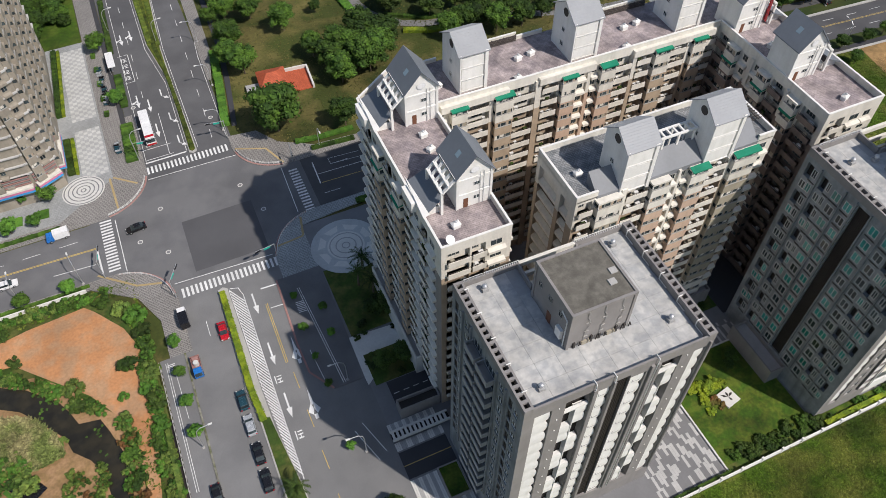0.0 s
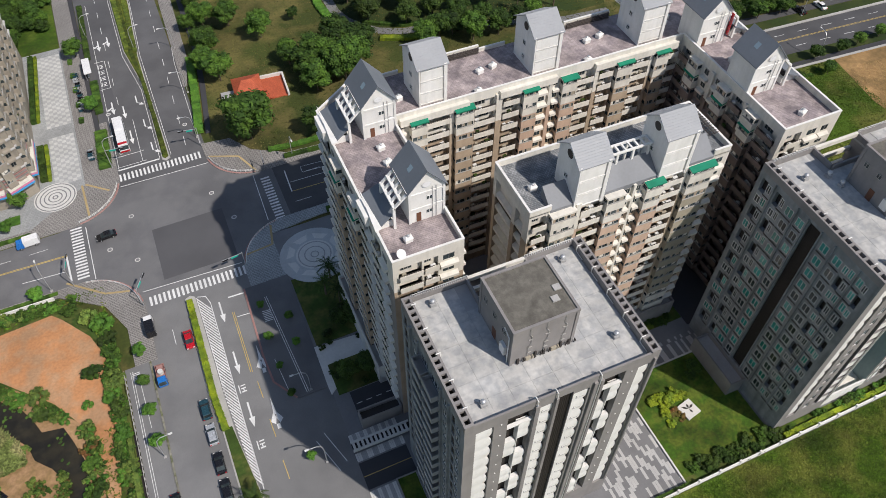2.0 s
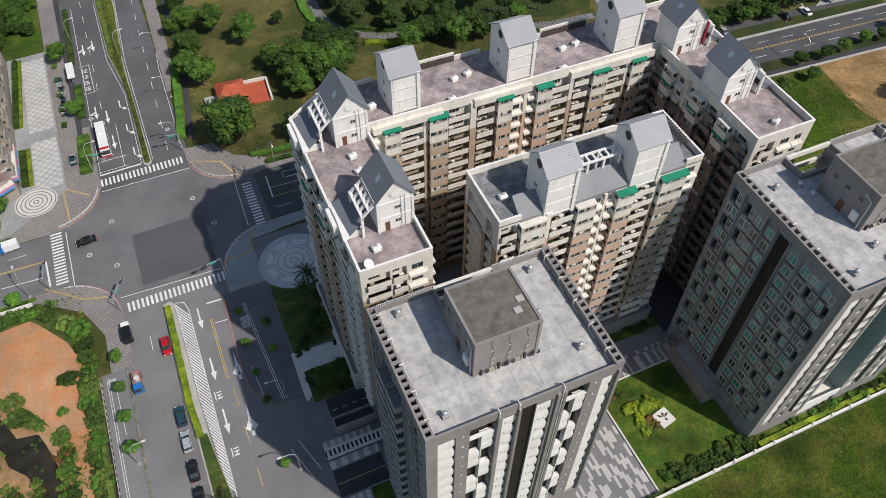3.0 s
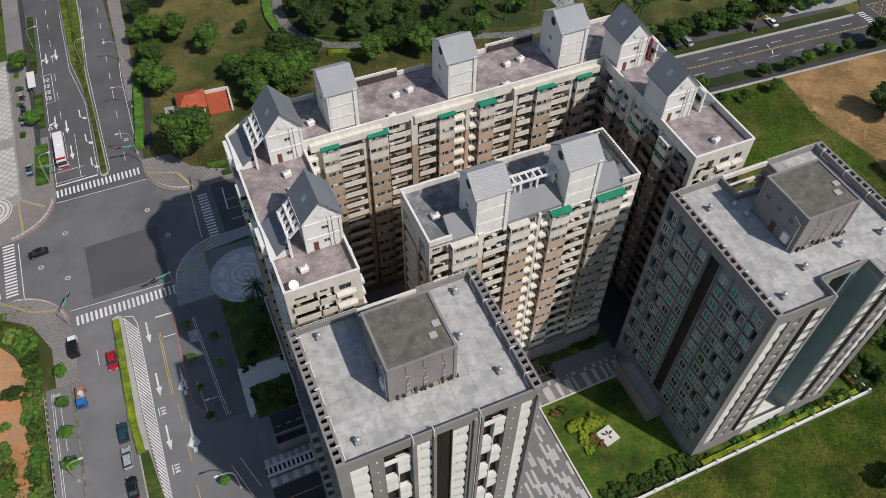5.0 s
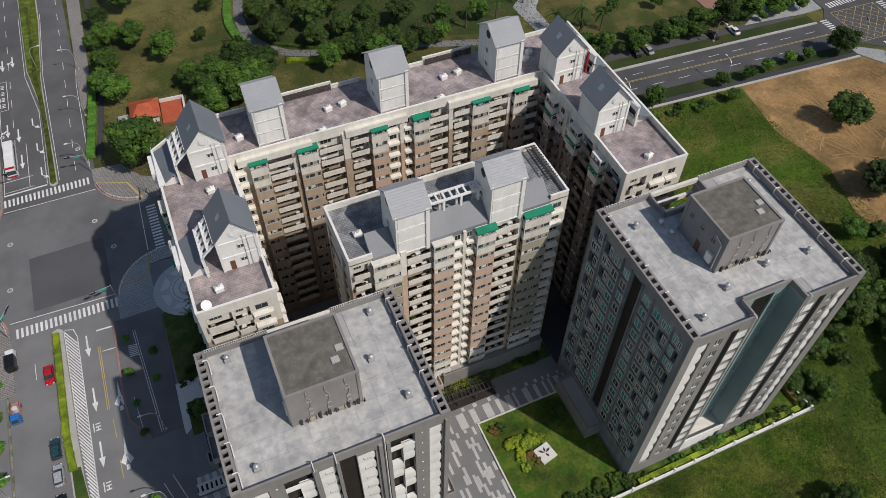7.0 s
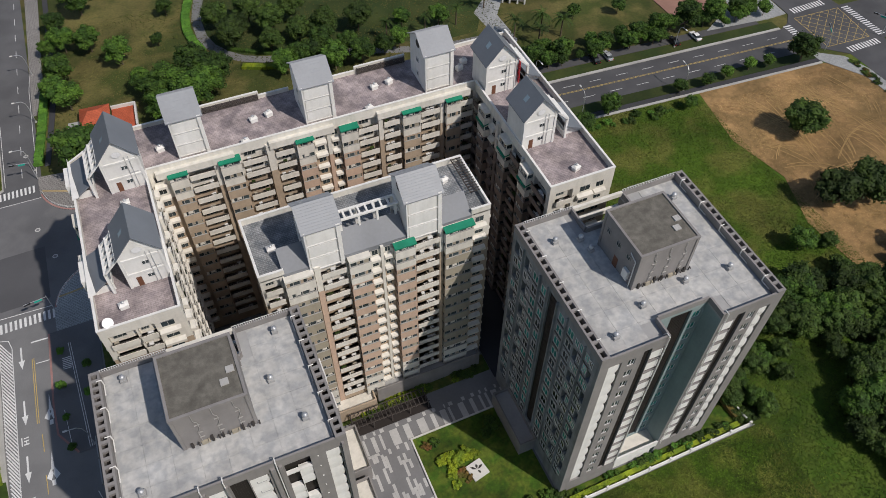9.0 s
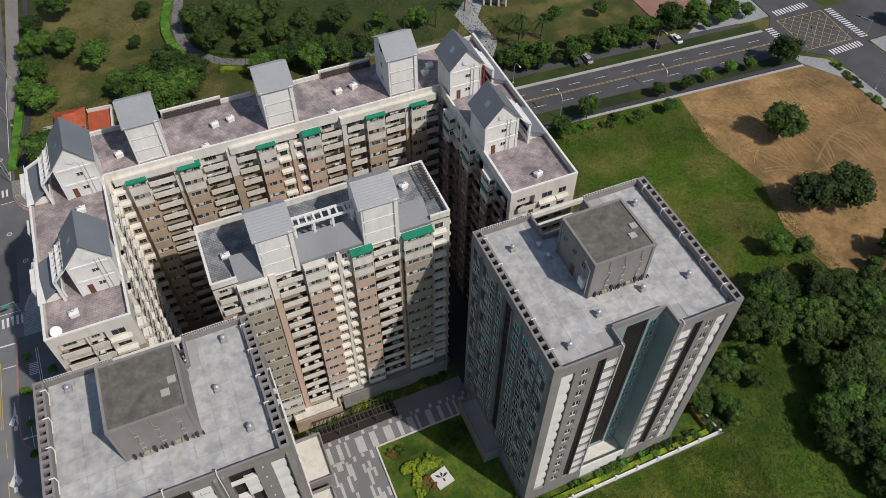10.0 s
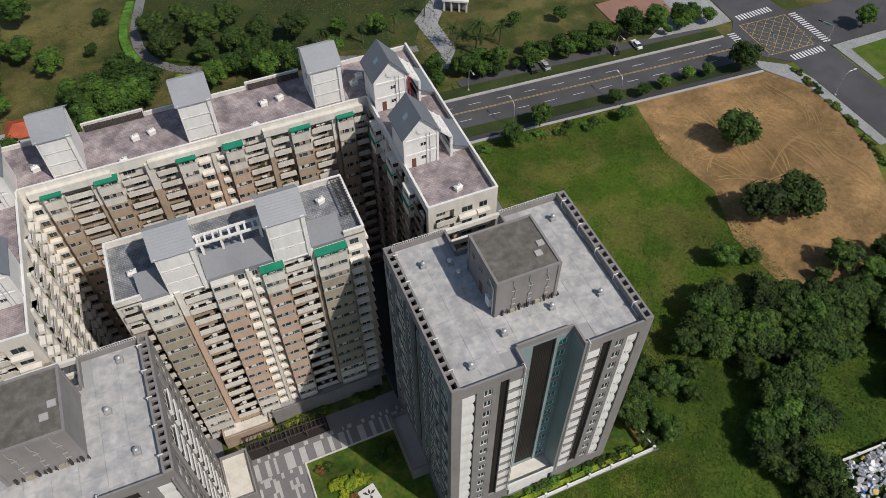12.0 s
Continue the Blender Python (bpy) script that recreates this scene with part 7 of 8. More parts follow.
# tyre tracks across the mown field
b = MB()
for i in range(34):
    a = rnd.uniform(-0.5, 0.5) + (1.2 if i % 3 else 2.5)
    x, y = rnd.uniform(160, 192), rnd.uniform(30, 66)
    px, py = x, y
    for s in range(16):
        a += 0.07 + rnd.uniform(-0.05, 0.05)
        nx, ny = px + 1.6 * math.cos(a), py + 2.2 * math.sin(a)
        if not (152 < nx < 190 and 20 < ny < 72):
            break
        b.poly([(u, v, gz(u, v) + 0.15) for u, v in strip(px, py, nx, ny, 0.2)])
        b.poly([(u + 1.3, v + 0.7, gz(u, v) + 0.16) for u, v in strip(px, py, nx, ny, 0.2)])
        px, py = nx, ny
tagged(b.obj("tyre_tracks", mat("pale_straw", (0.40, 0.26, 0.11), 0.95, 0.35)), "pale tyre tracks in the mown field", "tracks", kind="stuff")

# ---- vehicles ----


def wheel(parent, x, y, r, w=0.22):
    e = MB()
    e.beam((0, -w / 2, 0), (0, w / 2, 0), r, 0, 14)
    t = put("wheel", e.mesh("wheel", TYRE), parent, pose(x, y, r))
    c = MB()
    c.beam((0, -w / 2 - 0.01, 0), (0, w / 2 + 0.01, 0), r * 0.55, 0, 10)
    put("rim", c.mesh("rim", STEEL), t)


def profile(b, pts, w, inset, mi=0):
    """Side outline pulled across a width, its top drawn in."""
    zmax = max(z for _, z in pts)
    k, n = len(b.v), len(pts)
    for s in (-1, 1):
        b.v += [(x, s * (w / 2 - inset * max(0, (z - 0.5) / (zmax - 0.49))), z) for x, z in pts]
    b.f.append(tuple(range(k, k + n)))
    b.f.append(tuple(range(k + 2 * n - 1, k + n - 1, -1)))
    b.m += [mi, mi]
    for i in range(n):
        j = (i + 1) % n
        b.f.append((k + j, k + i, k + n + i, k + n + j))
        b.m.append(mi)


def car(x, y, rz, paint, label, estate=False):
    e = thing("car", x, y, gz(x, y) + (0.0 if x > -60 else 0.0) - 0.02, label, "car", "cars", rz)
    b = MB()
    profile(b, [(-2.2, 0.35), (2.2, 0.35), (2.25, 0.6), (2.1, 0.8), (1.1, 0.93), (-1.9, 0.98), (-2.2, 0.9), (-2.28, 0.6)], 1.76, 0.08)
    b.obj("body", paint, e)
    b = MB()
    back = -2.0 if estate else -1.7
    profile(b, [(1.15, 0.92), (0.35, 1.42), (-1.0 if not estate else -1.7, 1.46), (back, 0.97)], 1.62, 0.14)
    b.obj("glazing", GLASS, e)
    b = MB()
    profile(b, [(0.42, 1.40), (0.30, 1.47), (-0.95 if not estate else -1.65, 1.50), (-1.08 if not estate else -1.75, 1.43)], 1.40, 0.05)
    b.obj("roof", paint, e)
    for wx in (-1.35, 1.4):
        for wy in (-0.8, 0.8):
            wheel(e, wx, wy, 0.32)
    for s in (-1, 1):
        b = MB()
        b.box(2.12, 2.27, s * 0.65 - 0.18, s * 0.65 + 0.18, 0.58, 0.74)
        b.obj("headlight", FRAME, e)
        b = MB()
        b.box(-2.29, -2.2, s * 0.68 - 0.15, s * 0.68 + 0.15, 0.66, 0.84)
        b.obj("tail_light", CARRED, e)
        b = MB()
        b.box(0.78, 0.95, s * 0.95 - 0.1, s * 0.95 + 0.1, 0.92, 1.05)
        b.obj("mirror", paint, e)
    return e


def truck(x, y, rz, cab, bed, label, boxed):
    e = thing("truck", x, y, gz(x, y) - 0.02, label, "truck", "", rz)
    b = MB()
    profile(b, [(0.9, 0.45), (2.5, 0.45), (2.55, 1.0), (2.2, 1.95), (1.0, 1.98), (0.9, 1.9)], 1.75, 0.1)
    c = b.obj("cab", cab, e)
    b = MB()
    b.poly([(2.56, -0.72, 1.08), (2.56, 0.72, 1.08), (2.28, 0.68, 1.8), (2.28, -0.68, 1.8)])
    b.obj("windscreen", GLASS, c)
    b = MB()
    b.box(-2.5, 0.85, -0.85, 0.85, 0.55, 0.75)
    if boxed:
        b.box(-2.5, 0.8, -0.9, 0.9, 0.75, 2.35)
    else:
        b.box(-2.5, 0.85, -0.9, -0.82, 0.75, 1.15)
        b.box(-2.5, 0.85, 0.82, 0.9, 0.75, 1.15)
        b.box(-2.5, -2.42, -0.82, 0.82, 0.75, 1.15)
    b.obj("load_bed", bed, e)
    if not boxed:
        b = MB()
        b.beam((-0.6, 0, 0.75), (-0.6, 0, 1.6), 0.55, 0, 12)
        b.obj("tank", PALE, e)
        b = MB()
        b.box(-2.2, -1.4, -0.6, 0.6, 0.75, 1.25)
        b.obj("crate", RED, e)
    for wx in (-1.6, 1.7):
        for wy in (-0.8, 0.8):
            wheel(e, wx, wy, 0.34)


def bus(x, y, rz):
    e = thing("bus", x, y, gz(x, y) - 0.02, "white city bus with red trim waiting at the lights", "bus", "", rz)
    b = MB()
    profile(b, [(-5.7, 0.35), (5.7, 0.35), (5.75, 1.2), (5.6, 3.0), (-5.6, 3.05), (-5.75, 1.2)], 2.45, 0.08)
    b.obj("body", CARWHITE, e)
    for s in (-1, 1):
        for i in range(6):
            b = MB()
            b.box(-5.1 + i * 1.75, -3.55 + i * 1.75, s * 1.19 - 0.03, s * 1.19 + 0.03, 1.35, 2.3)
            b.obj("window", GLASS, e)
    b = MB()
    b.box(5.6, 5.74, -1.1, 1.1, 1.2, 2.5)
    b.obj("windscreen", GLASS, e)
    b = MB()
    b.box(4.7, 5.5, -1.1, 1.1, 3.03, 3.08)
    b.obj("roof_stripe", CARRED, e)
    b = MB()
    b.box(5.72, 5.79, -1.15, 1.15, 0.5, 1.0)
    b.obj("trim", CARRED, e)
    b = MB()
    b.box(-3.4, -0.4, -0.85, 0.85, 3.03, 3.2)
    b.obj("air_conditioner", CARWHITE, e)
    for wx in (-3.6, 3.6):
        for wy in (-1.08, 1.08):
            wheel(e, wx, wy, 0.48, 0.3)


car(-43.9, 98.2, 185, CARBLACK, "black saloon car crossing the junction")
car(-32.2, 61.6, -90, CARRED, "bright red hatchback parked beside the hedge")
car(-32.5, 44.3, 90, CARTEAL, "dark teal car parked beside the hedge", True)
car(-32.5, 38.6, 90, CARSILVER, "silver estate car parked beside the hedge", True)
car(-32.5, 32.4, 90, CARBLACK, "black car parked beside the median")
car(-32.5, 26.8, 90, CARBLACK, "black car parked beside the median", True)
car(-41.2, 27.6, -90, CARBLACK, "dark car parked beside the footway")
car(-72.5, 93.5, 2, CARWHITE, "white car on the side street")
for x, c in ((133, CARBLACK), (137, CARSILVER), (158, CARBLACK), (165, CARWHITE)):
    car(x, 105.6 - 0.09 * (x - 112), 88, c, "car parked under the street trees")
truck(-39.0, 68.0, 91, CARWHITE, CARBLACK, "small lorry with a black covered box", True)
truck(-38.9, 55.3, -90, CARBLUE, RED, "small blue flatbed lorry carrying a tank", False)
truck(-60.7, 103.3, 183, CARBLUE, CARWHITE, "small blue lorry with a white box", True)
bus(-35.4, 131.2, -90)


def scooter(x, y, rz, m):
    e = thing("scooter", x, y, gz(x, y) + 0.12, "dark motor scooter parked on the pavement", "scooter", "scooters", rz)
    b = MB()
    profile(b, [(-0.7, 0.35), (0.3, 0.25), (0.55, 0.9), (0.65, 0.95), (0.5, 0.35), (0.2, 0.5), (-0.1, 0.75), (-0.75, 0.78)], 0.36, 0.08)
    b.obj("body", m, e)
    for wx in (-0.55, 0.6):
        wheel(e, wx, 0, 0.25, 0.1)
    b = MB()
    b.beam((0.55, -0.32, 1.0), (0.55, 0.32, 1.0), 0.03)
    b.obj("handlebar", STEEL, e)


for i in range(22):
    scooter(-43.6 + rnd.uniform(-0.3, 0.3), 126 + i * 0.75 if i < 6 else 140 + i * 1.15, rnd.uniform(-12, 12), rnd.choice((CARBLACK, CARSILVER, CARTEAL)))

# ---- street furniture ----


def lamp(x, y, rz, h=7.5, arm=2.6, group="street lamps"):
    e = thing("street_lamp", x, y, gz(x, y), "pale grey curved street lamp", "street lamp", group, rz)
    b = MB()
    pts = [(0, 0, 0), (0, 0, h * 0.7), (0.25, 0, h * 0.88), (arm * 0.4, 0, h * 0.98), (arm, 0, h)]
    for p, q in zip(pts, pts[1:]):
        b.beam(p, q, 0.09, 0, 7, 0.08)
    b.obj("pole", STEEL, e)
    b = MB()
    b.box(arm - 0.1, arm + 0.65, -0.16, 0.16, h - 0.06, h + 0.1)
    b.obj("lamp_head", FRAME, e)
    b = MB()
    b.box(-0.25, 0.25, -0.25, 0.25, 0, 0.3)
    b.obj("base", CONC, e)


for x, y, rz in ((-17.6, 123.5, 180), (-16.0, 143, 180), (-15.4, 165, 180), (-39.7, 124, 0), (-38.6, 182, 0), (-12.6, 40.3, 180), (-14.4, 24.8, 180), (-41.5, 38.0, 0), (-57.2, 87.2, 100), (-70, 87.2, 90), (3.0, 106.2, -90), (148, 82.0, 90), (118, 84.6, 90),
                 (113.5, 103.0, -90), (157, 99.5, -90), (-26.4, 170, 0), (200.4, 60, 0)):
    lamp(x, y, rz)


def signal(x, y, rz, reach=4.5):
    e = thing("traffic_signal", x, y, gz(x, y) + 0.1, "grey traffic signal mast with a teal street sign", "traffic signal", "traffic signals", rz)
    b = MB()
    b.beam((0, 0, 0), (0, 0, 6.0), 0.11, 0, 8, 0.09)
    b.beam((0, 0, 5.7), (reach, 0, 6.0), 0.07, 0, 7)
    b.obj("mast", STEEL, e)
    b = MB()
    b.box(reach - 1.3, reach, -0.16, 0.12, 5.6, 5.98)
    b.obj("signal_head", CARBLACK, e)
    b = MB()
    b.box(1.0, 2.5, -0.04, 0.04, 5.25, 5.65)
    b.obj("street_sign", TEALMETAL, e)


signal(-16.6, 75.2, 190)
signal(-39.3, 74.6, 60)
signal(-17.2, 119.8, 175)
signal(-39.4, 121.4, -10)
signal(-52.5, 86.6, 80)
signal(-4.6, 104.7, -95)
signal(194.5, 80.2, 60)
signal(213.8, 79.0, 120)


def guard_rail(cx, cy, r, a0, a1):
    e = thing("guard_rail", 0, 0, 0, "low white guard rail along the corner kerb", "guard rail", "guard rails")
    pts = arc(cx, cy, r, a0, a1, 12)
    for (x0, y0), (x1, y1) in zip(pts, pts[1:]):
        b = MB()
        for hh in (0.75, 0.45):
            b.beam((x0, y0, gz(x0, y0) + hh), (x1, y1, gz(x1, y1) + hh), 0.05, 0, 5)
        b.obj("rail", FRAME, e)
        b = MB()
        b.beam((x0, y0, gz(x0, y0) + 0.1), (x0, y0, gz(x0, y0) + 0.85), 0.06, 0, 6)
        b.obj("post", FRAME, e)
    b = MB()
    o, q = arc(cx, cy, r + 0.55, a0, a1, 16), arc(cx, cy, r + 0.15, a0, a1, 16)
    for i in range(16):
        b.poly([(x, y, gz(x, y) + 0.13) for x, y in (o[i], o[i + 1], q[i + 1], q[i])])
    tagged(b.obj("kerb_paint", RED), "faded red painted kerb", "kerb", kind="structure")


guard_rail(SW_ARC[0], SW_ARC[1], SW_ARC[2] - 0.6, 8, 82)
guard_rail(SE_ARC[0], SE_ARC[1], SE_ARC[2] - 0.6, 98, 172)
guard_rail(NE_ARC[0], NE_ARC[1], NE_ARC[2] - 0.6, 190, 262)
guard_rail(NW_ARC[0], NW_ARC[1], NW_ARC[2] - 0.6, 278, 350)
b = MB()
for x, y in ((-37.7, 102.5), (-18.6, 102), (-15.5, 91.9), (-38.5, 88.3), (-43.8, 94.0), (-36.5, 126), (-19.5, 130), (-37.5, 143)):
    o, q = arc(x, y, 0.62, 0, 360, 16), arc(x, y, 0.42, 0, 360, 16)
    for i in range(16):
        b.poly([(u, v, gz(u, v) - 0.012) for u, v in (o[i], o[i + 1], q[i + 1], q[i])])
    b.poly([(u, v, gz(u, v) - 0.012) for u, v in q[:-1]], 1)
tagged(b.obj("manhole_covers", [PALE, DARKSTONE]), "round manhole covers with pale rims", "manhole", kind="structure")
# yellow guiding strips on the corner pavements
flat("guide_strips", [strip(-54, 88.0, -46.5, 81.5, 0.5), strip(-46.5, 81.5, -41.5, 80.0, 0.5), strip(-16.0, 79.2, -9.5, 79.8, 0.5), strip(-9.5, 79.8, -8.4, 85.6, 0.5), strip(-16.6, 115, -9.5, 111.8, 0.5), strip(-9.5, 111.8, -6.8, 105, 0.5), strip(-46.4, 118, -41.2, 113.4, 0.5), strip(-47.2, 118, -46.8, 106.8, 0.5)],
     mat("tan_guide_tile", (0.42, 0.32, 0.16), 0.85, 0.15), "tan tactile guide strips", "paving", K + 0.012)


def fence(x0, y0, x1, y1, h=1.0, label="white concrete rail fence along the meadow"):
    e = thing("fence", 0, 0, 0, label, "fence")
    ln = math.hypot(x1 - x0, y1 - y0)
    n = max(2, int(ln / 4.2))
    for i in range(n + 1):
        f = i / n
        x, y = x0 + (x1 - x0) * f, y0 + (y1 - y0) * f
        z = gz(x, y)
        b = MB()
        b.box(x - 0.2, x + 0.2, y - 0.2, y + 0.2, z - 0.3, z + h + 0.55)
        b.obj("post", WHITE, e)
        if i < n:
            u, v = x0 + (x1 - x0) * (i + 1) / n, y0 + (y1 - y0) * (i + 1) / n
            for za, zb in ((-0.2, 0.45), (0.6, 0.8), (0.95, 1.15)):
                b = MB()
                q = strip(x, y, u, v, 0.24)
                b.prism(q, za, zb, 0, True)
                b.obj("rail", WHITE, e)


fence(18, -6.4, 101.8, -6.2)
fence(101.9, -6.2, 100.9, 8.0)
b = MB()
for i in range(34):
    b.box(-45.75, -45.55, 8 + i * 1.5, 8.25 + i * 1.5, gz(-45.6, 8 + i * 1.5), gz(-45.6, 8 + i * 1.5) + 0.75)
b.box(-45.7, -45.6, 8, 59, -1.2, -1.1)
tagged(b.obj("channel_posts", CONC), "row of short concrete posts along the channel", "posts", kind="structure")
fence(-75, 84.3, -57, 84.3, 0.4, "low concrete wall along the side street")

# bus shelter
e = thing("bus_shelter", -39.9, 163.5, gz(-39.9, 163.5) + 0.1, "white roofed bus shelter beside the avenue", "bus shelter")
b = MB()
b.box(-1.0, 1.0, -3.6, 3.6, 2.5, 2.7)
b.obj("roof", CARWHITE, e)
for yy in (-3.2, 0, 3.2):
    b = MB()
    b.box(-0.85, -0.75, yy - 0.05, yy + 0.05, 0, 2.5)
    b.obj("post", STEEL, e)
b = MB()
b.box(-0.5, 0.0, -2.4, 2.4, 0.4, 0.5)
b.obj("bench", STEEL, e)

# park pavilion with orange roof
e = thing("pavilion", 0.4, 135.6, gz(0.4, 135.6), "small park pavilion with orange tiled roof and terrace", "pavilion", "", -4)
b = MB()
b.box(-4.2, 2.0, -3.2, 3.2, -0.2, 2.6)
b.obj("wall", PALE, e)
b = MB()
q = [(-5, -4, 2.5), (2.8, -4, 2.5), (2.8, 4, 2.5), (-5, 4, 2.5)]
r0, r1 = (-2.4, 0, 4.4), (0.2, 0, 4.4)
b.poly([q[0], q[1], r1, r0])
b.poly([q[1], q[2], r1])
b.poly([q[2], q[3], r0, r1])
b.poly([q[3], q[0], r0])
b.poly(q[::-1])
b.obj("hipped_roof", ORANGE, e, "orange tiled hipped roof")
b = MB()
b.box(2.8, 9.0, -5.0, 4.0, -0.2, 0.5)
t = b.obj("terrace", ORANGE, e)
b = MB()
b.box(8.8, 9.3, -5.2, 4.2, -0.2, 1.4)
b.box(2.8, 8.8, 3.8, 4.3, -0.2, 1.4)
b.obj("wall", PALE, e)
b = MB()
b.box(-8.5, -4.3, -2.5, 1.5, 0.3, 0.6)
b.obj("side_roof", MID, e)
# white pavilion in the far park
e = thing("kiosk", 126.5, 141.5, gz(126.5, 141.5), "white flat-roofed park kiosk with columns", "kiosk", "", -30)
b = MB()
b.box(-4, 4, -3, 3, 3.4, 4.0)
b.obj("roof", WHITE, e)
for sx in (-3.4, -1.2, 1.2, 3.4):
    b = MB()
    b.box(sx - 0.25, sx + 0.25, -2.7, -2.2, 0, 3.4)
    b.obj("column", WHITE, e)
b = MB()
b.box(-3.4, 3.4, -1.2, 2.6, 0, 3.4)
b.obj("wall", GREYTILE, e)

# emblem slab on the lawn
e = thing("emblem_slab", 51.3, 6.3, gz(51.3, 6.3) + 0.1, "pale stone slab with a dark metal leaf emblem", "sculpture", "", 12)
b = MB()
b.box(-1.6, 1.6, -1.6, 1.6, -0.2, 0.45)
b.obj("slab", PALE, e)
b = MB()
for a0, sc in ((15, 1.4), (70, 1.1), (130, 1.4), (-80, 0.9)):
    c, s = math.cos(radians(a0)), math.sin(radians(a0))
    b.prism([(0.1 * c, 0.1 * s), (sc * 0.6 * c + 0.22 * s, sc * 0.6 * s - 0.22 * c), (sc * c, sc * s), (sc * 0.6 * c - 0.22 * s, sc * 0.6 * s + 0.22 * c)], 0.45, 0.52)
b.obj("emblem", GREYDK, e)

# ---- things on the roofs ----
vb = MB()
vb.box(-0.42, 0.42, -0.42, 0.42, 0, 0.55)
vbm = vb.mesh("curb", MID)
vd = MB()
vd.beam((0, 0, 0.55), (0, 0, 0.95), 0.26, 0, 10)
for i in range(5):
    a0, a1 = i * 0.31, (i + 1) * 0.31
    vd.beam((0, 0, 0.95 + 0.36 * math.sin(a0)), (0, 0, 0.95 + 0.36 * math.sin(a1)), 0.4 * math.cos(a0), 0, 12, max(0.4 * math.cos(a1), 0.01))
vdm = vd.mesh("turbine", STEEL)
wb = MB()
wb.prism(rect(-0.6, 0.6, -0.45, 0.45), 0, 0.75)
wb.poly([(-0.7, -0.55, 0.75), (0.7, -0.55, 0.75), (0.3, 0, 1.15), (-0.3, 0, 1.15)])
wb.poly([(0.7, 0.55, 0.75), (-0.7, 0.55, 0.75), (-0.3, 0, 1.15), (0.3, 0, 1.15)])
wb.poly([(0.7, -0.55, 0.75), (0.7, 0.55, 0.75), (0.3, 0, 1.15)])
wb.poly([(-0.7, 0.55, 0.75), (-0.7, -0.55, 0.75), (-0.3, 0, 1.15)])
wbm = wb.mesh("housing", WHITE)


def ventilator(x, y, z):
    e = thing("roof_ventilator", x, y, z, "round metal turbine ventilator on a concrete curb", "ventilator", "tower ventilators")
    put("curb", vbm, e)
    put("turbine", vdm, e)


def chimney(x, y, z, rz=0):
    e = thing("roof_vent", x, y, z, "small white roofed vent housing with a turbine", "vent", "roof vents", rz)
    put("housing", wbm, e)
    put("turbine", vdm, e, pose(0, 0, 0.45) @ Matrix.Diagonal((0.7, 0.7, 0.7, 1)))


for x, y in ((4.4, 18.9), (4.2, 2.6), (24.6, 4.6), (24.4, 18.6), (22.0, 11.5)):
    ventilator(x, y, 46.3)
for x, y in ((67.2, 17.6), (71.0, 16.6), (71.4, 14.2), (66.8, -0.4), (73.0, 2.6), (81.0, 3.9), (88.4, 3.4), (88.8, 18.4)):
    ventilator(x, y, 46.3)
for x, y in ((6.0, 31.8), (9.0, 48.0), (9.2, 51.6), (27.8, 33.8), (57.4, 37.0), (32.6, 63.2), (35.4, 63.6), (55.0, 63.4), (58.0, 63.8), (71.5, 62.5), (73, 64), (76.6, 47.8), (78.6, 31.0), (16.4, 62.0), (30.0, 58.2), (52.2, 58.2)):
    chimney(x, y, 45.0 if not (24 < x < 62 and y < 41) else 44.9, (x * 31) % 20)
e = thing("satellite_dish", 3.6, 28.9, 45.9, "white satellite dish on the roof corner", "satellite dish", "", 30)
b = MB()
for i in range(4):
    a0, a1 = i * 0.28, (i + 1) * 0.28
    b.beam((0, 0, 0.55 * math.sin(a0) ** 2), (0, 0, 0.55 * math.sin(a1) ** 2 + 0.01), max(0.85 * math.sin(a0), 0.02), 0, 16, 0.85 * math.sin(a1))
put("bowl", b.mesh("bowl", CARWHITE), e, pose(0, 0, 0.3, 35, 0, 0))
b = MB()
b.beam((0, 0, -0.9), (0, 0, 0.4), 0.06)
b.obj("mast", STEEL, e)
e = thing("red_banner", 78.95, 53.2, 46.6, "long red hanging banner on the stair house", "banner")
b = MB()
b.box(-0.06, 0.06, -0.3, 0.3, 0, 4.6)
b.obj("cloth", CARRED, e)

# junk heap behind a white wall in the far corner
fence(129.2, -21.5, 150, -22.6, 0.9, "pale concrete wall round a junk yard")
e = thing("junk_heap", 135, -26.5, gz(135, -26.5), "heap of crumpled white tarpaulin and scrap", "heap")
r2 = random.Random(5)
for i in range(260):
    b = MB()
    s = r2.uniform(0.3, 0.9)
    b.prism([(s * math.cos(a) * r2.uniform(0.5, 1), s * math.sin(a) * r2.uniform(0.5, 1)) for a in (0, 1.1, 2.2, 3.3, 4.4, 5.4)], 0, r2.uniform(0.3, 1.0))
    x, y = r2.uniform(-6, 9), r2.uniform(-6, 4.0)
    put("bale", b.mesh("bale", r2.choice((TARP, TARP, MID, TARP, CARWHITE, CARBLUE, YELLOW) if i % 5 == 0 else (TARP, TARP, MID, CARWHITE))), e, pose(x, y, r2.uniform(-0.1, 0.7), r2.uniform(-40, 40), r2.uniform(-40, 40), r2.uniform(0, 360)))
# dark panels on the pond mound
e = thing("tarpaulin", -72.2, 43.4, gz(-72.2, 43.4) + 0.3, "black plastic sheet with a green edge", "tarpaulin", "", -55)
b = MB()
b.box(-3, 3, -2, 2, 0, 0.08)
b.obj("sheet", CARBLACK, e)
b = MB()
b.box(-3, 3, -2.9, -2.1, 0, 0.12)
b.obj("edge", LEAF_BRIGHT, e)

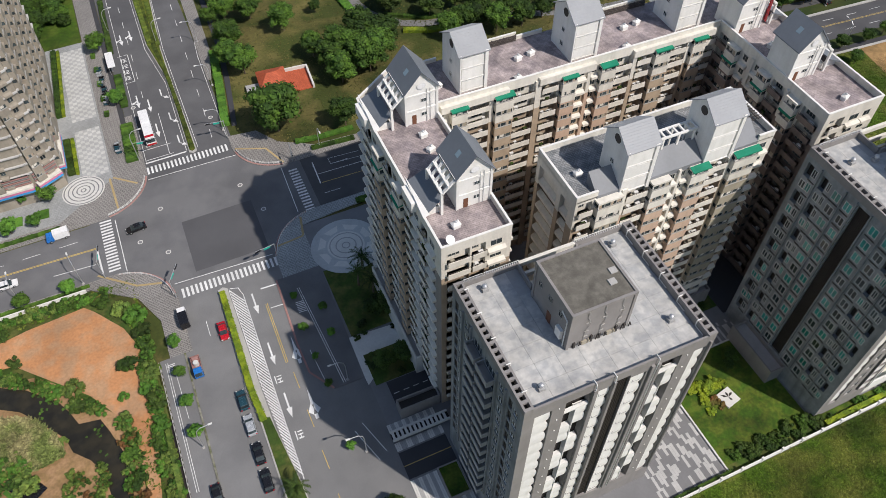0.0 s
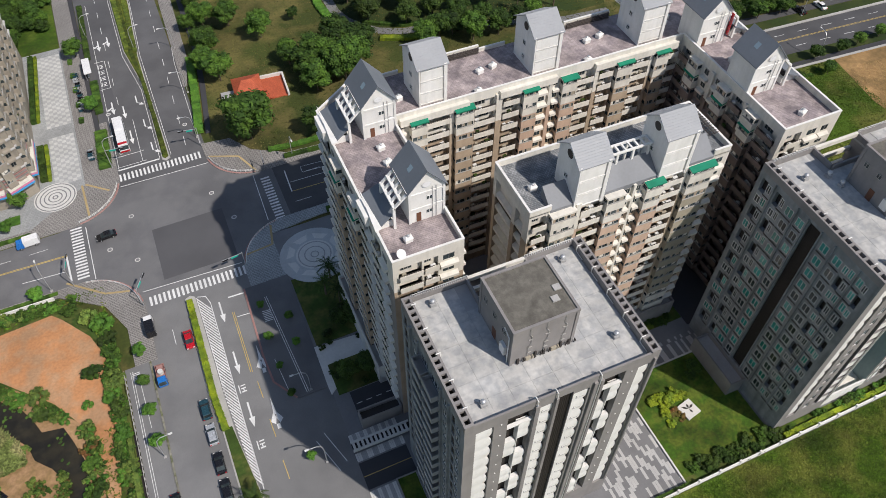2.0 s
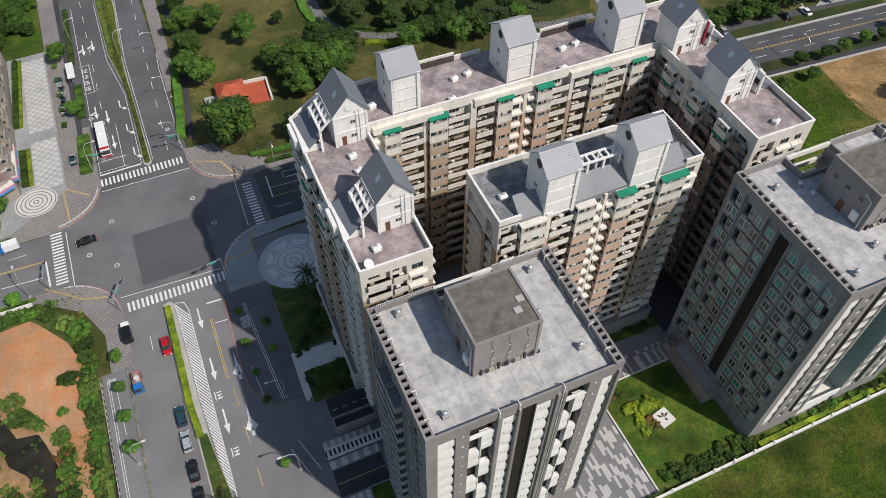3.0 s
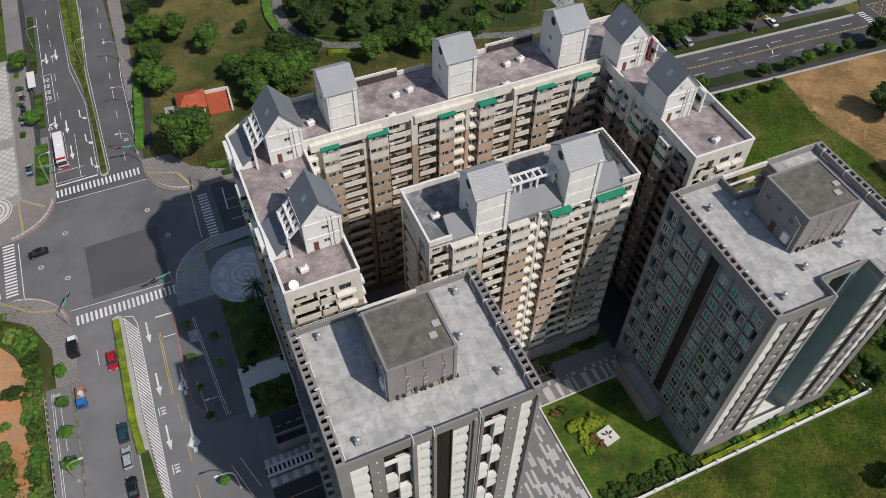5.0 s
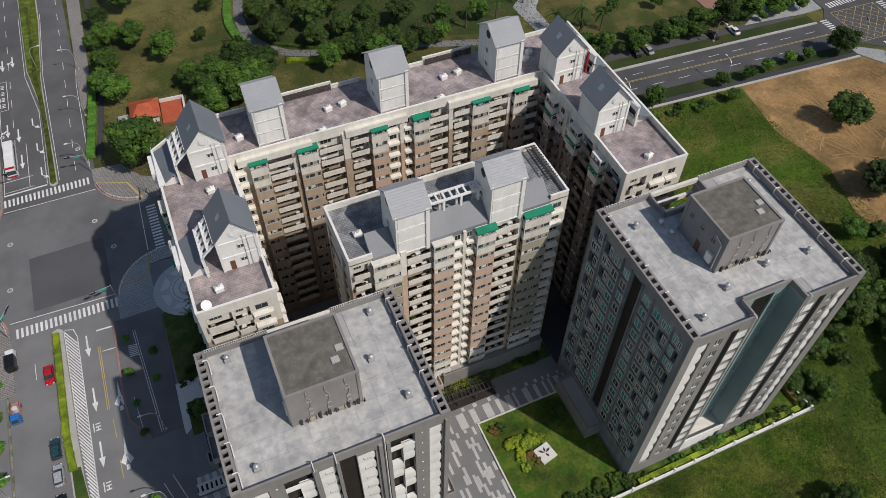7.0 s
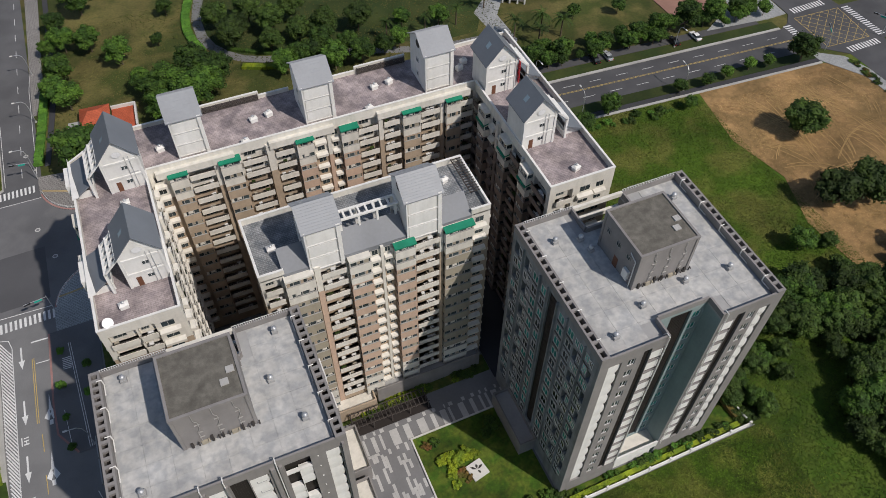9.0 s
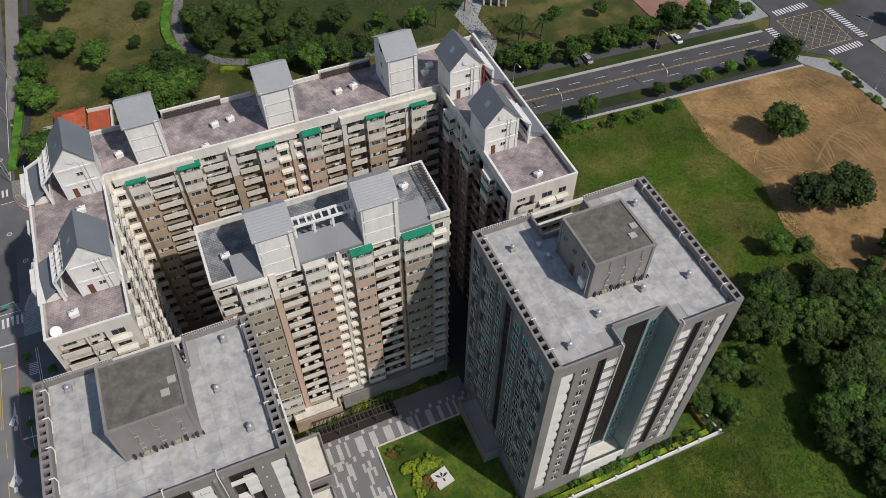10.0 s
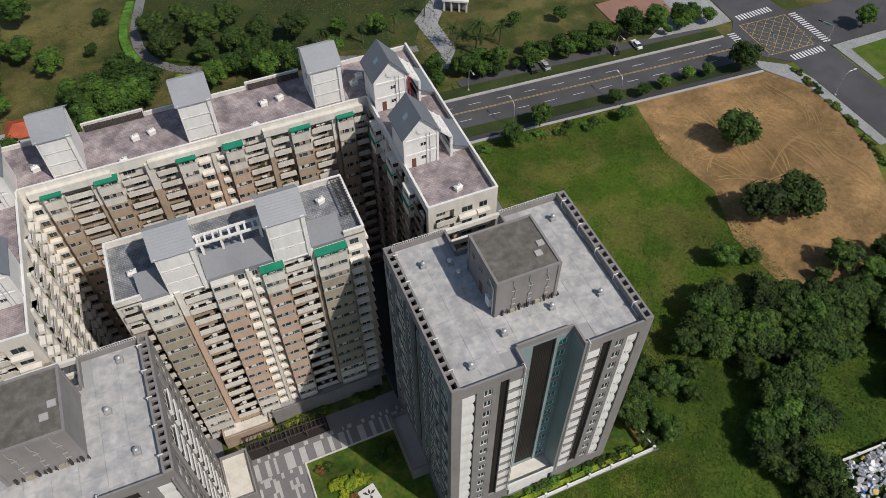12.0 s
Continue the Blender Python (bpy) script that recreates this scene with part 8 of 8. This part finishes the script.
# ---- corner building across the avenue ----
DUN = mat("dun_stone_tile", (0.34, 0.305, 0.25), 0.7, 0.1, 0.15, 3.0, 0.0, (0.30, 0.268, 0.22), stain=0.2)
L = tagged(new("corner_building"), "grey-beige apartment building with shops and bay windows", "building")
cols = []
u = 0.6
kinds = ("B", "R", "A", "B", "A", "R")
i = 0
while u < 52:
    w = (3.2, 2.8, 1.6, 3.4, 1.6, 2.6)[i % 6]
    cols.append((kinds[i % 6], u, u + w, DUN, 0))
    u += w + 0.5
    i += 1
residential(L, -56.8, 120.5, 90, 58.0, cols, -5, tone=DUN, edge=DUN)
residential(L, -100, 117.5, 0, 37.6, [(k, a, c, d, 0) for k, a, c, d, _ in cols if c < 36.5], -5, tone=DUN, edge=DUN)
residential(L, -62.4, 117.5, 28.2, 6.35, [("B", 0.6, 2.8, DUN, 0), ("A", 3.4, 5.2, DUN, 0)], -5, tone=DUN, edge=DUN)
for ox, oy, rz, w in ((-100, 117.5, 0, 37.6), (-62.4, 117.5, 28.2, 6.35), (-56.8, 120.5, 90, 58.0)):
    for i in range(1, NFL):
        b = MB()
        b.box(0, w, -0.5, 0, ZT - FH * i - 0.34, ZT - FH * i - 0.04)
        put("string_course", b.mesh("string_course", STRIPE), L, pose(ox, oy, 0, 0, 0, rz))
b = MB()
b.prism([(-100, 117.6), (-62.4, 117.6), (-56.9, 120.5), (-56.9, 178.4), (-100, 178.4)], 44.6, 45.0)
b.obj("roof_deck", LAVENDER, L)
plain_wall(L, -56.8, 178.5, 180, 43, -5, 44.9, DUN)
for ox, oy, rz, w in ((-99, 117.5, 0, 36.1), (-62.4, 117.5, 28.2, 6.1), (-56.8, 121.2, 90, 12)):
    fm = pose(ox, oy, 0, 0, 0, rz)
    for z, d, m in ((0.2, 1.5, SHOPBLUE), (0.75, 1.45, SHOPPINK), (1.3, 1.4, CREAM)):
        b = MB()
        b.box(0, w, -d, 0, z, z + 0.5)
        put("shop_fascia", b.mesh("shop_fascia", m), L, fm)
    for k in range(6):
        b = MB()
        b.box(0.1, w - 0.1, -0.5, 0, 2.2 + k * 0.5, 2.45 + k * 0.5)
        put("brick_band", b.mesh("brick_band", GREYTILE if k % 2 else RED), L, fm)
